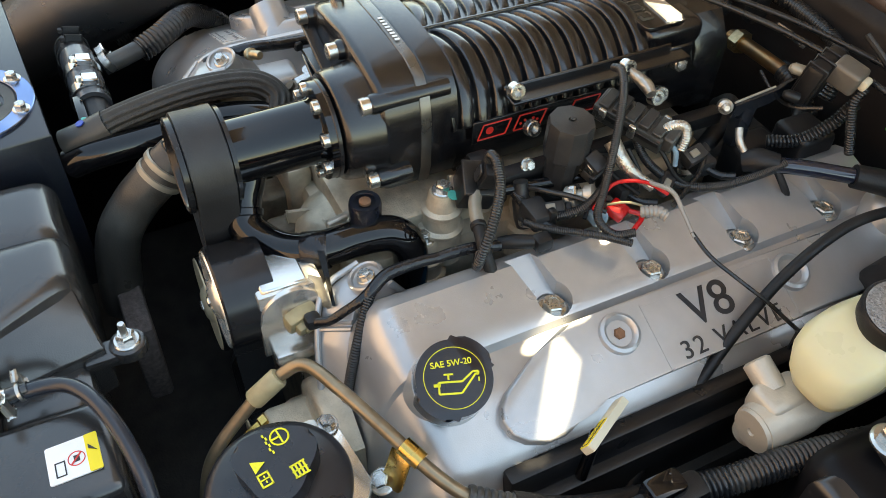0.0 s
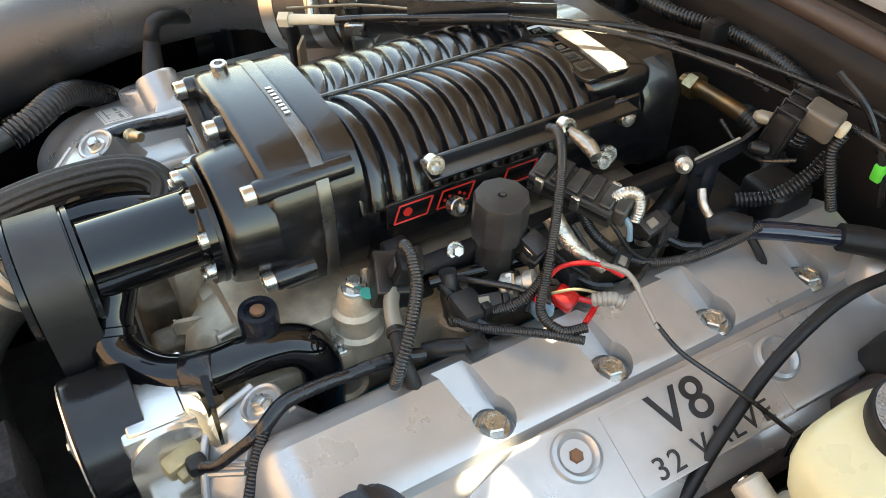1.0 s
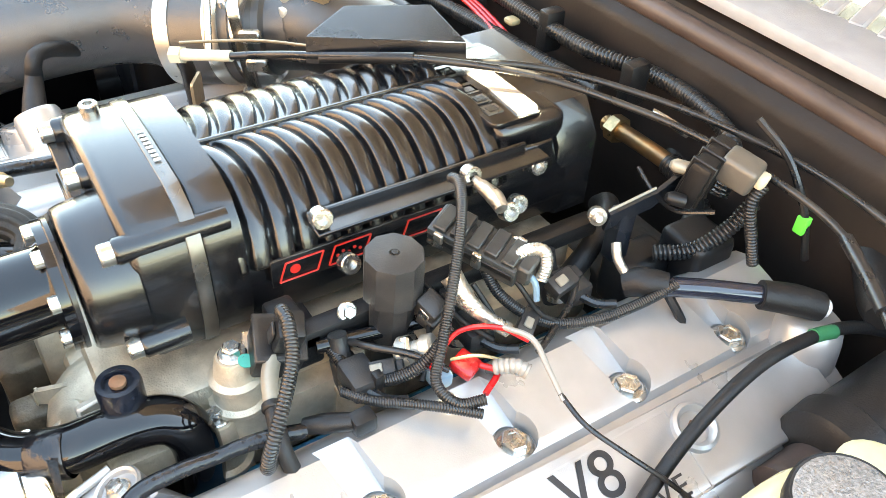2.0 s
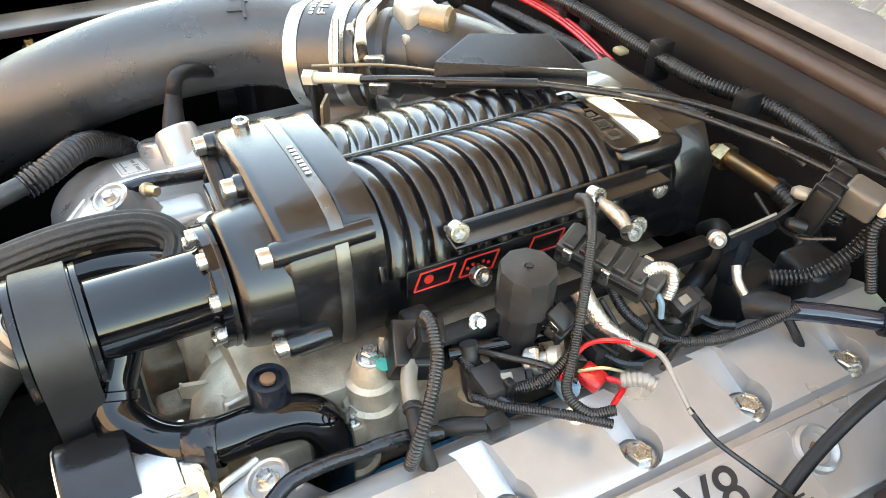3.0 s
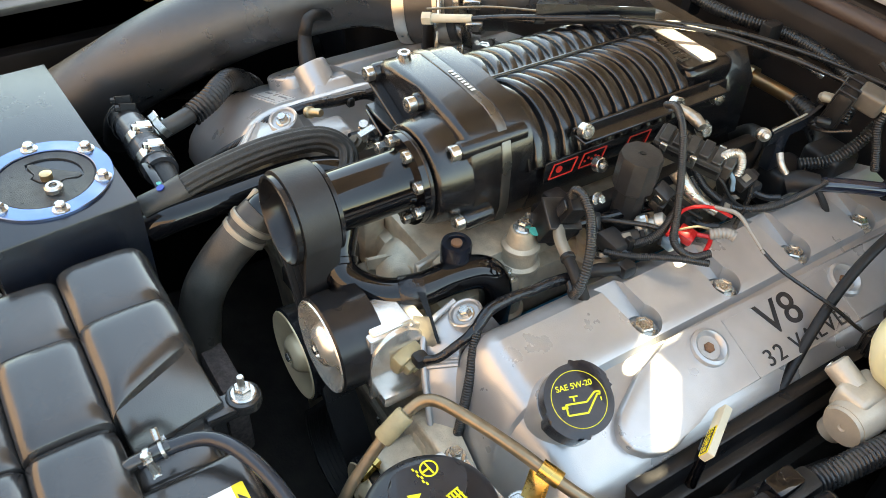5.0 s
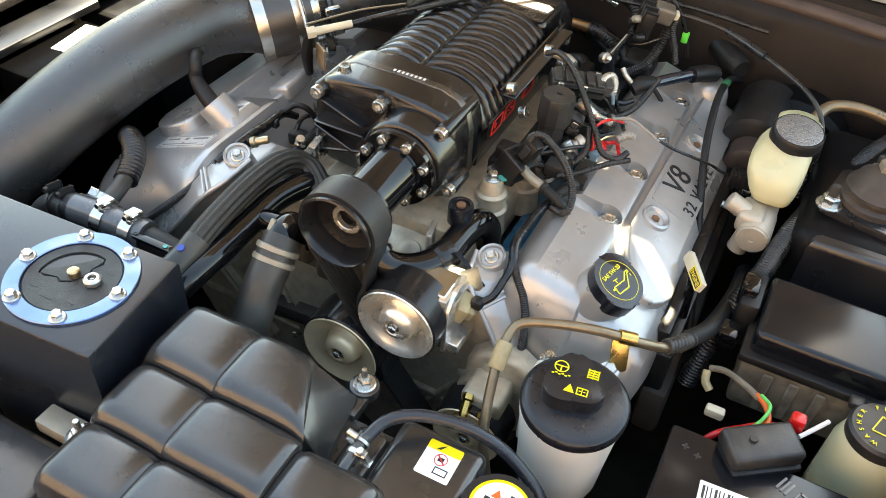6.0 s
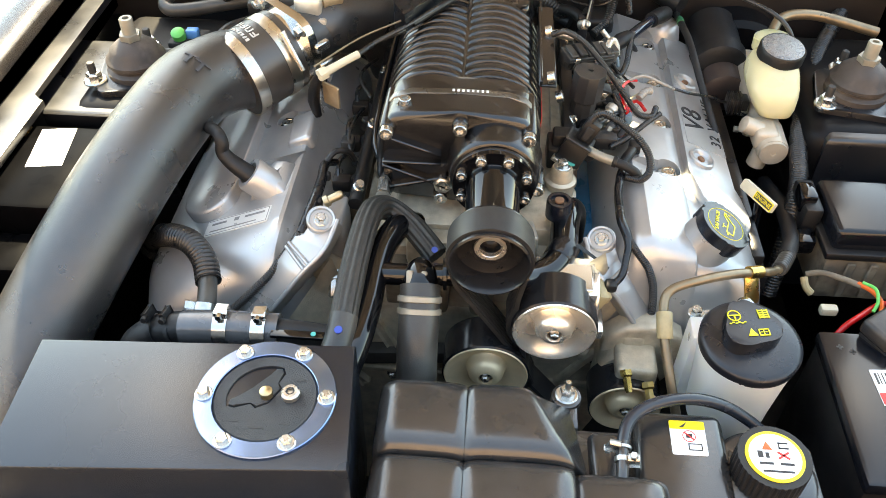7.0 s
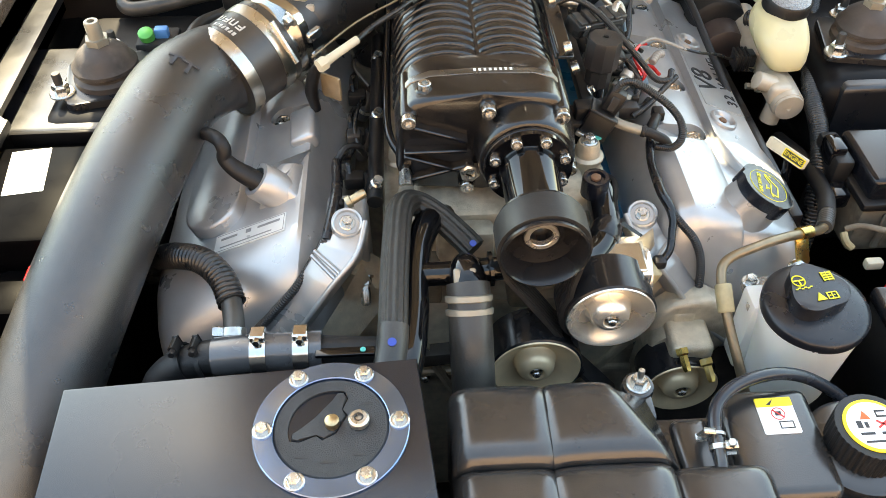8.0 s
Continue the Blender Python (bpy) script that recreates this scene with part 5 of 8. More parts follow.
def degas_tank():
    t = thing("degas_tank", (0.14, -0.36, 0.68), "black plastic coolant degas tank with bulging cells", "coolant tank")
    rows = [(-0.3725, -0.284), (-0.4485, -0.373), (-0.522, -0.449)]
    for i, (y0, y1) in enumerate(rows):
        for k, (x0, x1) in enumerate(((-0.060, 0.0314), (0.0316, 0.1400))):
            bm = B()
            cushion(bm, (x0, y0, 0.70), (x1, y1, 0.866 - 0.009 * i), (0.005 if k else 0.018, 0.008 if k else 0.005, 0.011, 0.008 if i else 0.018), cut=0.045 if k and not i else 0.0)
            part("cell", bm, TANK, t, smooth=50)
        if i:
            bm = B()
            cushion(bm, (0.1402, y0, 0.70), (0.232, y1, 0.852 - 0.004 * i), (0.006, 0.012, 0.011, 0.012))
            part("cell", bm, TANK, t, smooth=50)
    bm = block(B(), (-0.050, -0.51, 0.68), (0.40, -0.295, 0.80), 0.01)
    part("body", bm, TANK, t)
    part("shoulder", block(B(), (0.205, -0.405, 0.70), (0.300, -0.285, 0.8290), 0.012, 4), TANK, t)
    part("shoulder", block(B(), (0.160, -0.375, 0.70), (0.203, -0.30, 0.808), 0.012, 4), TANK, t)
    part("shoulder", block(B(), (0.21, -0.50, 0.70), (0.40, -0.402, 0.815), 0.014, 4), TANK, t)
    # steep facet from the first cells down to the mounting tab
    bm = B()
    vs = [bm.verts.new(p) for p in ((0.092, -0.290, 0.853), (0.143, -0.279, 0.810), (0.160, -0.368, 0.810), (0.137, -0.370, 0.853), (0.086, -0.290, 0.75), (0.143, -0.279, 0.75), (0.160, -0.368, 0.75), (0.120, -0.370, 0.75))]
    for f in ((0, 1, 2, 3), (4, 7, 6, 5), (0, 4, 5, 1), (1, 5, 6, 2), (2, 6, 7, 3), (3, 7, 4, 0)):
        bm.faces.new([vs[k] for k in f])
    bmesh.ops.bevel(bm, geom=bm.edges[:], offset=0.003, segments=3, affect="EDGES", profile=0.5)
    part("corner_facet", bm, TANK, t, "flat sloping corner facet")
    # mounting tabs with nuts
    for x, y in ((0.140, -0.260), (-0.070, -0.455)):
        bm = slab(B(), circle(0.017, 20), 0.012, Matrix.Translation((x, y, 0.807)), 0.003)
        block(bm, (x - 0.012, y - 0.04, 0.79), (x + 0.012, y, 0.804), 0.003)
        part("mounting_tab", bm, TANK, t)
        bolt(t, (x, y, 0.807), (0, 0, 1), 1.5, name="nut", label="zinc flange nut on its stud")
        part("stud", turn(B(), [(0.0035, 0), (0.0035, 0.024), (0.003, 0.025)], (x, y, 0.807), (0, 0, 1), 10), ZINC, t)
    # warning label
    lm = basis((0.2600, -0.3200, 0.8302), (0.998, 0.0, 0.02), (0.0, 0.998, 0.03))
    lb = part("warning_label", slab(B(), rounded(0.036, 0.040, 0.002), 0.0012, lm), LABEL_WHITE, t, "white and yellow warning label")
    part("label_header", slab(B(), rounded(0.036, 0.010, 0.0015), 0.0012, lm @ Matrix.Translation((0, 0.015, 0.0004))), LABEL_YELLOW, lb, "yellow warning strip")
    part("prohibition_sign", hole_ring(B(), 0.0058, 0.0070, 0.0008, lm @ Matrix.Translation((0.001, 0.002, 0.0006)), 28), PRINT_RED, lb, "red barred circle")
    bars([(-0.0062, -0.0007, 0.0062, 0.0007)], lm @ Matrix.Translation((0.001, 0.002, 0.0002)) @ pose(0, 0, 0, 0, 0, -42), PRINT_RED, lb)
    bars([(-0.001, -0.0145, 0.013, -0.0135), (-0.001, -0.0075, 0.013, -0.0065), (-0.001, -0.0145, 0.0, -0.0065), (0.012, -0.0145, 0.013, -0.0065), (-0.002, 0.0, 0.004, 0.0045)], lm, PRINT_BLACK, lb)
    bm = slab(B(), [(-0.004, 0.012), (0.0, 0.018), (-0.008, 0.012)], 0.0008, lm @ Matrix.Translation((0, 0, 0.0012)))
    part("triangle", bm, PRINT_BLACK, lb)
    # screw cap
    c = Vector((0.335, -0.350, 0.800))
    outl = [((0.0345 + (0.0016 if k % 3 else 0)) * math.cos(2 * math.pi * k / 108), (0.0345 + (0.0016 if k % 3 else 0)) * math.sin(2 * math.pi * k / 108)) for k in range(108)]
    part("cap_seat", turn(B(), [(0.055, -0.02), (0.052, 0.016), (0.046, 0.020)], c, (0, 0, 1), 40), TANK, t)
    cp = part("screw_cap", slab(B(), outl, 0.034, Matrix.Translation(c + Vector((0, 0, 0.052))), 0.0006, 1), PLASTIC, t, "black ribbed pressure cap")
    cm = Matrix.Translation(c + Vector((0, 0, 0.0525))) @ Matrix.Diagonal((0.83, 0.83, 1, 1))
    part("cap_label", slab(B(), circle(0.0345, 40), 0.0012, cm @ Matrix.Translation((0, 0, 0.0006))), LABEL_YELLOW, cp, "yellow cap label")
    part("cap_label_face", slab(B(), circle(0.0305, 40), 0.0010, cm @ Matrix.Translation((0, 0, 0.0010))), LABEL_WHITE, cp, "white label face with signs")
    pm = cm @ Matrix.Translation((0, 0, 0.0010))
    bars([(-0.020, -0.012, -0.004, -0.009), (0.004, -0.012, 0.020, -0.009), (-0.018, -0.022, 0.018, -0.0195), (-0.020, -0.003, -0.014, 0.006), (-0.011, -0.003, -0.007, 0.004), (0.006, 0.010, 0.018, 0.012), (0.006, 0.017, 0.018, 0.019), (0.006, 0.010, 0.0075, 0.019)], pm, PRINT_BLACK, cp)
    bm = slab(B(), [(-0.014, 0.008), (-0.002, 0.008), (-0.008, 0.019)], 0.0006, pm @ Matrix.Translation((0, 0, 0.0006)))
    part("caution_triangle", bm, ORANGE_PLASTIC, cp)
    bm = B()
    for w in (35, -35):
        slab(bm, [(-0.008, -0.0012), (0.008, -0.0012), (0.008, 0.0012), (-0.008, 0.0012)], 0.0006, pm @ Matrix.Translation((0.010, 0.001, 0.0006)) @ pose(0, 0, 0, 0, 0, w))
    part("red_cross", bm, PRINT_RED, cp)


degas_tank()


# ---- power steering reservoir ----
def steering_reservoir():
    t = thing("power_steering_reservoir", (0.336, -0.190, 0.70), "off-white power steering reservoir with broad black lid", "reservoir")
    x, y = 0.336, -0.190
    bm = B()
    turn(bm, [(0.043, 0.0), (0.047, 0.015), (0.049, 0.05), (0.053, 0.10), (0.056, 0.126)], (x + 0.013, y + 0.007, 0.69), (0, 0, 1), 48)
    block(bm, (x - 0.046, y + 0.02, 0.70), (x + 0.05, y + 0.058, 0.812), 0.006)
    part("bottle", bm, WHITE_BODY, t)
    ax = Vector((0.0, -0.06, 1)).normalized()
    lid = part("lid", turn(B(), [(0.055, -0.002), (0.0572, -0.001), (0.0580, 0.009), (0.056, 0.012), (0.050, 0.0145), (0.030, 0.0175), (0.001, 0.019)], (x + 0.014, y + 0.008, 0.819), ax, 56), LID_BLACK, t, "dusty black plastic lid")
    outl = []
    for k in range(72):
        w = 2 * math.pi * k / 72
        r = 0.0310 + 0.0040 * math.cos(3 * w + 0.6)
        outl.append((r * math.cos(w), r * math.sin(w)))
    m = upright((x + 0.008, y + 0.010, 0.852), ax)
    knob = part("screw_knob", slab(B(), outl, 0.026, m @ Matrix.Translation((0, 0, 0.004)), 0.003, 3), LID_BLACK, lid, "lobed screw cap with yellow signs")
    pm = Matrix.Translation((x + 0.008, y + 0.010, 0.8567)) @ pose(0, 0, 0, 3.4, 0, 8) @ Matrix.Diagonal((1.12, 1.12, 1, 1))
    part("steering_sign", hole_ring(B(), 0.0056, 0.0070, 0.0008, pm @ Matrix.Translation((-0.015, 0.010, 0.0006)), 28), PRINT_YELLOW, lid, "yellow steering sign")
    bars([(-0.0205, 0.0095, -0.0095, 0.0108), (-0.0157, 0.0040, -0.0143, 0.0098)] + [(-0.0225 + 0.0030 * k, -0.0005 + 0.0012 * (k % 2), -0.0200 + 0.0030 * k, 0.0008 + 0.0012 * (k % 2)) for k in range(6)], pm, PRINT_YELLOW, lid)
    bars([(0.0095, 0.0055 + 0.0028 * k, 0.0205, 0.0070 + 0.0028 * k) for k in range(4)] + [(0.0095, 0.005, 0.0108, 0.016), (0.0145, 0.005, 0.0155, 0.016), (0.0192, 0.005, 0.0205, 0.016)], pm, PRINT_YELLOW, lid)
    bars([(0.0035, -0.0165, 0.0145, -0.0152), (0.0035, -0.0092, 0.0145, -0.0080), (0.0035, -0.0165, 0.0048, -0.0080), (0.0132, -0.0165, 0.0145, -0.0080), (0.0082, -0.0165, 0.0092, -0.0080), (0.0058, -0.0125, 0.0076, -0.0115), (0.0100, -0.0125, 0.0120, -0.0115)], pm, PRINT_YELLOW, lid)
    bm = slab(B(), [(-0.008, -0.016), (0.002, -0.016), (-0.003, -0.007)], 0.0006, pm @ Matrix.Translation((0, 0, 0.0006)))
    part("triangle", bm, PRINT_YELLOW, lid)
    # alloy carrier plate with bolts
    bm = B()
    slab(bm, [(-0.055, 0), (0.048, 0.0), (0.050, 0.03), (0.02, 0.050), (-0.05, 0.042)], 0.010, Matrix.Translation((x + 0.008, y + 0.03, 0.806)), 0.003)
    part("carrier_plate", bm, MACHINED, t, "bright alloy carrier plate")
    for dx, dy in ((-0.035, 0.064), (0.048, 0.052)):
        bolt(t, (x + dx, y + dy, 0.807), (0, 0, 1), 1.2)


LID_BLACK = mat("dusty_lid_plastic", (0.010, 0.011, 0.015), 0.30, 0, 0.15, 80, 0.06, 900, second=(0.030, 0.030, 0.032), second_amount=0.4, second_scale=25)
steering_reservoir()
FOIL = mat("crinkled_foil", (0.58, 0.55, 0.49), 0.32, 0.85, 0.25, 120, 1.0, 300, second=(0.16, 0.14, 0.12), second_amount=0.8, second_scale=70)
RACK_GREY = mat("pale_grey_plastic", (0.036, 0.037, 0.036), 0.34, 0, 0.2, 80, 0.2, 500, second=(0.10, 0.10, 0.09), second_amount=0.5, second_scale=40)
BLUE_GREY = mat("pale_blue_plastic", (0.16, 0.26, 0.34), 0.45, 0, 0.1, 60)


SLEEVE_STEEL = mat("bright_tee_steel", (0.13, 0.13, 0.135), 0.26, 0.5, 0.1, 40, 0.1, 300)


# ---- hoses and pipes at the front of the engine ----
def front_plumbing():
    t = thing("coolant_hose", (-0.108, -0.12, 0.86), "thick hose in woven black sleeve looping over the engine front", "hose")
    part("sleeve", sweep(B(), [(-0.112, -0.236, 0.858), (-0.110, -0.19, 0.873), (-0.106, -0.12, 0.886), (-0.100, -0.060, 0.884), (-0.083, -0.036, 0.870), (-0.056, -0.048, 0.858), (-0.033, -0.072, 0.850), (-0.018, -0.088, 0.842)], 0.0146, 72, 10, flute=(12, 0.07)), BRAID, t, smooth=60)
    part("hose_end", sweep(B(), [(-0.118, -0.262, 0.848), (-0.113, -0.238, 0.857), (-0.111, -0.215, 0.866)], 0.0163, 18, 6), DUSTY_RUBBER, t, "clear heat-shrink hose end")
    part("blue_mark", turn(B(), [(0.0045, 0), (0.0045, 0.0015)], (-0.112, -0.242, 0.8735), (0, -0.3, 1), 12), BLUE_PLASTIC, t, "blue ink dot")
    part("blue_mark", turn(B(), [(0.004, 0), (0.004, 0.0015)], (-0.020, -0.092, 0.8560), (0.1, -0.5, 1), 12), BLUE_PLASTIC, t, "blue ink dot")
    t = thing("radiator_hose", (-0.033, -0.2, 0.80), "dusty black radiator hose with spring clamp", "hose")
    part("hose_body", sweep(B(), [(-0.031, -0.160, 0.864), (-0.030, -0.182, 0.848), (-0.030, -0.215, 0.818), (-0.029, -0.243, 0.772), (-0.028, -0.258, 0.68)], 0.0235, 28, 8), DUSTY_RUBBER, t, smooth=60)
    part("neck", sweep(B(), [(-0.033, -0.130, 0.860), (-0.032, -0.144, 0.869), (-0.031, -0.156, 0.869), (-0.031, -0.170, 0.858)], [0.0150, 0.0180, 0.0195, 0.0200], 24, 6), GLOSS_BLACK, t, "black water neck", smooth=60)
    band = Vector((0.01, -0.70, -0.71)).normalized()
    for at, w in ((-0.004, 0.004), (0.010, 0.004)):
        c = Vector((-0.0305, -0.176, 0.8525)) + band * at
        part("clamp_wire", turn(B(), [(0.0238, -w), (0.0258, -w * 0.7), (0.0258, w * 0.7), (0.0238, w)], c, band, 40, close=False), CREAM_METAL, t, "cream spring hose clamp")
    for dx in (-0.012, 0.004):
        c = Vector((-0.0305 + dx, -0.165, 0.876))
        part("clamp_ear", block(B(), (-0.004, -0.012, -0.002), (0.004, 0.012, 0.006), 0.0015, 1, Matrix.Translation(c) @ pose(0, 0, 0, 45, 0, 0)), CREAM_METAL, t)
    # crossover pipe in gloss black with its black knob
    t = thing("coolant_crossover", (0.12, -0.06, 0.82), "gloss black bent coolant crossover pipe", "coolant pipe")
    part("pipe", sweep(B(), [(0.050, -0.104, 0.896), (0.058, -0.112, 0.882), (0.070, -0.122, 0.864), (0.086, -0.124, 0.850), (0.106, -0.112, 0.842), (0.126, -0.092, 0.841), (0.138, -0.064, 0.845), (0.141, -0.030, 0.848), (0.146, 0.000, 0.847), (0.153, 0.015, 0.836), (0.156, 0.020, 0.81), (0.156, 0.018, 0.76)], 0.0182, 24, 9), GLOSS_BLACK, t, smooth=60)
    part("pipe_collar", turn(B(), [(0.0185, -0.004), (0.0202, -0.003), (0.0202, 0.003), (0.0185, 0.004)], (0.074, -0.1235, 0.860), (0.68, -0.25, -0.70), 28, close=False), GLOSS_BLACK, t)
    bm = B()
    bm.faces.new([bm.verts.new(p) for p in ((0.152, -0.076, 0.860), (0.156, -0.070, 0.860), (0.1965, -0.0765, 0.828), (0.1955, -0.0790, 0.827))])
    bmesh.ops.solidify(bm, geom=bm.faces[:], thickness=0.003)
    part("pipe_strap", bm, GLOSS_BLACK, t, "thin black strap to the bracket")
    part("tape_band", turn(B(), [(0.0186, -0.013), (0.0192, -0.012), (0.0192, 0.012), (0.0186, 0.013)], (0.136, -0.072, 0.8438), (0.40, 0.90, 0.13), 24, close=False), TAPE, t, "band of black tape")
    part("cross_pipe", sweep(B(), [(-0.088, -0.136, 0.855), (-0.03, -0.137, 0.858), (0.030, -0.130, 0.860), (0.055, -0.112, 0.872)], 0.0135, 18, 5), GLOSS_BLACK, t)
    part("pipe_flange", turn(B(), [(0.0135, -0.003), (0.0195, -0.002), (0.0195, 0.002), (0.0135, 0.003)], (-0.004, -0.135, 0.859), (1, 0.05, 0.03), 24), GLOSS_BLACK, t)
    part("pipe_tab", block(B(), (0.008, -0.142, 0.866), (0.014, -0.122, 0.882), 0.002), GLOSS_BLACK, t)
    k = part("bleed_knob", turn(B(), [(0.0160, 0), (0.0162, 0.022), (0.0150, 0.0255), (0.011, 0.0255), (0.0095, 0.022), (0.001, 0.022)], (0.131, -0.018, 0.859), (0, 0, 1), 28), CAP_GLOSS, t, "black round plug")
    part("plug_screw", turn(B(), [(0.006, 0), (0.006, 0.003), (0.001, 0.004)], (0.131, -0.018, 0.8815), (0, 0, 1), 10), RUST, k, "rusty recessed screw")
    hose("coolant_hose", [(-0.104, -0.264, 0.832), (-0.096, -0.236, 0.843), (-0.090, -0.190, 0.850), (-0.088, -0.140, 0.855), (-0.082, -0.095, 0.860), (-0.066, -0.052, 0.858), (-0.05, -0.03, 0.84)], 0.0165, GLOSS_BLACK, "black rubber coolant hose")
    # cross bar behind the belt
    bm = B()
    slab(bm, [(-0.12, 0.648), (0.05, 0.668), (0.05, 0.69), (-0.12, 0.676)], 0.03, basis((-0.03, -0.105, -0.015), (1, 0, 0), (0, 0, 1)), 0.005)
    solo("bracket", bm, BAY_DARK, "grimy aluminium accessory bracket", "bracket")
    # line along the back of the coolant tank
    t = thing("coolant_line", (-0.24, -0.222, 0.82), "dark coolant line with two bright clamps and a tee", "coolant pipe")
    part("pipe", sweep(B(), [(-0.372, -0.232, 0.775), (-0.350, -0.228, 0.815), (-0.315, -0.225, 0.836), (-0.26, -0.223, 0.842), (-0.20, -0.222, 0.840), (-0.12, -0.224, 0.838)], [0.019, 0.019, 0.019, 0.019, 0.017, 0.014], 20, 8), RUBBER, t, smooth=60)
    part("steel_sleeve", sweep(B(), [(-0.295, -0.2235, 0.839), (-0.25, -0.223, 0.842), (-0.185, -0.222, 0.841)], 0.0203, 24, 4), SLEEVE_STEEL, t, "bright steel tee fitting")
    for x in (-0.248, -0.205):
        clamp(t, (x, -0.223, 0.8415), (1, 0, 0), 0.0208, 0.016, "bright worm-drive clamp", (0, 0.2, 1), CHROME)
    for x in (-0.325, -0.305):
        clamp(t, (x, -0.2255, 0.835), (0.95, 0, 0.3), 0.0195, 0.005, "black spring clamp", (0, 0.2, 1), PLASTIC)
    part("sticker", block(B(), (-0.190, -0.242, 0.8525), (-0.130, -0.232, 0.857), 0.001), GLOSS_BLACK, t, "black tag with a light dash")
    part("tag_dot", turn(B(), [(0.003, 0), (0.003, 0.001)], (-0.142, -0.237, 0.8575), (0, 0, 1), 12), TEAL, t, "teal paint dot")
    # breather hose with split conduit
    t = thing("breather_hose", (-0.29, -0.15, 0.83), "breather hose in corrugated black conduit", "hose")
    part("conduit", sweep(B(), [(-0.430, 0.000, 0.735), (-0.405, -0.025, 0.785), (-0.360, -0.066, 0.830), (-0.325, -0.092, 0.846), (-0.300, -0.120, 0.845), (-0.287, -0.150, 0.838)], 0.0135, 16, 8, corr=(0.0060, 0.0024)), LOOM, t, smooth=60)
    part("hose_end", sweep(B(), [(-0.290, -0.140, 0.842), (-0.283, -0.172, 0.836), (-0.281, -0.197, 0.830)], 0.0115, 16, 6), DUSTY_RUBBER, t)
    clamp(t, (-0.281, -0.190, 0.836), (0, -0.85, -0.5), 0.0122, 0.009, "small worm-drive clamp", (-1, 0, 0.3))
    part("tee", sweep(B(), [(-0.281, -0.195, 0.834), (-0.281, -0.222, 0.842)], 0.008, 12), PLASTIC, t)
    # crankcase elbow
    hose("breather_elbow", [(-0.368, 0.106, 0.886), (-0.352, 0.088, 0.893), (-0.335, 0.066, 0.906), (-0.320, 0.046, 0.917), (-0.309, 0.032, 0.919), (-0.305, 0.026, 0.911), (-0.306, 0.024, 0.900), (-0.298, 0.020, 0.890), (-0.284, 0.015, 0.881), (-0.262, 0.008, 0.870)], [0.0105, 0.0085, 0.0082, 0.0082, 0.0084, 0.0086, 0.0090, 0.0102, 0.0118, 0.0125], RUBBER, "black rubber breather elbow from intake tube to cam cover")
    # wiring along the passenger cover
    t = harness = thing("wiring_harness", (-0.2, -0.06, 0.85), "taped and corrugated black wiring along the cam cover", "wiring")
    part("taped_run", sweep(B(), [(-0.172, 0.075, 0.846), (-0.182, 0.055, 0.858), (-0.180, 0.015, 0.862), (-0.180, -0.023, 0.866), (-0.184, -0.052, 0.862), (-0.190, -0.078, 0.854)], [0.005, 0.0062, 0.0068, 0.0072, 0.0068, 0.006], 12, 8), TAPE, t, smooth=60)
    part("conduit", sweep(B(), [(-0.190, -0.077, 0.855), (-0.209, -0.090, 0.829), (-0.228, -0.106, 0.808), (-0.259, -0.120, 0.778), (-0.291, -0.128, 0.745), (-0.32, -0.14, 0.71)], 0.0046, 10, 8, corr=(0.003, 0.0010)), LOOM, t, smooth=60)
    part("loop", sweep(B(), [(-0.182, 0.055, 0.860), (-0.170, 0.070, 0.868), (-0.155, 0.078, 0.862), (-0.150, 0.09, 0.84)], 0.0042, 8, 8), RUBBER, t)
    for p in ((-0.181, 0.03, 0.868), (-0.180, -0.03, 0.874)):
        part("tape_tail", block(B(), (p[0] - 0.003, p[1] - 0.005, p[2] - 0.016), (p[0] + 0.010, p[1] + 0.005, p[2] - 0.004), 0.002, 1), RUBBER, t)
    harness.location += Vector((0.005, -0.010, 0.013))


front_plumbing()


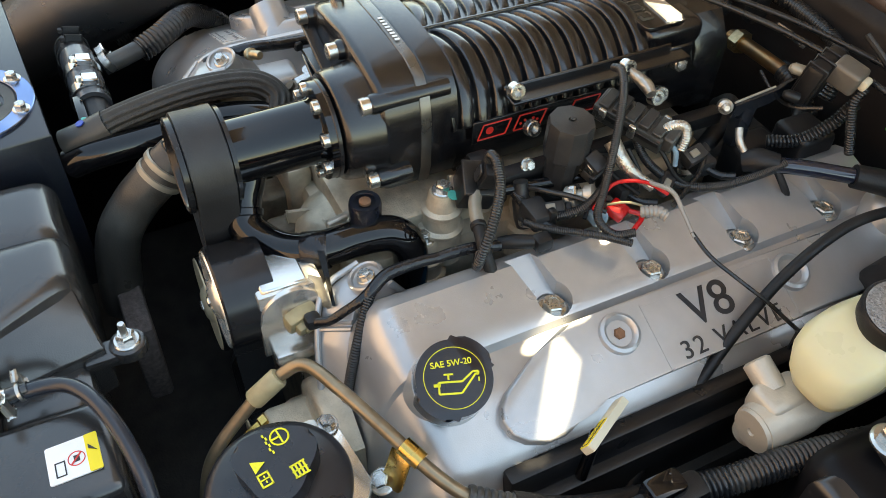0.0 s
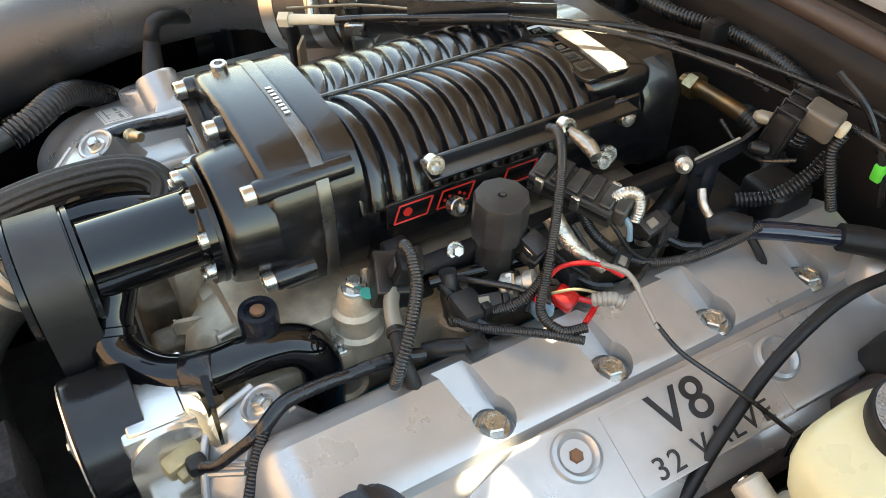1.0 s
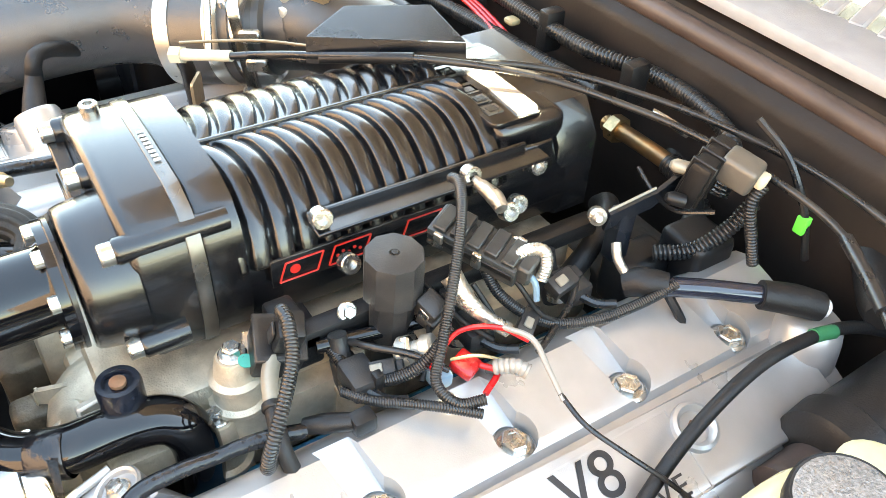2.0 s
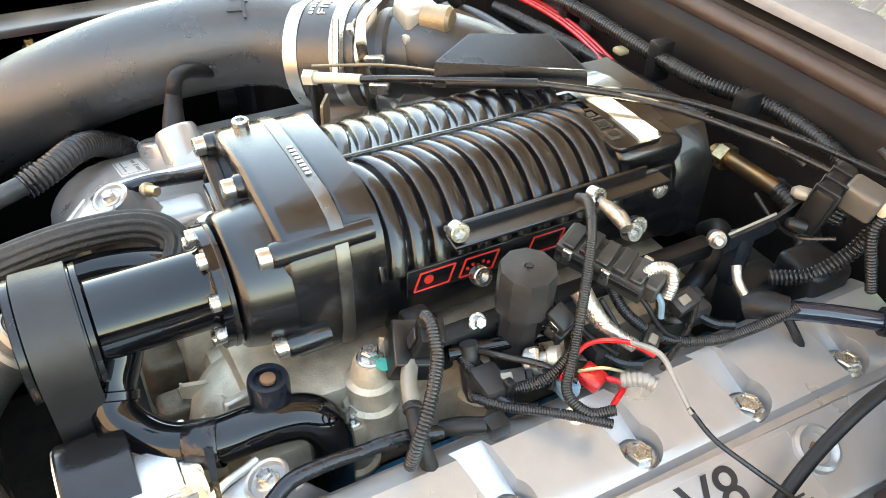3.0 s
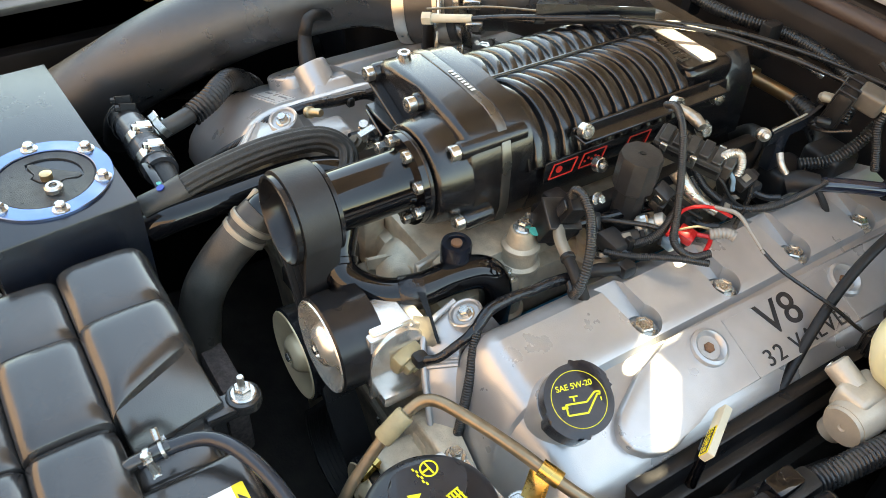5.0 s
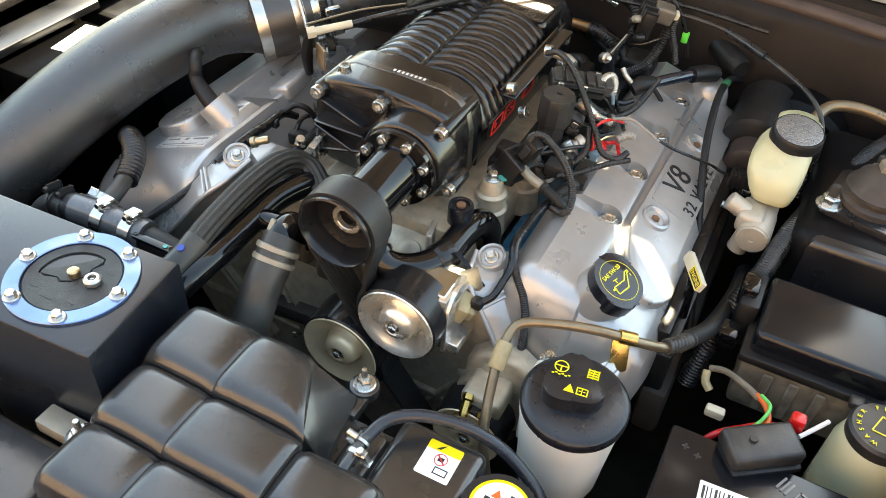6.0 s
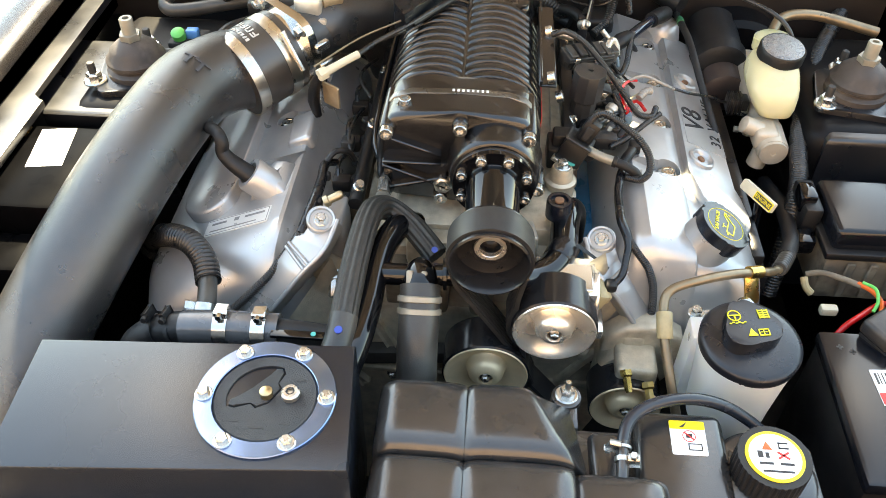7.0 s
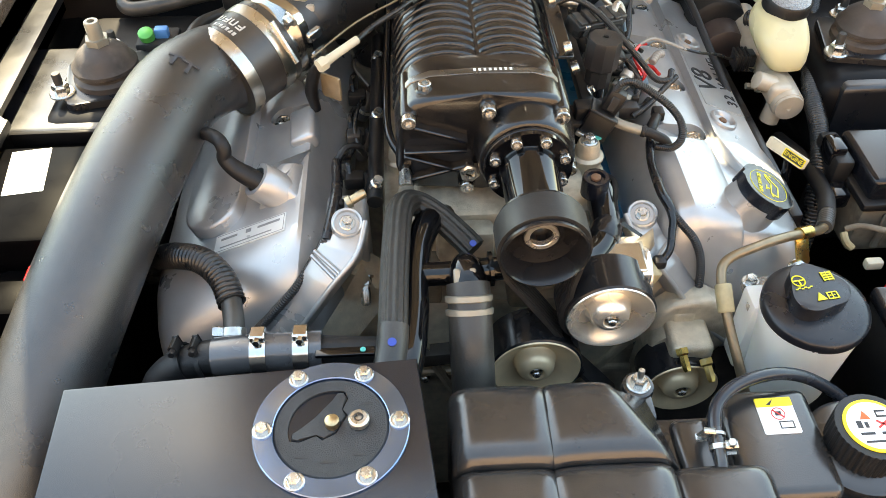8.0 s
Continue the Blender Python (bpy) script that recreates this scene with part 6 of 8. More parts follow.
def passenger_valley():
    t = thing("fuel_rail", (-0.13, 0.15, 0.83), "black fuel rail on the far bank with bright fittings", "fuel rail")
    part("rail", sweep(B(), [(-0.132, 0.00, 0.842), (-0.130, 0.15, 0.848), (-0.128, 0.36, 0.852)], 0.010, 14, 5), PLASTIC, t)
    for y in (0.02, 0.16, 0.30):
        part("fitting", turn(B(), [(0.008, 0), (0.008, 0.012), (0.006, 0.014), (0.006, 0.02)], (-0.132, y, 0.848), (0.3, -0.3, 1), 8), ZINC, t)
    for y in (0.055, 0.145, 0.235):
        t = thing("injector", (-0.150, y, 0.80), "grey fuel injector with black plug and bright collar", "injector", "fuel injectors")
        part("body", turn(B(), [(0.008, 0), (0.010, 0.01), (0.010, 0.03), (0.0075, 0.034), (0.0075, 0.05)], (-0.155, y, 0.795), (0.35, 0, 0.94), 14), GREY_PLASTIC, t)
        part("plug", block(B(), (-0.172, y - 0.010, 0.822), (-0.146, y + 0.010, 0.842), 0.004, 2), PLASTIC, t)
        part("retainer", turn(B(), [(0.011, 0), (0.011, 0.006)], (-0.150, y, 0.808), (0.35, 0, 0.94), 14), ZINC, t)
        part("lead", sweep(B(), [(-0.165, y, 0.838), (-0.166, y + 0.02, 0.850), (-0.160, y + 0.045, 0.846)], 0.0035, 8, 6), LOOM, t)
    t = thing("oil_feed_line", (-0.093, 0.0, 0.87), "gloss black feed line with bright banjo fitting beside the supercharger", "hose")
    part("line", sweep(B(), [(-0.095, 0.030, 0.882), (-0.112, 0.07, 0.893), (-0.114, 0.15, 0.903), (-0.112, 0.26, 0.91), (-0.110, 0.36, 0.91)], 0.0052, 12, 8), GLOSS_BLACK, t)
    part("ferrule", sweep(B(), [(-0.094, 0.016, 0.878), (-0.095, 0.026, 0.880), (-0.098, 0.038, 0.884)], 0.0072, 12, 5), PLASTIC, t, "black crimped ferrule")
    part("union", turn(B(), [(0.008, 0), (0.008, 0.020), (0.0055, 0.021), (0.0055, 0.026)], (-0.093, -0.008, 0.872), (0, 0.95, 0.3), 6), ZINC, t, "bright hex union", smooth=20)
    part("banjo", turn(B(), [(0.010, -0.005), (0.010, 0.005), (0.006, 0.006), (0.006, 0.010)], (-0.093, -0.012, 0.866), (0, -0.6, 0.8), 18), CAST_DARK, t, "dull banjo eye")
    hose("wire", [(-0.150, 0.09, 0.85), (-0.158, 0.12, 0.862), (-0.154, 0.16, 0.866), (-0.148, 0.20, 0.856)], 0.0028, LOOM, "thin black wire between the connectors", "wiring", group="thin wires", seg=8)
    hose("wire", [(-0.140, 0.22, 0.86), (-0.160, 0.25, 0.872), (-0.158, 0.29, 0.868), (-0.145, 0.33, 0.86)], 0.0028, LOOM, "thin black wire between the connectors", "wiring", group="thin wires", seg=8)
    solo("harness_clip", block(B(), (-0.168, 0.105, 0.845), (-0.150, 0.125, 0.862), 0.003), GREY_PLASTIC, "grey harness clip on the far bank", "clip")


passenger_valley()


def steering_pipe():
    t = thing("power_steering_pipe", (0.33, -0.1, 0.82), "olive steel power steering pipe with brass-coloured clip", "pipe")
    part("pipe", sweep(B(), [(0.290, -0.245, 0.70), (0.270, -0.225, 0.765), (0.258, -0.185, 0.806), (0.254, -0.150, 0.832), (0.262, -0.128, 0.846), (0.300, -0.112, 0.851), (0.345, -0.093, 0.846), (0.385, -0.072, 0.830), (0.408, -0.055, 0.818), (0.422, -0.040, 0.812)], 0.0058, 14, 9), BRONZE_PIPE, t, smooth=60)
    part("collar", turn(B(), [(0.0085, -0.016), (0.0095, -0.014), (0.0095, 0.014), (0.0085, 0.016)], (0.2555, -0.163, 0.824), (0.03, -0.75, -0.55), 18), TAN_PLASTIC, t, "beige sleeve")
    bm = B()
    slab(bm, rounded(0.020, 0.040, 0.004), 0.0025, basis((0.371, -0.0925, 0.820), (0.88, 0.45, 0), (0.10, 0.50, 0.85)), 0.0006)
    part("clip", bm, YELLOW_ZINC, t, "yellow zinc-plated pipe clip")
    sweepb = turn(B(), [(0.0080, -0.010), (0.0080, 0.010)], (0.372, -0.079, 0.837), (0.88, 0.42, -0.25), 18)
    part("clip_band", sweepb, YELLOW_ZINC, t)
    bolt(t, (0.366, -0.102, 0.800), (0.1, -0.4, 0.9), 1.4)
    part("ferrule", sweep(B(), [(0.414, -0.05, 0.816), (0.424, -0.034, 0.811), (0.436, -0.012, 0.806)], [0.009, 0.0115, 0.011], 16, 5, corr=(0.006, 0.0012)), DUSTY_RUBBER, t, "crimped ribbed hose end")
    part("return_hose", sweep(B(), [(0.432, -0.018, 0.807), (0.452, 0.03, 0.795), (0.466, 0.12, 0.775), (0.47, 0.22, 0.74)], 0.011, 16, 8), RUBBER, t, "black rubber return hose")
    # pump casting with two brass fittings
    t = thing("power_steering_pump", (0.215, -0.14, 0.70), "raw cast pump body with two brass fittings", "pump")
    bm = turn(B(), [(0.034, 0), (0.036, 0.006), (0.036, 0.05), (0.030, 0.058), (0.030, 0.085)], (0.205, -0.165, 0.735), (0, 1, 0), 28)
    block(bm, (0.188, -0.192, 0.735), (0.240, -0.12, 0.776), 0.008, 3)
    block(bm, (0.196, -0.150, 0.755), (0.226, -0.09, 0.790), 0.006, 3)
    part("body", bm, CAST_ALU, t)
    for x, y, z in ((0.199, -0.200, 0.772), (0.226, -0.212, 0.766)):
        part("fitting", turn(B(), [(0.008, 0), (0.008, 0.007), (0.0055, 0.009), (0.0055, 0.024), (0.004, 0.028)], (x, y + 0.012, z), (0.15, -0.9, -0.45), 6), YELLOW_ZINC, t, "brass-coloured hex fitting")
    part("arm", sweep(B(), [(0.155, -0.10, 0.70), (0.20, -0.11, 0.705), (0.26, -0.12, 0.70)], 0.016, 12, 6), CAST_ALU, t)
    t.location += Vector((0.026, 0.026, -0.038))
    # degas vent hose
    t = thing("vent_hose", (0.26, -0.27, 0.83), "dark blue-grey vent hose with spring clamp on the degas tank", "hose")
    part("hose_body", sweep(B(), [(0.188, -0.368, 0.838), (0.189, -0.344, 0.842), (0.196, -0.318, 0.846), (0.213, -0.301, 0.849), (0.240, -0.288, 0.848), (0.275, -0.278, 0.840), (0.312, -0.274, 0.822), (0.350, -0.280, 0.795), (0.37, -0.29, 0.77)], 0.0066, 16, 9), BLUE_RUBBER, t, smooth=60)
    clamp(t, (0.1885, -0.358, 0.8405), (-0.05, -0.95, -0.2), 0.0070, 0.005, "zinc spring clamp", (1, 0, 0.2))
    clamp(t, (0.1890, -0.346, 0.8435), (-0.08, -0.95, -0.2), 0.0070, 0.003, "zinc spring clamp", (-1, 0, 0.2))
    part("nipple", sweep(B(), [(0.187, -0.395, 0.825), (0.187, -0.376, 0.838), (0.188, -0.360, 0.842), (0.189, -0.340, 0.845)], 0.0062, 12), TANK, t)
    solo("foam_pad", block(B(), (-0.045, -0.262, 0.60), (0.06, -0.235, 0.72), 0.006), CARPET, "grey crumbling foam pad beside the radiator", "foam pad")


BLUE_RUBBER = mat("blue_grey_rubber", (0.020, 0.024, 0.032), 0.24, 0, 0.15, 40, 0.2, 500)
steering_pipe()


# ---- driver's side: wiring and sensors between supercharger and cover ----
def mid_cluster():
    # pulse damper with eight-sided head
    t = thing("fuel_damper", (0.171, 0.178, 0.86), "dusty black octagonal fuel damper", "fuel damper")
    part("head", turn(B(), [(0.018, -0.090), (0.018, -0.045), (0.020, -0.042), (0.0232, -0.040), (0.0232, -0.003), (0.0222, 0.0), (0.004, 0.001), (0.003, -0.001)], (0.172, 0.180, 0.949), (0.06, 0, 1), 10), GREY_PLASTIC, t, smooth=25)
    part("vent_screw", turn(B(), [(0.0025, 0), (0.0025, 0.001)], (0.1725, 0.180, 0.9502), (0, 0, 1), 8), PLASTIC, t)
    part("body", turn(B(), [(0.018, 0), (0.020, 0.01), (0.020, 0.03)], (0.166, 0.178, 0.835), (0.06, 0, 1), 16), PLASTIC, t)
    part("side_socket", block(B(), (-0.010, -0.008, -0.014), (0.010, 0.008, 0.014), 0.002, 2, Matrix.Translation((0.192, 0.200, 0.902)) @ pose(0, 0, 0, 20, 25, 20)), GREY_PLASTIC, t)
    part("socket_clip", block(B(), (-0.004, -0.0095, -0.010), (0.006, -0.008, 0.010), 0.0006, 1, Matrix.Translation((0.192, 0.200, 0.902)) @ pose(0, 0, 0, 20, 25, 20)), ZINC, t)
    t = thing("fuel_regulator", (0.203, 0.182, 0.87), "dull cast fuel regulator with steel collars", "regulator")
    part("body", turn(B(), [(0.009, 0), (0.012, 0.003), (0.012, 0.012), (0.007, 0.014), (0.007, 0.020), (0.010, 0.022), (0.010, 0.030), (0.004, 0.033)], (0.196, 0.170, 0.872), (0.45, 0.5, 0.35), 18), CAST_CLEAN, t)
    part("collar", turn(B(), [(0.013, 0), (0.0135, 0.002), (0.0135, 0.006), (0.012, 0.008)], (0.200, 0.175, 0.875), (0.45, 0.5, 0.35), 6), ZINC, t, smooth=20)
    part("stub", sweep(B(), [(0.205, 0.182, 0.880), (0.214, 0.186, 0.888), (0.222, 0.188, 0.884)], 0.004, 10, 5), FOIL, t)
    # front sensor box with conduit loop
    t = thing("boost_sensor", (0.14, 0.104, 0.85), "black plastic pressure sensor with plug", "sensor")
    bm = block(B(), (0.118, 0.085, 0.850), (0.158, 0.128, 0.884), 0.004)
    block(bm, (0.124, 0.092, 0.88), (0.150, 0.116, 0.902), 0.004)
    part("body", bm, PLASTIC, t)
    turned = Matrix.Translation((0.157, 0.092, 0.884)) @ pose(0, 0, 0, -12, 22, -20)
    part("valve_block", block(B(), (-0.020, -0.020, -0.020), (0.016, 0.016, 0.016), 0.003, 2, turned), PLASTIC, t, "black square valve block")
    part("block_rim", block(B(), (-0.021, -0.021, 0.012), (0.017, 0.017, 0.016), 0.001, 1, turned), GREY_PLASTIC, t)
    part("plug", block(B(), (-0.010, -0.009, 0.016), (0.012, 0.011, 0.046), 0.003, 2, turned), PLASTIC, t)
    part("plug_latch", block(B(), (-0.004, -0.012, 0.020), (0.006, -0.009, 0.040), 0.001, 1, turned), GREY_PLASTIC, t)
    part("valve_clip", block(B(), (-0.022, -0.024, -0.024), (0.004, -0.012, -0.018), 0.001, 1, turned), ZINC, t, "bright clip under the valve")
    part("nipple", sweep(B(), [(0.168, 0.083, 0.890), (0.180, 0.075, 0.888), (0.192, 0.070, 0.886), (0.205, 0.066, 0.884)], 0.0064, 14, 6), CREAM_METAL, t, "dull beige bent stub")
    part("stub_ring", turn(B(), [(0.0068, -0.003), (0.0078, -0.002), (0.0078, 0.002), (0.0068, 0.003)], (0.206, 0.0655, 0.884), (0.9, -0.3, -0.1), 16), PLASTIC, t)
    part("stub_hose", sweep(B(), [(0.206, 0.0655, 0.884), (0.220, 0.062, 0.880), (0.234, 0.060, 0.872), (0.242, 0.062, 0.858)], 0.0062, 14, 6), RUBBER, t)
    hose("conduit", [(0.170, 0.092, 0.928), (0.176, 0.090, 0.939), (0.186, 0.089, 0.942), (0.198, 0.086, 0.938), (0.212, 0.081, 0.931), (0.233, 0.065, 0.920), (0.246, 0.051, 0.905), (0.248, 0.044, 0.886), (0.240, 0.047, 0.871), (0.226, 0.057, 0.865), (0.216, 0.062, 0.864)], 0.0043, LOOM, "ribbed black wire conduit looping over the cover edge", "wiring", corr=(0.0026, 0.0008), group="wire conduits")
    hose("conduit", [(0.120, 0.262, 0.955), (0.140, 0.256, 0.964), (0.168, 0.240, 0.955), (0.200, 0.214, 0.930), (0.228, 0.188, 0.904), (0.246, 0.172, 0.888), (0.266, 0.178, 0.882), (0.274, 0.196, 0.884)], 0.0038, LOOM, "ribbed black wire conduit arching down from the fuel rail", "wiring", corr=(0.0020, 0.0006), group="wire conduits")
    hose("conduit", [(0.158, 0.250, 0.938), (0.182, 0.252, 0.918), (0.205, 0.258, 0.896), (0.228, 0.285, 0.876), (0.244, 0.325, 0.872), (0.252, 0.365, 0.878), (0.258, 0.395, 0.890)], 0.0042, LOOM, "ribbed black wire conduit hanging in a loop", "wiring", corr=(0.0020, 0.0006), group="wire conduits")
    hose("conduit", [(0.205, 0.118, 0.868), (0.225, 0.130, 0.872), (0.246, 0.150, 0.878), (0.262, 0.168, 0.880), (0.280, 0.190, 0.878)], 0.0034, LOOM, "ribbed black wire conduit along the cover edge", "wiring", corr=(0.0020, 0.0006), group="wire conduits")
    hose("conduit", [(0.150, 0.128, 0.874), (0.172, 0.130, 0.868), (0.196, 0.134, 0.866), (0.215, 0.150, 0.872), (0.224, 0.175, 0.884), (0.214, 0.205, 0.896)], 0.0046, LOOM, "black wire conduit crossing the manifold", "wiring", corr=(0.0020, 0.0006), group="wire conduits")
    hose("taped_harness", [(0.222, 0.082, 0.866), (0.216, 0.060, 0.867), (0.212, 0.040, 0.866), (0.210, 0.022, 0.864), (0.209, -0.001, 0.865), (0.210, -0.029, 0.864), (0.216, -0.046, 0.858), (0.219, -0.054, 0.852)], [0.0055, 0.0058, 0.0056, 0.0052, 0.0056, 0.0060, 0.0060, 0.0050], TAPE, "black taped harness lying on the cover edge", "wiring")
    hose("conduit", [(0.216, -0.046, 0.857), (0.222, -0.054, 0.850), (0.233, -0.064, 0.840), (0.245, -0.074, 0.828), (0.254, -0.084, 0.806), (0.258, -0.092, 0.770), (0.258, -0.100, 0.72)], 0.0044, LOOM, "ribbed black wire conduit down the cover front", "wiring", corr=(0.0026, 0.0008), group="wire conduits")
    hose("sensor_lead", [(0.215, -0.046, 0.858), (0.218, -0.060, 0.850), (0.216, -0.072, 0.841), (0.212, -0.088, 0.829), (0.203, -0.098, 0.822)], 0.0046, TAPE, "black taped sensor lead", "wiring")
    solo("sensor_plug", block(B(), (0.190, -0.108, 0.813), (0.206, -0.092, 0.827), 0.005), RUBBER, "black rubber plug on the crank sensor", "plug")
    t = thing("coil_plug", (0.225, 0.10, 0.866), "black right-angle plug on the cover edge", "plug")
    part("elbow", sweep(B(), [(0.218, 0.082, 0.866), (0.226, 0.094, 0.870), (0.236, 0.112, 0.872)], [0.006, 0.0075, 0.0065], 10, 5), PLASTIC, t)
    part("socket", block(B(), (0.231, 0.108, 0.864), (0.246, 0.126, 0.879), 0.003), PLASTIC, t)
    solo("cable_tie", block(B(), (0.209, 0.139, 0.862), (0.218, 0.147, 0.882), 0.002), PLASTIC, "black nylon cable tie round the conduit", "cable tie")
    # red connector cluster
    t = thing("red_connector", (0.237, 0.206, 0.87), "bright red wire connectors with yellow and white leads", "connector")
    part("shell", block(B(), (0.222, 0.198, 0.867), (0.242, 0.216, 0.879), 0.003, 2, Matrix.Translation((0.232, 0.208, 0.874)) @ pose(0, 0, 0, 10, 15, 25) @ Matrix.Translation((-0.232, -0.208, -0.874))), RED_PLASTIC, t)
    part("red_lead", sweep(B(), [(0.222, 0.188, 0.874), (0.232, 0.178, 0.888), (0.222, 0.205, 0.900), (0.234, 0.232, 0.902), (0.250, 0.25, 0.893)], 0.0020, 8, 8), RED_PLASTIC, t)
    part("red_lead", sweep(B(), [(0.240, 0.215, 0.876), (0.252, 0.222, 0.876), (0.262, 0.205, 0.872)], 0.0026, 8, 6), RED_PLASTIC, t)
    part("yellow_lead", sweep(B(), [(0.228, 0.196, 0.881), (0.240, 0.212, 0.888), (0.252, 0.232, 0.882)], 0.0013, 8, 6), TAN_PLASTIC, t)
    part("white_plug", sweep(B(), [(0.252, 0.218, 0.884), (0.262, 0.230, 0.888), (0.270, 0.236, 0.886)], [0.0052, 0.0056, 0.0045], 10, 5, corr=(0.004, 0.001)), SILVER_WIRE, t, "pale ribbed wire seal")
    part("blue_plug", block(B(), (0.222, 0.176, 0.866), (0.240, 0.192, 0.880), 0.003), BLUE_GREY, t, "pale blue plug")
    for pts, r, mt in (
            ([(0.200, 0.232, 0.918), (0.214, 0.238, 0.902), (0.222, 0.246, 0.884), (0.230, 0.262, 0.874)], 0.0022, RUBBER),
            ([(0.196, 0.262, 0.922), (0.214, 0.268, 0.908), (0.226, 0.280, 0.886), (0.236, 0.300, 0.872)], 0.0022, RUBBER),
            ([(0.166, 0.140, 0.874), (0.190, 0.150, 0.884), (0.214, 0.172, 0.886), (0.236, 0.190, 0.880)], 0.0028, LOOM),
            ([(0.178, 0.205, 0.880), (0.196, 0.196, 0.890), (0.214, 0.186, 0.884), (0.230, 0.170, 0.874)], 0.0022, RUBBER),
            ([(0.158, 0.210, 0.900), (0.186, 0.214, 0.898), (0.205, 0.222, 0.888), (0.224, 0.238, 0.876)], 0.0026, RUBBER),
            ([(0.210, 0.330, 0.882), (0.222, 0.315, 0.876), (0.236, 0.290, 0.874), (0.250, 0.262, 0.874)], 0.003, LOOM)):
        hose("wire", pts, r, mt, "thin black wire between the connectors", "wiring", group="thin wires", seg=8)
    for at, size, turned in (((0.190, 0.205, 0.892), (0.008, 0.013, 0.006), 25), ((0.205, 0.150, 0.872), (0.007, 0.012, 0.006), -20), ((0.226, 0.268, 0.880), (0.007, 0.012, 0.006), 40), ((0.212, 0.312, 0.892), (0.008, 0.012, 0.007), 10)):
        t = thing("connector", at, "small grey wire connector with bright clip", "connector", "wire connectors")
        pm = Matrix.Translation(at) @ pose(0, 0, 0, 12, 20, turned)
        part("shell", block(B(), [-v for v in size], size, 0.002, 2, pm), GREY_PLASTIC, t)
        part("clip", block(B(), (-size[0] * 0.5, -size[1] * 0.6, size[2] + 0.0002), (size[0] * 0.5, size[1] * 0.2, size[2] + 0.0025), 0.0008, 1, pm), CREAM_METAL, t)
        part("seal", block(B(), (-size[0] * 0.7, size[1], -size[2] * 0.7), (size[0] * 0.7, size[1] + 0.006, size[2] * 0.7), 0.001, 1, pm), PLASTIC, t)
    # vacuum line to the brake reservoir
    t = thing("sensor_wire", (0.33, 0.26, 0.86), "thin grey sheathed wire running over the cover to a plug", "wiring")
    part("bare_sheath", sweep(B(), [(0.236, 0.236, 0.902), (0.258, 0.246, 0.904), (0.282, 0.243, 0.897), (0.305, 0.240, 0.888)], [0.0022, 0.0024, 0.0022, 0.0020], 8, 6), SILVER_WIRE, t, "pale grey sheath")
    part("wire", sweep(B(), [(0.300, 0.2405, 0.890), (0.325, 0.245, 0.880), (0.350, 0.262, 0.866), (0.375, 0.282, 0.850), (0.396, 0.300, 0.832), (0.415, 0.308, 0.826)], 0.0021, 8, 8), LOOM, t)
    pl = part("plug", block(B(), (0.405, 0.294, 0.815), (0.438, 0.318, 0.838), 0.003), PLASTIC, t, "black ribbed plug")
    bm = B()
    for k in range(4):
        block(bm, (0.407 + 0.006 * k, 0.292, 0.813), (0.410 + 0.006 * k, 0.320, 0.840), 0.0006, 1)
    part("plug_rib", bm, PLASTIC, pl)
    # rubber hose across the cover with a green wrap
    t = thing("heater_hose", (0.37, 0.3, 0.82), "black rubber hose arching over the cam cover with green tape", "hose")
    part("hose_body", sweep(B(), [(0.438, 0.090, 0.66), (0.425, 0.125, 0.715), (0.402, 0.185, 0.772), (0.378, 0.250, 0.822), (0.360, 0.315, 0.858), (0.350, 0.385, 0.880), (0.347, 0.450, 0.876), (0.350, 0.52, 0.858), (0.37, 0.60, 0.82)], 0.0056, 12, 9), RUBBER, t, smooth=60)
    part("green_wrap", sweep(B(), [(0.3465, 0.462, 0.8745), (0.3475, 0.476, 0.8715), (0.3485, 0.488, 0.868)], 0.0062, 12, 4), DARK_GREEN, t, "green tape wrap")
    # injectors with plugs
    for i, y in enumerate((0.135, 0.235, 0.335)):
        t = thing("injector", (0.178, y, 0.83), "grey fuel injector with black plug and bright collar", "injector", "fuel injectors")
        part("body", turn(B(), [(0.008, 0), (0.010, 0.01), (0.010, 0.03), (0.0075, 0.034), (0.0075, 0.05)], (0.182, y, 0.835), (-0.35, 0, 0.94), 14), GREY_PLASTIC, t)
        part("plug", block(B(), (0.184, y - 0.012, 0.858), (0.216, y + 0.012, 0.878), 0.004, 2), GREY_PLASTIC, t)
        part("retainer", turn(B(), [(0.011, 0), (0.011, 0.006)], (0.190, y, 0.846), (-0.35, 0, 0.94), 14), ZINC, t)
        part("lead", sweep(B(), [(0.214, y, 0.868), (0.226, y + 0.008, 0.866), (0.236, y + 0.02, 0.868)], 0.004, 8, 5), LOOM, t)
    bm = block(B(), (0.140, 0.11, 0.868), (0.158, 0.40, 0.886), 0.004)
    t = thing("fuel_rail", (0.15, 0.25, 0.868), "black fuel rail with bright fittings", "fuel rail")
    part("rail", bm, PLASTIC, t)
    part("cross_tube", sweep(B(), [(0.160, 0.120, 0.872), (0.172, 0.165, 0.876), (0.184, 0.205, 0.880)], 0.006, 12, 4), GLOSS_BLACK, t)
    for y in (0.150, 0.31):
        bolt(t, (0.152, y, 0.888), (0.8, 0, 0.5), 0.95)
    for p in ((0.128, 0.163, 0.915), (0.145, 0.300, 0.925), (0.120, 0.33, 0.905)):
        bolt(t, p, (1, 0, 0.4), 1.3, SOCKET)
    # connector rack beside the rail
    t = thing("connector_rack", (0.19, 0.25, 0.92), "grey connector rack with plugs and bright clips", "connector")
    m = basis((0.176, 0.256, 0.930), (0.86, 0.45, -0.13), (-0.45, 0.86, 0.20))
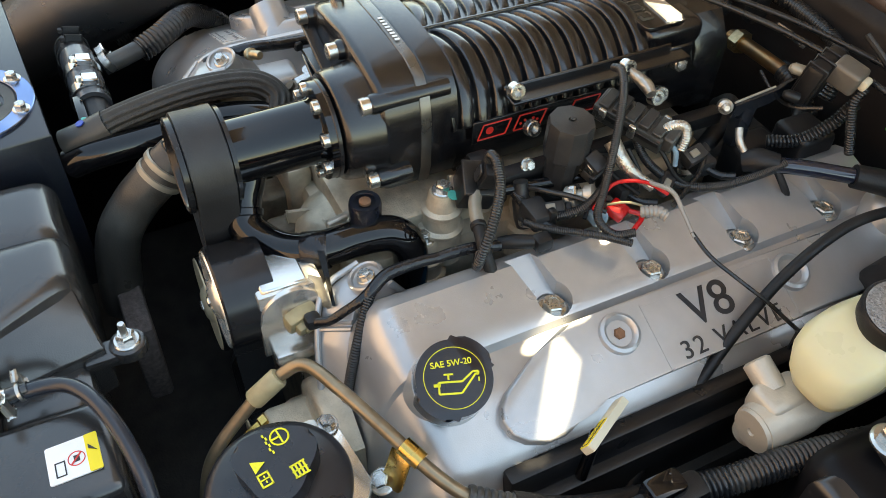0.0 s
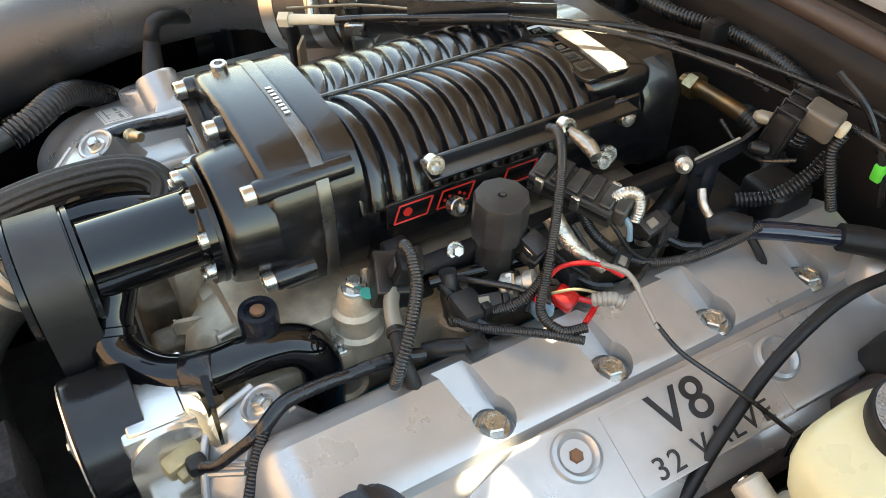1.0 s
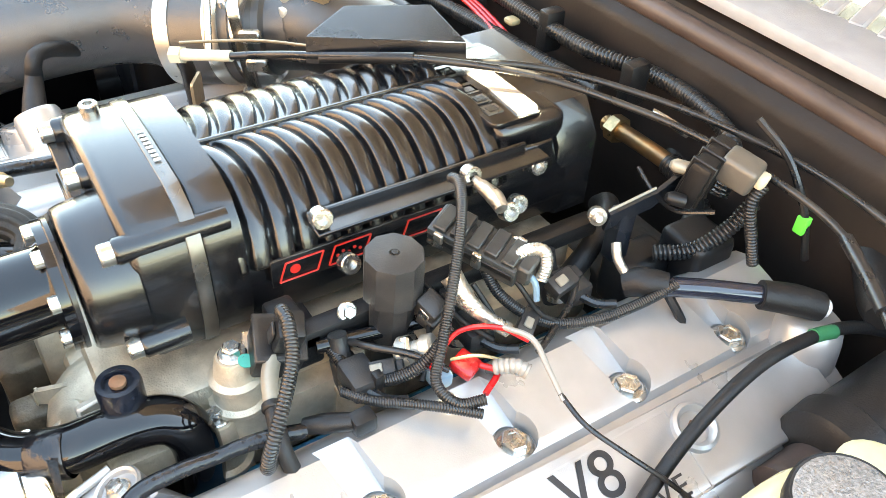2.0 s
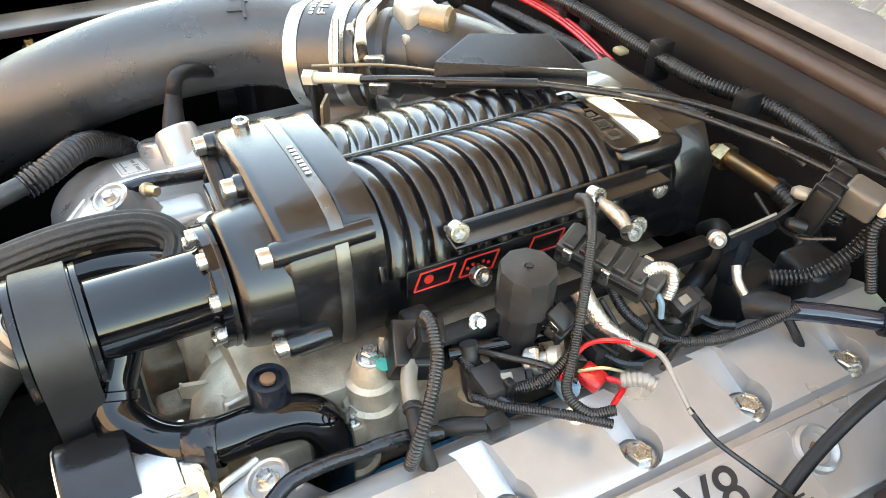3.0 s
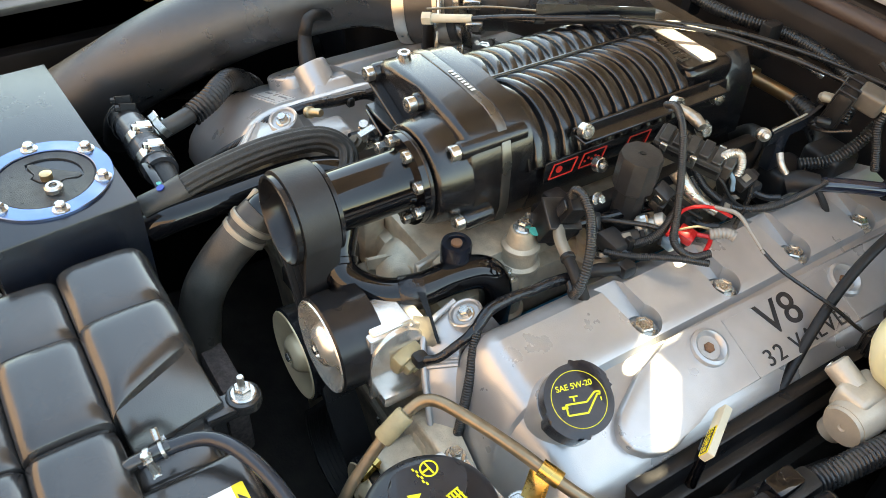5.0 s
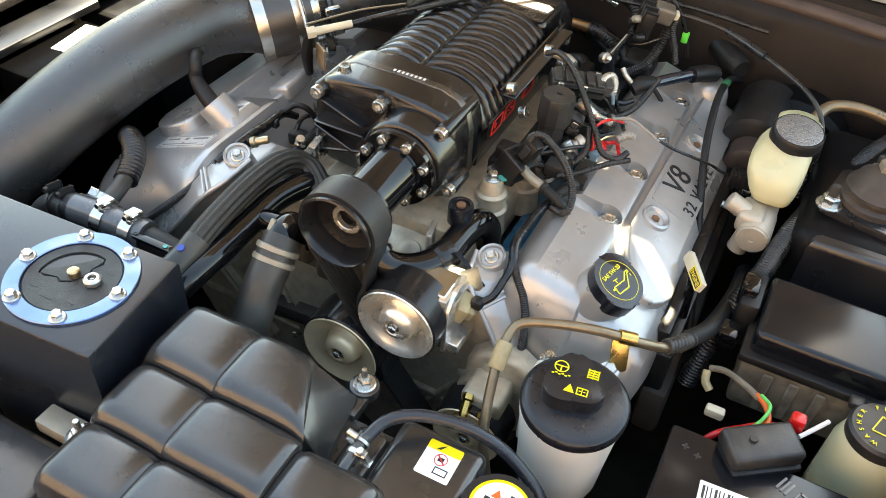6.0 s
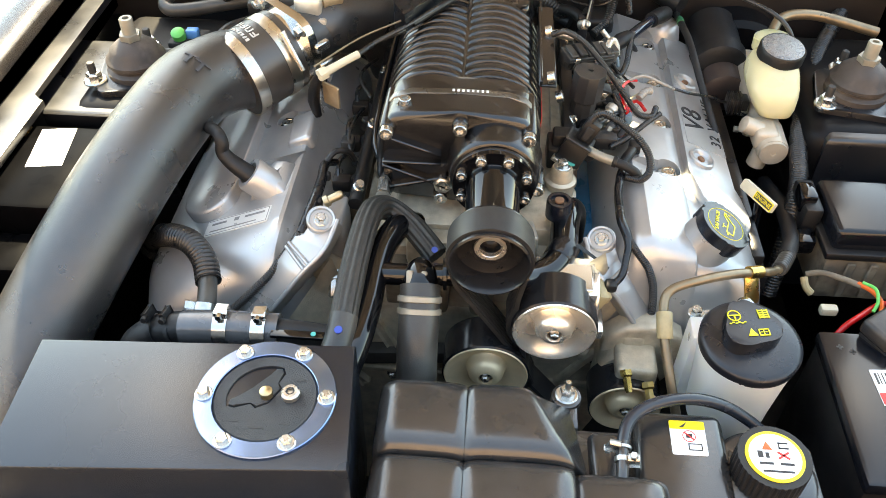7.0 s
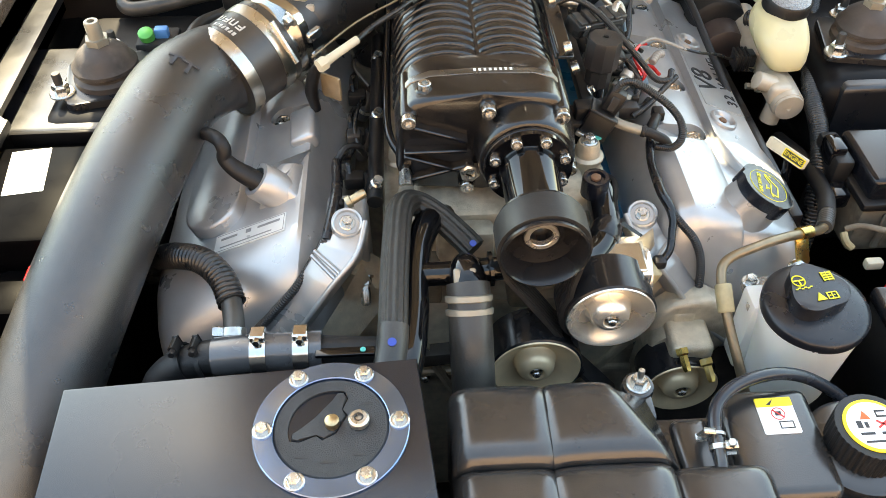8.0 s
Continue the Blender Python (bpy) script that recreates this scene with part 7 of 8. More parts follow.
    part("rack", block(B(), (-0.042, -0.015, -0.014), (0.036, 0.015, 0.006), 0.002, 2, m), RACK_GREY, t)
    for k in range(5):
        part("slot_bar", block(B(), (-0.038 + 0.015 * k, -0.013, 0.006), (-0.027 + 0.015 * k, 0.013, 0.010 + 0.002 * (k % 2)), 0.001, 1, m), GREY_PLASTIC if k % 2 else RACK_GREY, t)
    part("end_socket", block(B(), (0.034, -0.011, -0.010), (0.046, 0.011, 0.009), 0.002, 1, m), RACK_GREY, t)
    for x, y in ((-0.030, -0.017), (0.004, -0.017), (0.026, 0.015)):
        part("clip", block(B(), (x - 0.004, y - 0.002, -0.008), (x + 0.004, y + 0.002, 0.009), 0.001, 1, m), ZINC, t)
    part("slot_rail", block(B(), (-0.040, -0.0165, -0.004), (0.034, -0.0150, 0.002), 0.0005, 1, m), PLASTIC, t)
    part("foil_sleeve", sweep(B(), [(0.190, 0.218, 0.925), (0.206, 0.222, 0.912), (0.220, 0.232, 0.900), (0.232, 0.245, 0.890)], [0.009, 0.008, 0.0055, 0.006], 10, 6, corr=None), FOIL, t, "crinkled bright foil sleeve")
    part("blue_tail", sweep(B(), [(0.212, 0.272, 0.922), (0.220, 0.276, 0.914), (0.224, 0.276, 0.900)], 0.0026, 8, 5), BLUE_GREY, t)
    t = thing("vacuum_elbow", (0.215, 0.30, 0.93), "bright crimped vacuum elbow", "hose fitting")
    part("elbow", sweep(B(), [(0.202, 0.268, 0.930), (0.206, 0.278, 0.937), (0.212, 0.287, 0.936), (0.218, 0.286, 0.927), (0.220, 0.281, 0.916)], 0.0048, 14, 7, corr=(0.0024, 0.0004)), FOIL, t)
    part("inlet_fitting", sweep(B(), [(0.120, 0.285, 0.945), (0.142, 0.29, 0.940), (0.155, 0.288, 0.937)], [0.005, 0.0075, 0.0055], 10, 5), FOIL, t)


mid_cluster()


# ---- rear of the engine ----
def rear_engine():
    # spark plug style tube with rubber boots at the back of the cover
    t = thing("vacuum_tube", (0.285, 0.44, 0.87), "blue-black vacuum tube with rubber boots", "hose")
    part("tube", sweep(B(), [(0.246, 0.382, 0.884), (0.272, 0.420, 0.884), (0.300, 0.462, 0.880)], 0.0085, 16, 6), GLOSS_BLUE, t)
    part("boot", sweep(B(), [(0.228, 0.368, 0.878), (0.238, 0.378, 0.884), (0.252, 0.392, 0.885)], [0.011, 0.013, 0.0105], 14, 5), RUBBER, t)
    part("boot", sweep(B(), [(0.296, 0.456, 0.881), (0.312, 0.478, 0.878), (0.326, 0.498, 0.872)], [0.0125, 0.0135, 0.0125], 16, 5), RUBBER, t)
    part("tip", turn(B(), [(0.008, 0), (0.008, 0.006), (0.004, 0.009)], (0.326, 0.498, 0.872), (0.55, 0.8, -0.2), 12), LABEL_WHITE, t, "white plastic tip")
    part("strap", sweep(B(), [(0.250, 0.392, 0.880), (0.265, 0.398, 0.862), (0.272, 0.405, 0.845)], 0.004, 6, 4), RUBBER, t)
    part("clip", sweep(B(), [(0.206, 0.372, 0.905), (0.216, 0.368, 0.895), (0.230, 0.372, 0.882)], 0.0042, 10, 5), FOIL, t)
    # solenoid on its black bracket
    t = thing("solenoid_valve", (0.225, 0.47, 0.92), "pale metal solenoid valve on a black bracket", "valve")
    m = Matrix.Translation((0.232, 0.468, 0.938)) @ pose(0, 0, 0, 5, 12, 20) @ Matrix.Diagonal((0.74, 0.74, 0.74, 1))
    part("body", block(B(), (-0.022, -0.018, -0.018), (0.022, 0.018, 0.018), 0.005, 3, m), SOLENOID_GREY, t)
    part("cap", block(B(), (0.020, -0.010, -0.004), (0.032, 0.010, 0.012), 0.003, 2, m), CREAM, t)
    part("bracket", block(B(), (-0.045, -0.045, -0.055), (-0.018, 0.030, 0.012), 0.006, 2, m), PLASTIC, t)
    for k, (dx, dy, dz) in enumerate(((-0.046, -0.030, -0.012), (-0.046, -0.012, -0.030), (-0.030, -0.048, -0.040))):
        part("hose_nipple", turn(B(), [(0.006, 0), (0.006, 0.012), (0.0035, 0.016)], m @ Vector((dx, dy, dz)), (-0.5, -0.7, 0.2), 10), CREAM_METAL if k == 0 else PLASTIC, t)
    for k in range(3):
        part("body_rib", block(B(), (-0.047, -0.040 + 0.022 * k, -0.05), (-0.016, -0.036 + 0.022 * k, 0.015), 0.001, 1, m), PLASTIC, t)
    part("wire", sweep(B(), [m @ Vector((0.03, 0.0, 0.0)), (0.252, 0.468, 0.915), (0.262, 0.470, 0.885), (0.268, 0.475, 0.86)], 0.0045, 10, 7, corr=(0.003, 0.001)), LOOM, t)
    part("green_tie", block(B(), (0.258, 0.534, 0.866), (0.269, 0.544, 0.884), 0.002), NEON_GREEN, t, "bright green wire marker")
    part("wire", sweep(B(), [(0.20, 0.52, 0.955), (0.235, 0.53, 0.93), (0.262, 0.539, 0.885), (0.275, 0.545, 0.84)], 0.0036, 8, 8), LOOM, t)
    part("lead", sweep(B(), [(0.150, 0.44, 0.90), (0.185, 0.43, 0.895), (0.215, 0.425, 0.90), (0.24, 0.44, 0.91)], 0.0020, 8, 8), LOOM, t)
    t.location += Vector((-0.005, 0.010, 0.017))
    # EGR style pipe in heat-tinted steel
    t = thing("heat_tinted_pipe", (0.03, 0.59, 0.79), "bronze heat-tinted steel pipe with hex nut", "pipe")
    part("pipe", sweep(B(), [(0.002, 0.548, 0.826), (0.024, 0.545, 0.830), (0.062, 0.546, 0.831), (0.101, 0.548, 0.830)], 0.0095, 16, 6), COPPER_PIPE, t)
    part("nut", turn(B(), [(0.0155, -0.007), (0.0155, 0.007)], (0.020, 0.545, 0.8295), (1, 0, 0.03), 6), BRASSY, t, "hex union nut", smooth=20)
    part("braid", sweep(B(), [(0.096, 0.548, 0.830), (0.125, 0.545, 0.826), (0.16, 0.54, 0.805)], 0.011, 14, 6, corr=(0.005, 0.0015)), LOOM, t)
    t.location += Vector((0.003, 0.0, 0.033))
    hose("heater_line", [(0.00, 0.64, 0.86), (0.06, 0.60, 0.845), (0.12, 0.565, 0.835), (0.17, 0.53, 0.83)], 0.010, RUBBER, "black rubber heater line")
    # dark ancillary blocks at the rear of the engine
    bm = block(B(), (0.085, 0.42, 0.74), (0.17, 0.53, 0.805), 0.015, 3)
    solo("rear_coolant_housing", bm, BAY_DARK, "dark grimy casting behind the supercharger", "casting")
    bm = block(B(), (0.165, 0.40, 0.80), (0.205, 0.46, 0.858), 0.01, 3)
    block(bm, (0.185, 0.45, 0.80), (0.235, 0.50, 0.880), 0.008, 3)
    solo("vacuum_manifold", bm, PLASTIC, "black plastic vacuum manifold block", "manifold")
    # bell-crank lever with its bright edge
    t = thing("bell_crank", (0.175, 0.40, 0.86), "flat black bell-crank lever with worn bright edge", "lever")
    bm = B()
    line = [Vector((0.171, 0.373, 0.890)), Vector((0.180, 0.415, 0.905)), Vector((0.178, 0.481, 0.930))]
    for p, q in zip(line, line[1:]):
        vs = [bm.verts.new(v) for v in (p, q, q - Vector((0.004, 0, 0.020)), p - Vector((0.004, 0, 0.020)))]
        bm.faces.new(vs)
    bmesh.ops.remove_doubles(bm, verts=bm.verts, dist=0.0005)
    bmesh.ops.solidify(bm, geom=bm.faces[:], thickness=0.004)
    part("arm", bm, BOX_BLACK, t)
    part("worn_edge", sweep(B(), [line[0] + Vector((0, 0, 0.001)), line[0].lerp(line[1], 0.5) + Vector((0, 0, 0.001)), line[1] + Vector((0, 0, 0.001))], 0.0013, 8, 3), CREAM_METAL, t, "bare worn metal edge")
    part("pivot", turn(B(), [(0.008, -0.006), (0.008, 0.004), (0.005, 0.006), (0.005, 0.010), (0.003, 0.012)], (0.166, 0.366, 0.885), (0.7, -0.5, 0.4), 14), FOIL, t, "dull pivot bush")
    part("post", block(B(), (0.160, 0.385, 0.83), (0.176, 0.405, 0.885), 0.003), BOX_BLACK, t)
    t.location += Vector((0.010, 0.010, 0.026))
    # dark hoses in the gap behind the supercharger
    hose("heater_line", [(0.06, 0.50, 0.80), (0.10, 0.47, 0.84), (0.13, 0.44, 0.855), (0.15, 0.40, 0.84), (0.155, 0.36, 0.81)], 0.0105, RUBBER, "black rubber heater line")
    hose("heater_line", [(0.11, 0.58, 0.82), (0.15, 0.54, 0.85), (0.18, 0.50, 0.86), (0.20, 0.46, 0.845)], 0.009, RUBBER, "black rubber heater line")
    hose("conduit", [(0.236, 0.50, 0.92), (0.232, 0.48, 0.895), (0.222, 0.455, 0.875), (0.20, 0.43, 0.865)], 0.0062, LOOM, "broad ribbed wire conduit below the valve", "wiring", corr=(0.004, 0.0014), group="wire conduits")
    hose("steel_line", [(0.118, 0.482, 0.952), (0.133, 0.495, 0.944), (0.146, 0.506, 0.936)], 0.0042, ZINC, "short bright steel line", "pipe")
    # throttle cables and their bracket
    t = thing("cable_bracket", (-0.06, 0.30, 0.98), "folded satin black cable bracket plate", "bracket")
    corners = [Vector(p) for p in ((-0.090, 0.237, 0.990), (-0.013, 0.362, 0.990), (-0.086, 0.368, 0.996), (-0.121, 0.292, 0.996))]
    bm = B()
    bm.faces.new([bm.verts.new(p) for p in corners])
    bmesh.ops.solidify(bm, geom=bm.faces[:], thickness=0.003)
    bmesh.ops.bevel(bm, geom=bm.edges[:], offset=0.0008, segments=1, affect="EDGES")
    part("top_plate", bm, BOX_BLACK, t)
    bm = B()
    low = [corners[1] + Vector((0.006, -0.002, -0.020)), corners[0] + Vector((0.005, -0.004, -0.024))]
    bm.faces.new([bm.verts.new(p) for p in (corners[0] + Vector((0.001, -0.001, 0)), corners[1] + Vector((0.001, -0.001, 0)), *low)])
    bmesh.ops.solidify(bm, geom=bm.faces[:], thickness=0.003)
    part("folded_edge", bm, BOX_BLACK, t)
    part("foot", block(B(), (-0.112, 0.300, 0.93), (-0.092, 0.340, 0.993), 0.003), BOX_BLACK, t)
    t = thing("throttle_cable", (0.0, 0.38, 0.94), "pair of black throttle cables with cream end fitting", "cable")
    part("cable", sweep(B(), [(-0.150, 0.180, 0.956), (-0.128, 0.205, 0.962), (-0.085, 0.236, 0.974), (-0.02, 0.310, 0.983), (0.05, 0.390, 0.980), (0.12, 0.455, 0.964), (0.175, 0.490, 0.952), (0.24, 0.500, 0.950), (0.32, 0.492, 0.948), (0.40, 0.44, 0.945), (0.47, 0.385, 0.935), (0.50, 0.36, 0.90), (0.505, 0.36, 0.84)], 0.0034, 10, 9), LOOM, t)
    part("cable", sweep(B(), [(-0.150, 0.180, 0.956), (-0.122, 0.212, 0.962), (-0.084, 0.242, 0.968), (-0.02, 0.345, 0.972), (0.03, 0.425, 0.968), (0.10, 0.49, 0.957), (0.17, 0.535, 0.945), (0.26, 0.555, 0.94), (0.38, 0.54, 0.94)], 0.0034, 10, 9), LOOM, t)
    part("end_fitting", sweep(B(), [(-0.194, 0.143, 0.946), (-0.172, 0.163, 0.951), (-0.148, 0.184, 0.956)], [0.0065, 0.0055, 0.0055], 12, 5), CREAM, t, "cream plastic cable end")
    part("inner_cable", sweep(B(), [(-0.205, 0.152, 0.952), (-0.150, 0.208, 0.966), (-0.095, 0.245, 0.976)], 0.0015, 8, 4), BRONZE_PIPE, t, "thin tan inner cable")
    part("end_nut", turn(B(), [(0.009, -0.006), (0.009, 0.006)], (-0.192, 0.145, 0.9465), (0.7, 0.62, 0.15), 6), CREAM, t)
    part("adjuster", sweep(B(), [(-0.078, 0.244, 0.972), (-0.050, 0.276, 0.978), (-0.02, 0.310, 0.983)], 0.0052, 10, 4), PLASTIC, t)
    part("adjuster", sweep(B(), [(0.325, 0.490, 0.948), (0.36, 0.468, 0.947), (0.39, 0.447, 0.946)], 0.0058, 10, 4), LOOM, t)
    part("throttle_lever", sweep(B(), [(-0.196, 0.150, 0.944), (-0.206, 0.156, 0.922), (-0.212, 0.160, 0.895), (-0.208, 0.158, 0.868)], [0.006, 0.008, 0.009, 0.006], 10, 5), PLASTIC, t, "curved black throttle lever")
    bm = slab(B(), rounded(0.03, 0.034, 0.003), 0.003, basis((-0.186, 0.155, 0.905), (0.8, -0.55, 0), (0, 0, 1)), 0.0006)
    part("stop_bracket", bm, TAN_CAST, t, "copper-toned stop bracket")
    # wiring under the cowl
    hose("conduit", [(-0.42, 0.53, 0.91), (-0.28, 0.540, 0.925), (-0.164, 0.543, 0.925), (-0.048, 0.548, 0.925), (0.041, 0.575, 0.925), (0.13, 0.565, 0.925), (0.172, 0.545, 0.915), (0.18, 0.53, 0.88)], 0.0078, LOOM, "dusty ribbed conduit along the firewall", "wiring", corr=(0.0045, 0.0016), group="wire conduits")
    hose("conduit", [(-0.40, 0.50, 0.885), (-0.24, 0.51, 0.895), (-0.10, 0.52, 0.898), (0.0, 0.53, 0.90)], 0.008, LOOM, "ribbed conduit behind the throttle body", "wiring", corr=(0.004, 0.0014), group="wire conduits")
    for k in range(3):
        hose("red_lead", [(-0.42, 0.50 + 0.008 * k, 0.91), (-0.33, 0.525 + 0.007 * k, 0.905), (-0.24, 0.522 + 0.006 * k, 0.905), (-0.145, 0.508 + 0.006 * k, 0.900), (-0.08, 0.515, 0.885)], 0.0028, RED_PLASTIC, "thin red power lead under the cowl", "wiring", group="red leads")
    for k, x in enumerate((-0.30, -0.12, 0.02)):
        solo("cable_clip", block(B(), (x, 0.535, 0.895), (x + 0.018, 0.562, 0.945), 0.004), PLASTIC, "black plastic harness clip", "clip", group="harness clips")
    solo("yellow_tag", block(B(), (-0.165, 0.520, 0.912), (-0.148, 0.536, 0.920), 0.004), TAN_PLASTIC, "small cream wiring tag", "tag")
    # idle air valve on the throttle body
    t = thing("idle_air_valve", (-0.236, 0.288, 0.955), "bare aluminium idle valve on top of the throttle body", "valve")
    part("foot", block(B(), (-0.262, 0.262, 0.945), (-0.206, 0.318, 0.962), 0.005, 2), CAST_CLEAN, t)
    part("body", block(B(), (-0.254, 0.268, 0.960), (-0.214, 0.310, 0.990), 0.007, 3), CAST_CLEAN, t)
    part("motor", turn(B(), [(0.015, 0), (0.0155, 0.030), (0.012, 0.034)], (-0.22, 0.292, 0.976), (0.75, 0.6, 0.05), 20), TAN_CAST, t)


SOLENOID_GREY = mat("dull_grey_brown_metal", (0.15, 0.135, 0.115), 0.45, 0.4, 0.12, 60, 0.2, 400)
GLOSS_BLUE = mat("blue_black_tube", (0.012, 0.016, 0.030), 0.15, 0, 0.1, 30, coat=0.8)
NEON_GREEN = mat("neon_green", (0.12, 0.85, 0.10), 0.4, 0, 0.05, 50)
COPPER_PIPE = mat("heat_tinted_steel", (0.38, 0.22, 0.10), 0.35, 0.9, 0.2, 40, 0.1, 300, second=(0.25, 0.16, 0.12), second_amount=0.6, second_scale=25)
rear_engine()


MASTER_CAST = mat("pale_cast_metal", (0.52, 0.47, 0.39), 0.45, 0.3, 0.1, 60, 0.3, 400, second=(0.3, 0.25, 0.18), second_amount=0.4, second_scale=30)


# ---- driver's side of the bay ----
def brake_system():
    t = thing("brake_reservoir", (0.464, 0.300, 0.80), "milky white brake fluid reservoir with black screw cap", "reservoir")
    bm = B()
    # body: an oblong loft that narrows towards the front foot
    rows = []
    for z, cx, cy, hx, hy in ((0.812, 0.464, 0.282, 0.020, 0.026), (0.816, 0.464, 0.283, 0.027, 0.034), (0.827, 0.462, 0.287, 0.032, 0.041), (0.843, 0.459, 0.297, 0.037, 0.049), (0.854, 0.458, 0.303, 0.038, 0.049), (0.864, 0.459, 0.312, 0.037, 0.043), (0.873, 0.461, 0.320, 0.033, 0.036), (0.879, 0.463, 0.323, 0.028, 0.030)):
        row = []
        for k in range(28):
            w = 2 * math.pi * k / 28
            c, s = math.cos(w), math.sin(w)
            p = 0.62
            row.append(bm.verts.new((cx + hx * math.copysign(abs(c) ** p, c), cy + hy * math.copysign(abs(s) ** p, s), z)))
        rows.append(row)
    for a, b in zip(rows, rows[1:]):
        for k in range(28):
            bm.faces.new((a[k], a[(k + 1) % 28], b[(k + 1) % 28], b[k]))
    bm.faces.new(rows[0][::-1])
    bm.faces.new(rows[-1])
    part("bottle", bm, MILKY, t, smooth=60)
    bm = B()
    turn(bm, [(0.03, 0), (0.03, 0.018), (0.024, 0.022)], (0.466, 0.362, 0.868), (0, 0.1, 1), 24)
    part("rear_chamber", bm, MILKY, t)
    ax = Vector((0.04, -0.14, 1)).normalized()
    cap = part("cap", turn(B(), [(0.0315, 0), (0.0345, 0.001), (0.0345, 0.016), (0.0325, 0.019), (0.0310, 0.0185)], (0.467, 0.322, 0.878), ax, 40), PLASTIC, t, "black cap rim")
    part("cap_face", turn(B(), [(0.0310, 0.0188), (0.0285, 0.0198), (0.001, 0.0200)], (0.467, 0.322, 0.878), ax, 40), EMBOSSED, cap, "bright embossed cap face with worn print")
    t.location += Vector((0.001, -0.004, 0.026))
    t = thing("brake_master_cylinder", (0.463, 0.25, 0.75), "pale cast master cylinder with round end plug", "master cylinder")
    bm = turn(B(), [(0.022, 0), (0.023, 0.004), (0.023, 0.05), (0.021, 0.06), (0.021, 0.24)], (0.463, 0.205, 0.772), (0, 1, 0.05), 28)
    block(bm, (0.435, 0.212, 0.768), (0.470, 0.262, 0.800), 0.008, 3)
    turn(bm, [(0.013, 0), (0.013, 0.028), (0.010, 0.03)], (0.445, 0.235, 0.790), (-0.8, 0, 0.3), 16)
    turn(bm, [(0.014, 0), (0.014, 0.03), (0.011, 0.032)], (0.455, 0.225, 0.765), (-0.2, -0.1, -1), 16)
    part("body", bm, MASTER_CAST, t)
    part("end_plug", turn(B(), [(0.021, 0), (0.020, 0.004), (0.004, 0.0042), (0.003, 0.002)], (0.463, 0.205, 0.772), (0, -1, -0.05), 28), MASTER_CAST, t, "round end plug")
    for y in (0.245, 0.30):
        part("line_fitting", turn(B(), [(0.009, 0), (0.009, 0.014), (0.005, 0.016), (0.005, 0.03)], (0.440, y, 0.780), (-1, 0, 0.1), 6), ZINC, t)
    t.location += Vector((-0.001, 0.002, 0.036))
    t = thing("brake_booster", (0.44, 0.46, 0.70), "round black brake booster shells on the firewall", "brake booster")
    part("shell", turn(B(), [(0.040, -0.06), (0.046, -0.055), (0.048, -0.03), (0.044, -0.026), (0.044, 0.06)], (0.415, 0.475, 0.822), (0, 1, 0.1), 36), RUBBER, t)
    part("front_shell", turn(B(), [(0.001, -0.05), (0.030, -0.05), (0.036, -0.046), (0.036, 0.04)], (0.420, 0.425, 0.800), (0, 1, 0.1), 32), SEAL_RUBBER, t, "brown-black front shell")
    part("rear_can", turn(B(), [(0.09, 0), (0.10, 0.01), (0.10, 0.06)], (0.46, 0.50, 0.76), (0, 1, 0), 40), BAY_BLACK, t)
    hose("brake_line", [(0.475, 0.395, 0.86), (0.485, 0.425, 0.885), (0.505, 0.45, 0.90), (0.56, 0.46, 0.90), (0.66, 0.45, 0.88)], 0.0085, BRONZE_PIPE, "dull brass-coloured steel line", "pipe")
    hose("vacuum_hose", [(0.455, 0.40, 0.84), (0.475, 0.37, 0.85), (0.49, 0.36, 0.83), (0.50, 0.35, 0.80)], 0.012, LOOM, "ribbed black vacuum hose", corr=(0.006, 0.002))
    hose("hose_grommet", [(0.30, 0.60, 0.875), (0.345, 0.555, 0.87), (0.36, 0.54, 0.868)], [0.018, 0.020, 0.016], RUBBER, "black rubber firewall grommet", "grommet")
    hose("conduit", [(0.640, 0.56, 0.86), (0.575, 0.44, 0.845), (0.535, 0.34, 0.828), (0.505, 0.24, 0.815), (0.488, 0.15, 0.803), (0.470, 0.09, 0.785), (0.458, 0.05, 0.745), (0.45, 0.03, 0.69)], 0.0115, LOOM, "long ribbed black conduit along the wing", "wiring", corr=(0.0046, 0.0018), group="wire conduits")
    # oil dipstick handle
    t = thing("oil_dipstick", (0.41, 0.08, 0.80), "pale dipstick handle with yellow printed bars", "dipstick")
    m = basis((0.408, 0.080, 0.828), (0.46, -0.87, 0.02), (0.35, 0.2, 0.9))
    part("handle", slab(B(), rounded(0.062, 0.015, 0.002), 0.007, m, 0.0015), CREAM, t)
    part("print", slab(B(), rounded(0.034, 0.012, 0.001), 0.0006, m @ Matrix.Translation((0.014, 0, 0.0006))), LABEL_YELLOW, t, "yellow printed field")
    part("print_ground", slab(B(), rounded(0.031, 0.0095, 0.001), 0.0006, m @ Matrix.Translation((0.014, 0, 0.0009))), PRINT_BLACK, t, "black ground of the print")
    lettering("ENGINE", m @ Matrix.Translation((0.014, 0, 0.0011)), 0.0085, LABEL_YELLOW, t, depth=0.0002)
    part("shaft", sweep(B(), [(0.412, 0.074, 0.820), (0.414, 0.070, 0.79), (0.42, 0.06, 0.70)], 0.006, 10, 4), GLOSS_BLACK, t)
    # head and exhaust side below the cover
    t = thing("heat_shield", (0.41, 0.24, 0.62), "black stepped heat shield along the cover's flank", "heat shield")
    part("lower_plate", block(B(), (0.400, -0.02, 0.62), (0.436, 0.50, 0.70), 0.01), BAY_DARK, t)
    part("step_plate", block(B(), (0.398, -0.012, 0.66), (0.424, 0.51, 0.762), 0.004), SHIELD_BLACK, t)
    part("upper_plate", block(B(), (0.3955, -0.006, 0.70), (0.4125, 0.52, 0.795), 0.004), SHIELD_BLACK, t)


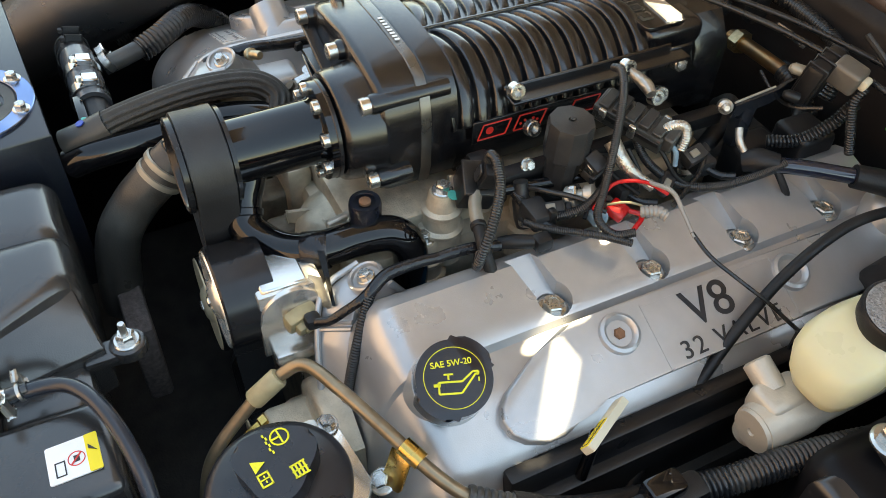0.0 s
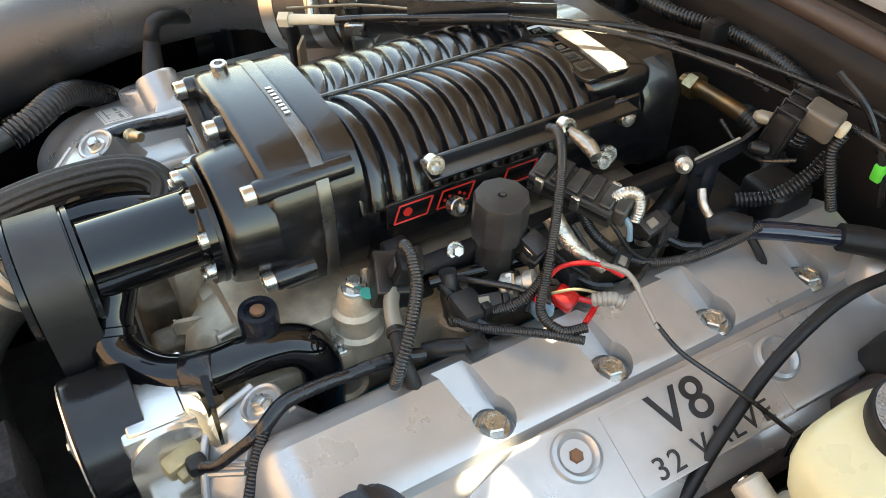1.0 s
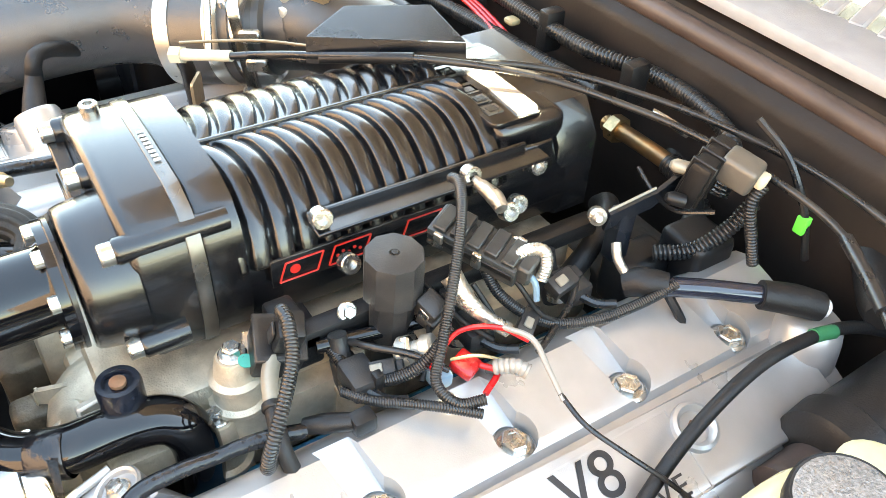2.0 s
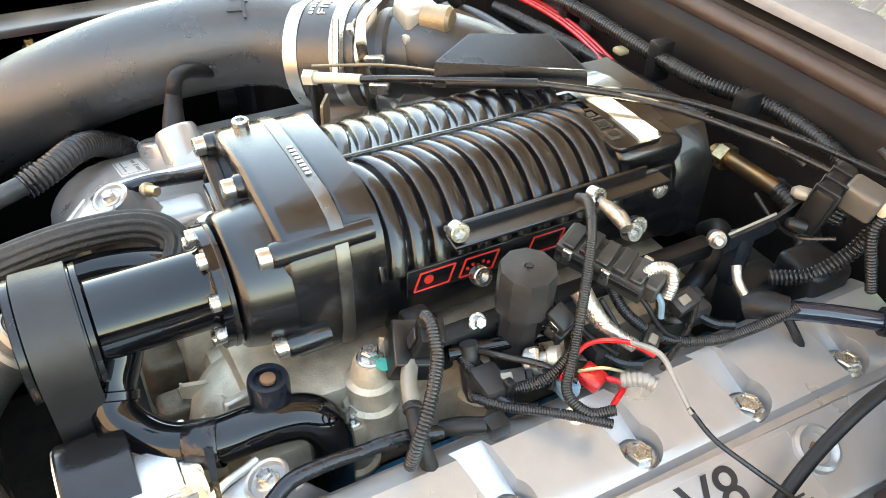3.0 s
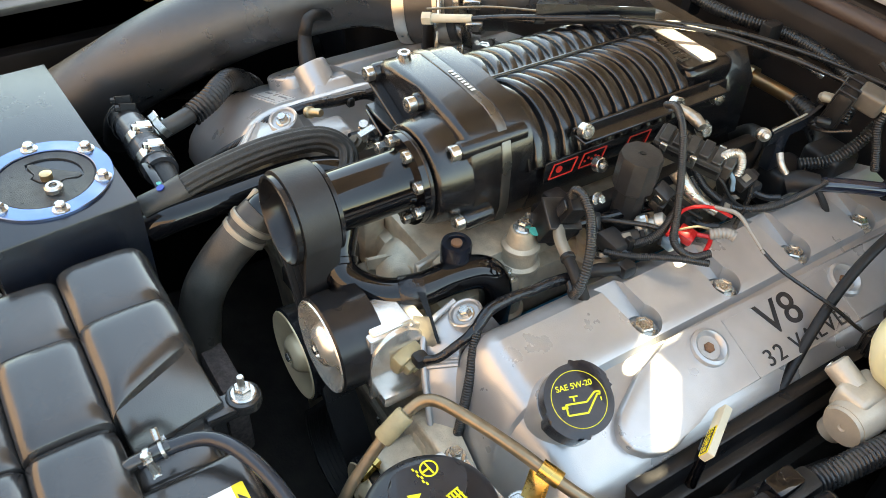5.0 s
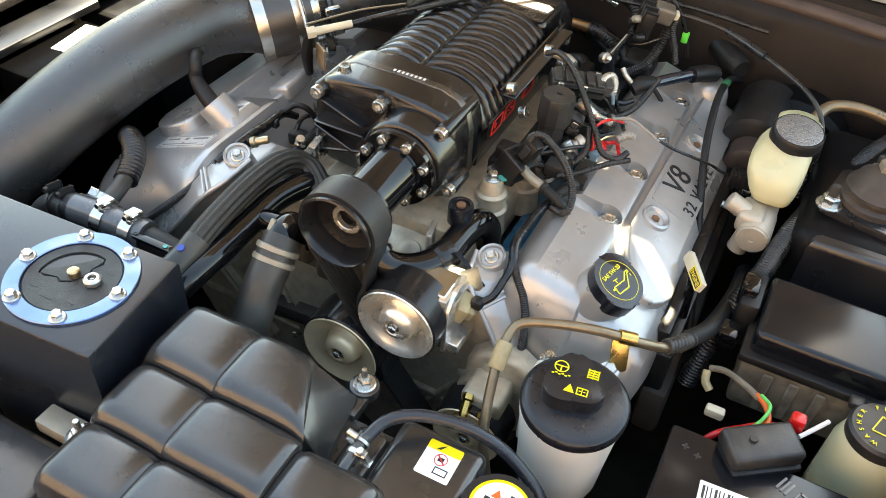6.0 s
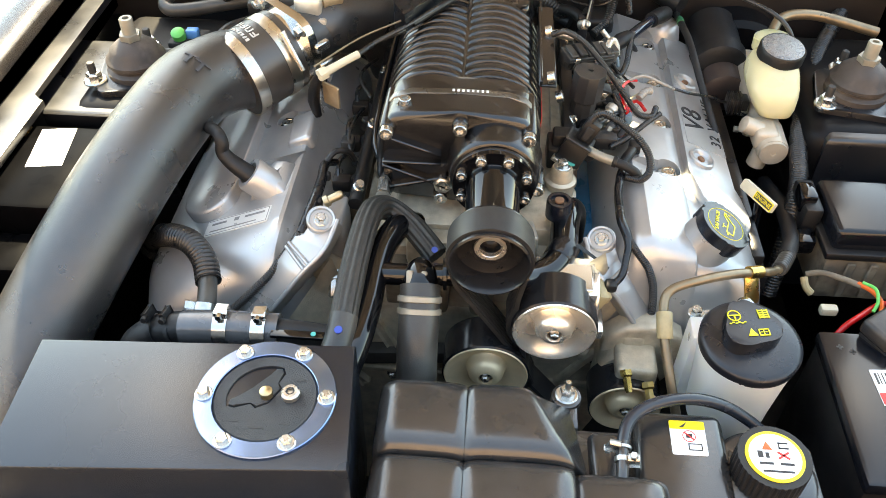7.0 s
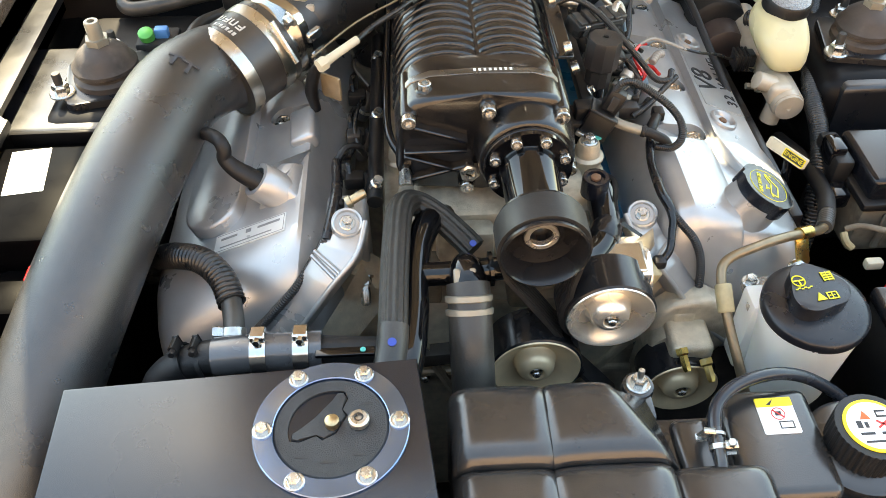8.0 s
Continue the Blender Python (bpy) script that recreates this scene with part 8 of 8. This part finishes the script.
SHIELD_BLACK = mat("black_shield_plastic", (0.010, 0.010, 0.011), 0.35, 0, 0.2, 40, 0.2, 300, second=(0.03, 0.028, 0.025), second_amount=0.4, second_scale=14, spec=0.4)
EMBOSSED = mat("embossed_cap_face", (0.24, 0.24, 0.24), 0.30, 0.4, 0.35, 420, 1.0, 520)
brake_system()


def fuse_box():
    t = thing("fuse_box", (0.57, 0.06, 0.70), "black fuse box with flat lid and dusty tan base", "fuse box")
    part("lid", block(B(), (0.494, 0.008, 0.786), (0.650, 0.120, 0.822), 0.008, 3), LID_SMOOTH, t, "smooth black lid")
    part("lid_lip", block(B(), (0.486, -0.002, 0.778), (0.656, 0.128, 0.790), 0.003), PLASTIC, t)
    part("base", block(B(), (0.492, 0.004, 0.70), (0.652, 0.124, 0.779), 0.006), DIRTY, t, "dusty tan base")
    for x in (0.52, 0.55, 0.58, 0.62):
        part("rib", block(B(), (x, -0.002, 0.71), (x + 0.012, 0.002, 0.772), 0.002, 1), DIRTY, t)
    la = part("latch", block(B(), (0.466, 0.055, 0.745), (0.492, 0.125, 0.815), 0.006), PLASTIC, t, "black latch bracket")
    part("latch_clip", block(B(), (0.462, 0.070, 0.795), (0.484, 0.105, 0.826), 0.005), GLOSS_BLACK, la)
    part("latch_clip", block(B(), (0.455, 0.020, 0.765), (0.480, 0.050, 0.790), 0.005), GLOSS_BLACK, la)
    t.location += Vector((0.006, 0.004, 0.009))


LID_SMOOTH = mat("smooth_black_lid", (0.006, 0.007, 0.010), 0.20, 0, 0.1, 20, 0.02, 600, rough_vary=0.04, spec=0.45)
fuse_box()


def battery():
    t = thing("battery", (0.56, -0.24, 0.60), "black car battery with terminal cover and white label", "battery")
    part("case", block(B(), (0.453, -0.335, 0.60), (0.650, -0.130, 0.775), 0.004), PLASTIC, t)
    part("lid", block(B(), (0.450, -0.338, 0.772), (0.653, -0.127, 0.792), 0.005), LID_SMOOTH, t)
    m = Matrix.Translation((0.540, -0.122, 0.806)) @ pose(0, 0, 0, 4, 0, 36)
    cv = part("terminal_cover", block(B(), (-0.040, -0.022, -0.012), (0.040, 0.022, 0.010), 0.006, 3, m), GREY_PLASTIC, t, "dark grey plastic terminal cover")
    part("dimple", turn(B(), [(0.0045, 0), (0.004, 0.001)], m @ Vector((-0.012, 0.002, 0.012)), (0, 0, 1), 14), PRINT_BLACK, cv)
    part("cover_skirt", block(B(), (-0.040, -0.026, -0.020), (0.040, 0.018, -0.010), 0.004, 2, m), PLASTIC, cv)
    part("red_boot", block(B(), (0.560, -0.082, 0.792), (0.576, -0.066, 0.818), 0.004), RED_PLASTIC, t, "red terminal boot")
    part("lead", sweep(B(), [(0.574, -0.088, 0.803), (0.588, -0.070, 0.806), (0.599, -0.054, 0.806)], 0.0026, 8, 5), LABEL_WHITE, t)
    lm = basis((0.523, -0.208, 0.7924), (0.998, 0.06, 0), (-0.06, 0.998, 0))
    lb = part("label", slab(B(), rounded(0.055, 0.05, 0.001), 0.001, lm @ Matrix.Translation((0, 0, 0.0006))), LABEL_WHITE, t, "white label with bar marks")
    bars([(-0.024 + 0.0042 * k, 0.004, -0.024 + 0.0042 * k + (0.0012 if k % 3 else 0.0026), 0.020) for k in range(11)], lm @ Matrix.Translation((0, 0, 0.0004)), PRINT_BLACK, lb)
    part("red_band", slab(B(), [(-0.027, -0.024), (0.027, -0.024), (0.027, -0.008), (-0.027, -0.008)], 0.0006, lm @ Matrix.Translation((0, 0, 0.0009))), PRINT_RED, lb, "red printed band")
    for dx, dy in ((0.008, -0.012), (0.022, -0.018)):
        bars([(-0.004, -0.0012, 0.004, 0.0012), (-0.0012, -0.004, 0.0012, 0.004)], Matrix.Translation((0.462 + dx, -0.14 + dy, 0.7922)), GREY_PLASTIC, t, "moulded_mark")
    pm = basis((0.583, -0.152, 0.7924), (0.90, -0.44, 0), (0.44, 0.90, 0))
    bars([(-0.016 + 0.005 * k, -0.010, -0.0135 + 0.005 * k, 0.008) for k in range(3)] + [(0.004, -0.006, 0.014, -0.004), (0.004, 0.004, 0.014, 0.006), (0.004, -0.006, 0.0055, 0.006), (0.0125, -0.006, 0.014, 0.006)], pm, PRINT_GREY, t, "warning_print")
    # coloured wires from the wing to the terminal
    t = thing("battery_wiring", (0.50, -0.07, 0.78), "bundle of taped wires with orange and green leads", "wiring")
    part("sheath", sweep(B(), [(0.452, -0.042, 0.775), (0.470, -0.045, 0.782), (0.495, -0.058, 0.785), (0.512, -0.072, 0.788)], 0.0040, 10, 7), DIRTY, t)
    part("orange_lead", sweep(B(), [(0.508, -0.068, 0.789), (0.520, -0.082, 0.791), (0.526, -0.100, 0.792), (0.522, -0.118, 0.79)], 0.0032, 8, 7), ORANGE_PLASTIC, t)
    part("green_lead", sweep(B(), [(0.512, -0.070, 0.793), (0.524, -0.083, 0.795), (0.520, -0.105, 0.795), (0.512, -0.118, 0.79)], 0.0022, 8, 7), GREEN_TAPE, t)
    part("tan_lead", sweep(B(), [(0.450, -0.045, 0.772), (0.452, -0.055, 0.765), (0.460, -0.060, 0.758)], 0.005, 8, 5), TAN_PLASTIC, t)
    part("red_cable", sweep(B(), [(0.546, -0.100, 0.788), (0.529, -0.096, 0.780), (0.504, -0.112, 0.776), (0.480, -0.128, 0.768), (0.464, -0.140, 0.745)], 0.0040, 10, 7), RED_PLASTIC, t, "red battery cable")
    part("cream_clip", block(B(), (0.462, -0.098, 0.755), (0.484, -0.086, 0.768), 0.003), CREAM, t)
    t.location += Vector((0.016, 0.028, 0.0))


battery()


def washer_bottle():
    t = thing("washer_bottle", (0.625, -0.065, 0.65), "white washer fluid bottle with black flip cap and yellow print", "bottle")
    c = Vector((0.654, -0.037, 0.800))
    part("bottle", turn(B(), [(0.040, -0.16), (0.043, -0.14), (0.042, -0.03), (0.036, -0.008), (0.030, 0.0)], c, (0, 0, 1), 36), MILKY, t)
    cap = part("cap", turn(B(), [(0.036, -0.008), (0.037, 0.006), (0.034, 0.010), (0.001, 0.011)], c, (0, 0, 1), 40), GREY_PLASTIC, t, "dark grey flip cap")
    part("cap_tab", block(B(), (0.686, -0.053, 0.798), (0.699, -0.029, 0.808), 0.003), GREY_PLASTIC, cap)
    part("cap_hinge", block(B(), (0.616, -0.017, 0.798), (0.632, -0.001, 0.809), 0.003), GREY_PLASTIC, cap)
    cm = Matrix.Translation(c + Vector((0, 0, 0.0112)))
    for i, ch in enumerate("WASHER FLUID ONLY"):
        a = radians(250 - 19.5 * i)
        if ch != " ":
            lettering(ch, cm @ Matrix.Translation((0.0270 * math.cos(a), 0.0270 * math.sin(a), 0)) @ pose(0, 0, 0, 0, 0, math.degrees(a) - 90), 0.0070, PRINT_YELLOW, cap, depth=0.0003, bold=0.0002)
    bm = B()
    q = [(-0.009, -0.008), (0.009, -0.008), (0.013, 0.009), (-0.013, 0.009)]
    for a, b in zip(q, q[1:] + q[:1]):
        d = Vector((b[0] - a[0], b[1] - a[1]))
        nn = Vector((-d.y, d.x)).normalized() * 0.0008
        slab(bm, [(a[0] + nn.x, a[1] + nn.y), (b[0] + nn.x, b[1] + nn.y), (b[0] - nn.x, b[1] - nn.y), (a[0] - nn.x, a[1] - nn.y)], 0.0006, cm @ Matrix.Translation((0, 0, 0.0004)) @ pose(0, 0, 0, 0, 0, 70))
    part("screen_sign", bm, PRINT_YELLOW, cap, "yellow windscreen wash sign")


washer_bottle()


def strut_tower(x, y, z, side):
    t = thing("strut_tower", (x, y, z - 0.1), "black strut tower with dusty rubber mount and zinc nuts", "strut tower", "strut towers")
    bm = block(B(), (x - 0.085, y - 0.10, z - 0.16), (x + 0.11, y + 0.20, z - 0.022), 0.03, 4)
    part("tower", bm, BAY_BLACK, t)
    m = Matrix.Translation((x, y, z - 0.012)) @ pose(0, 0, 0, 0, 0, 12 * side)
    reach = 0.145 if side > 0 else 0.105
    part("tower_top", slab(B(), [(x - side * reach, y - 0.105), (x + side * 0.062, y - 0.105), (x + side * 0.062, y + 0.110), (x - side * reach, y + 0.110)][::side], 0.30, Matrix.Translation((0, 0, z - 0.027)), 0.012, 3), LEDGE, t, "black painted tower top")
    part("mount_plate", slab(B(), rounded(0.115, 0.115, 0.015), 0.014, m, 0.003), LEDGE, t)
    part("rubber_mount", turn(B(), [(0.046, -0.014), (0.046, -0.004), (0.040, 0.000), (0.040, 0.004), (0.044, 0.007), (0.044, 0.012), (0.037, 0.020), (0.035, 0.026), (0.026, 0.034), (0.018, 0.040), (0.014, 0.041)], (x, y, z), (0, 0, 1), 40), DUST_RUBBER2, t, "dusty brown rubber strut mount")
    part("top_nut", turn(B(), [(0.016, 0), (0.016, 0.010)], (x, y, z + 0.040), (0, 0, 1), 6), CREAM_METAL, t, smooth=20)
    part("strut_rod", turn(B(), [(0.010, 0), (0.010, 0.024), (0.009, 0.026), (0.005, 0.026), (0.005, 0.022)], (x, y, z + 0.048), (0, 0, 1), 20), CREAM_METAL, t)
    for a in (215, 335, 95):
        p = (x + 0.066 * math.cos(radians(a)), y + 0.066 * math.sin(radians(a)), z - 0.012)
        bolt(t, p, (0, 0, 1), 2.0, name="nut", label="zinc flange nut")
        part("stud", turn(B(), [(0.006, 0), (0.006, 0.018), (0.005, 0.02)], (p[0], p[1], p[2] + 0.012), (0, 0, 1), 12), BAY_DARK, t)


DUST_RUBBER2 = mat("dusty_brown_rubber", (0.055, 0.045, 0.040), 0.6, 0, 0.2, 40, 0.3, 300, second=(0.2, 0.17, 0.14), second_amount=0.5, second_scale=20)
strut_tower(-0.500, 0.250, 0.884, 1)
strut_tower(0.590, 0.300, 0.872, -1)


# ---- passenger's side of the bay ----
def passenger_side():
    # inner wing ledge, sunlit, with the crash sticker shelf
    bm = B()
    slab(bm, [(-0.66, -0.55), (-0.60, -0.55), (-0.60, 0.14), (-0.62, 0.15), (-0.62, 0.58), (-0.66, 0.58)], 0.012, Matrix.Translation((0, 0, 0.885)), 0.003)
    solo("wing_ledge", bm, LEDGE, "dusty black bolted wing ledge", "ledge", "structure")
    bm = block(B(), (-0.61, 0.140, 0.838), (-0.45, 0.148, 0.860), 0.003)
    solo("tower_brace", bm, BAY_BLACK, "black brace with dusty upper edge", "brace")
    t = thing("relay_box", (-0.54, 0.03, 0.78), "black flat box on the inner wing with white sticker", "relay box")
    # the hood's shade over this box is held in its near-black colour
    part("box", block(B(), (-0.612, -0.045, 0.70), (-0.465, 0.128, 0.838), 0.006), BOX_SHADED, t)
    lm = basis((-0.5635, 0.078, 0.8386), (0.99, 0.14, 0), (-0.14, 0.99, 0))
    part("sticker", slab(B(), rounded(0.048, 0.084, 0.001), 0.001, lm), LABEL_WHITE, t, "plain white sticker")
    part("connector", block(B(), (-0.60, -0.12, 0.70), (-0.52, -0.05, 0.80), 0.008), BOX_SHADED, t)
    part("red_plug", block(B(), (-0.530, -0.085, 0.795), (-0.516, -0.060, 0.815), 0.003), RED_PLASTIC, t, "small red plug")
    t.location += Vector((0.006, -0.022, 0.028))
    for p in ((-0.613, 0.10, 0.855), (-0.60, -0.10, 0.855)):
        solo("wing_bolt", turn(B(), [(0.010, 0), (0.010, 0.004), (0.006, 0.005), (0.006, 0.012)], p, (0, 0, 1), 8), BRASSY, "brassy bolt on the black wing", "bolt", group="wing bolts")
    hose("conduit", [(-0.60, -0.02, 0.66), (-0.585, -0.10, 0.70), (-0.57, -0.16, 0.69)], 0.012, LOOM, "ribbed black conduit down the inner wing", "wiring", corr=(0.0046, 0.0018), group="wire conduits")
    hose("hood_prop_wire", [(-0.635, 0.02, 0.80), (-0.615, -0.08, 0.78), (-0.60, -0.18, 0.74)], 0.004, BAY_DARK, "dark wire along the wing", "wire")
    # heater hoses behind the strut tower
    hose("heater_hose", [(-0.30, 0.47, 0.88), (-0.38, 0.455, 0.885), (-0.46, 0.430, 0.880), (-0.505, 0.425, 0.878), (-0.518, 0.445, 0.885), (-0.49, 0.49, 0.90), (-0.42, 0.56, 0.92)], 0.0115, DUSTY_RUBBER, "grey-black heater hose bending back behind the strut")
    hose("heater_hose", [(-0.36, 0.42, 0.87), (-0.395, 0.385, 0.872), (-0.405, 0.34, 0.868), (-0.39, 0.30, 0.85)], 0.009, DUSTY_RUBBER, "small black hose loop beside the coupler")
    t = thing("ac_fitting", (-0.44, 0.34, 0.86), "green and blue capped service fittings", "fitting")
    part("green_cap", turn(B(), [(0.011, 0), (0.011, 0.012), (0.008, 0.014)], (-0.462, 0.335, 0.880), (0, -0.4, 1), 16), GREEN_CAP, t, "green service cap")
    part("blue_cap", block(B(), (-0.452, 0.335, 0.876), (-0.432, 0.350, 0.892), 0.003), BLUE_CAP, t, "blue service cap")
    part("base", block(B(), (-0.48, 0.32, 0.80), (-0.42, 0.37, 0.878), 0.006), BAY_DARK, t)
    t = thing("evaporator_case", (-0.45, 0.60, 0.75), "black heater box on the firewall with stickers", "heater box")
    part("case", block(B(), (-0.62, 0.56, 0.62), (-0.28, 0.70, 0.90), 0.02, 3), PLASTIC, t)
    part("sticker", slab(B(), rounded(0.06, 0.03, 0.001), 0.001, Matrix.Translation((-0.54, 0.61, 0.9008))), LABEL_WHITE, t, "white sticker")
    t = thing("mass_air_wiring", (-0.30, 0.36, 0.90), "black plug and wiring beside the throttle body", "wiring")
    part("plug", block(B(), (-0.345, 0.335, 0.915), (-0.300, 0.375, 0.945), 0.006), PLASTIC, t)
    part("conduit", sweep(B(), [(-0.32, 0.36, 0.945), (-0.36, 0.40, 0.94), (-0.40, 0.43, 0.91), (-0.43, 0.47, 0.87)], 0.008, 12, 8, corr=(0.0045, 0.0016)), LOOM, t, smooth=60)
    # front: sight of the radiator cover beside the tanks
    t = thing("radiator_cover", (-0.1, -0.50, 0.70), "black radiator top cover with pale metal bracket", "radiator cover")
    part("cover", block(B(), (-0.60, -0.60, 0.70), (-0.085, -0.455, 0.765), 0.012, 3), TANK, t)
    part("metal_bracket", block(B(), (-0.150, -0.452, 0.755), (-0.075, -0.425, 0.775), 0.003), CREAM_METAL, t, "pale metal bracket")
    part("orange_clip", block(B(), (-0.100, -0.420, 0.770), (-0.086, -0.408, 0.782), 0.002), ORANGE_PLASTIC, t, "orange clip")


GREEN_CAP = mat("green_cap_plastic", (0.10, 0.50, 0.10), 0.4, 0, 0.05, 40)
BLUE_CAP = mat("blue_cap_plastic", (0.08, 0.28, 0.62), 0.4, 0, 0.05, 40)
passenger_side()
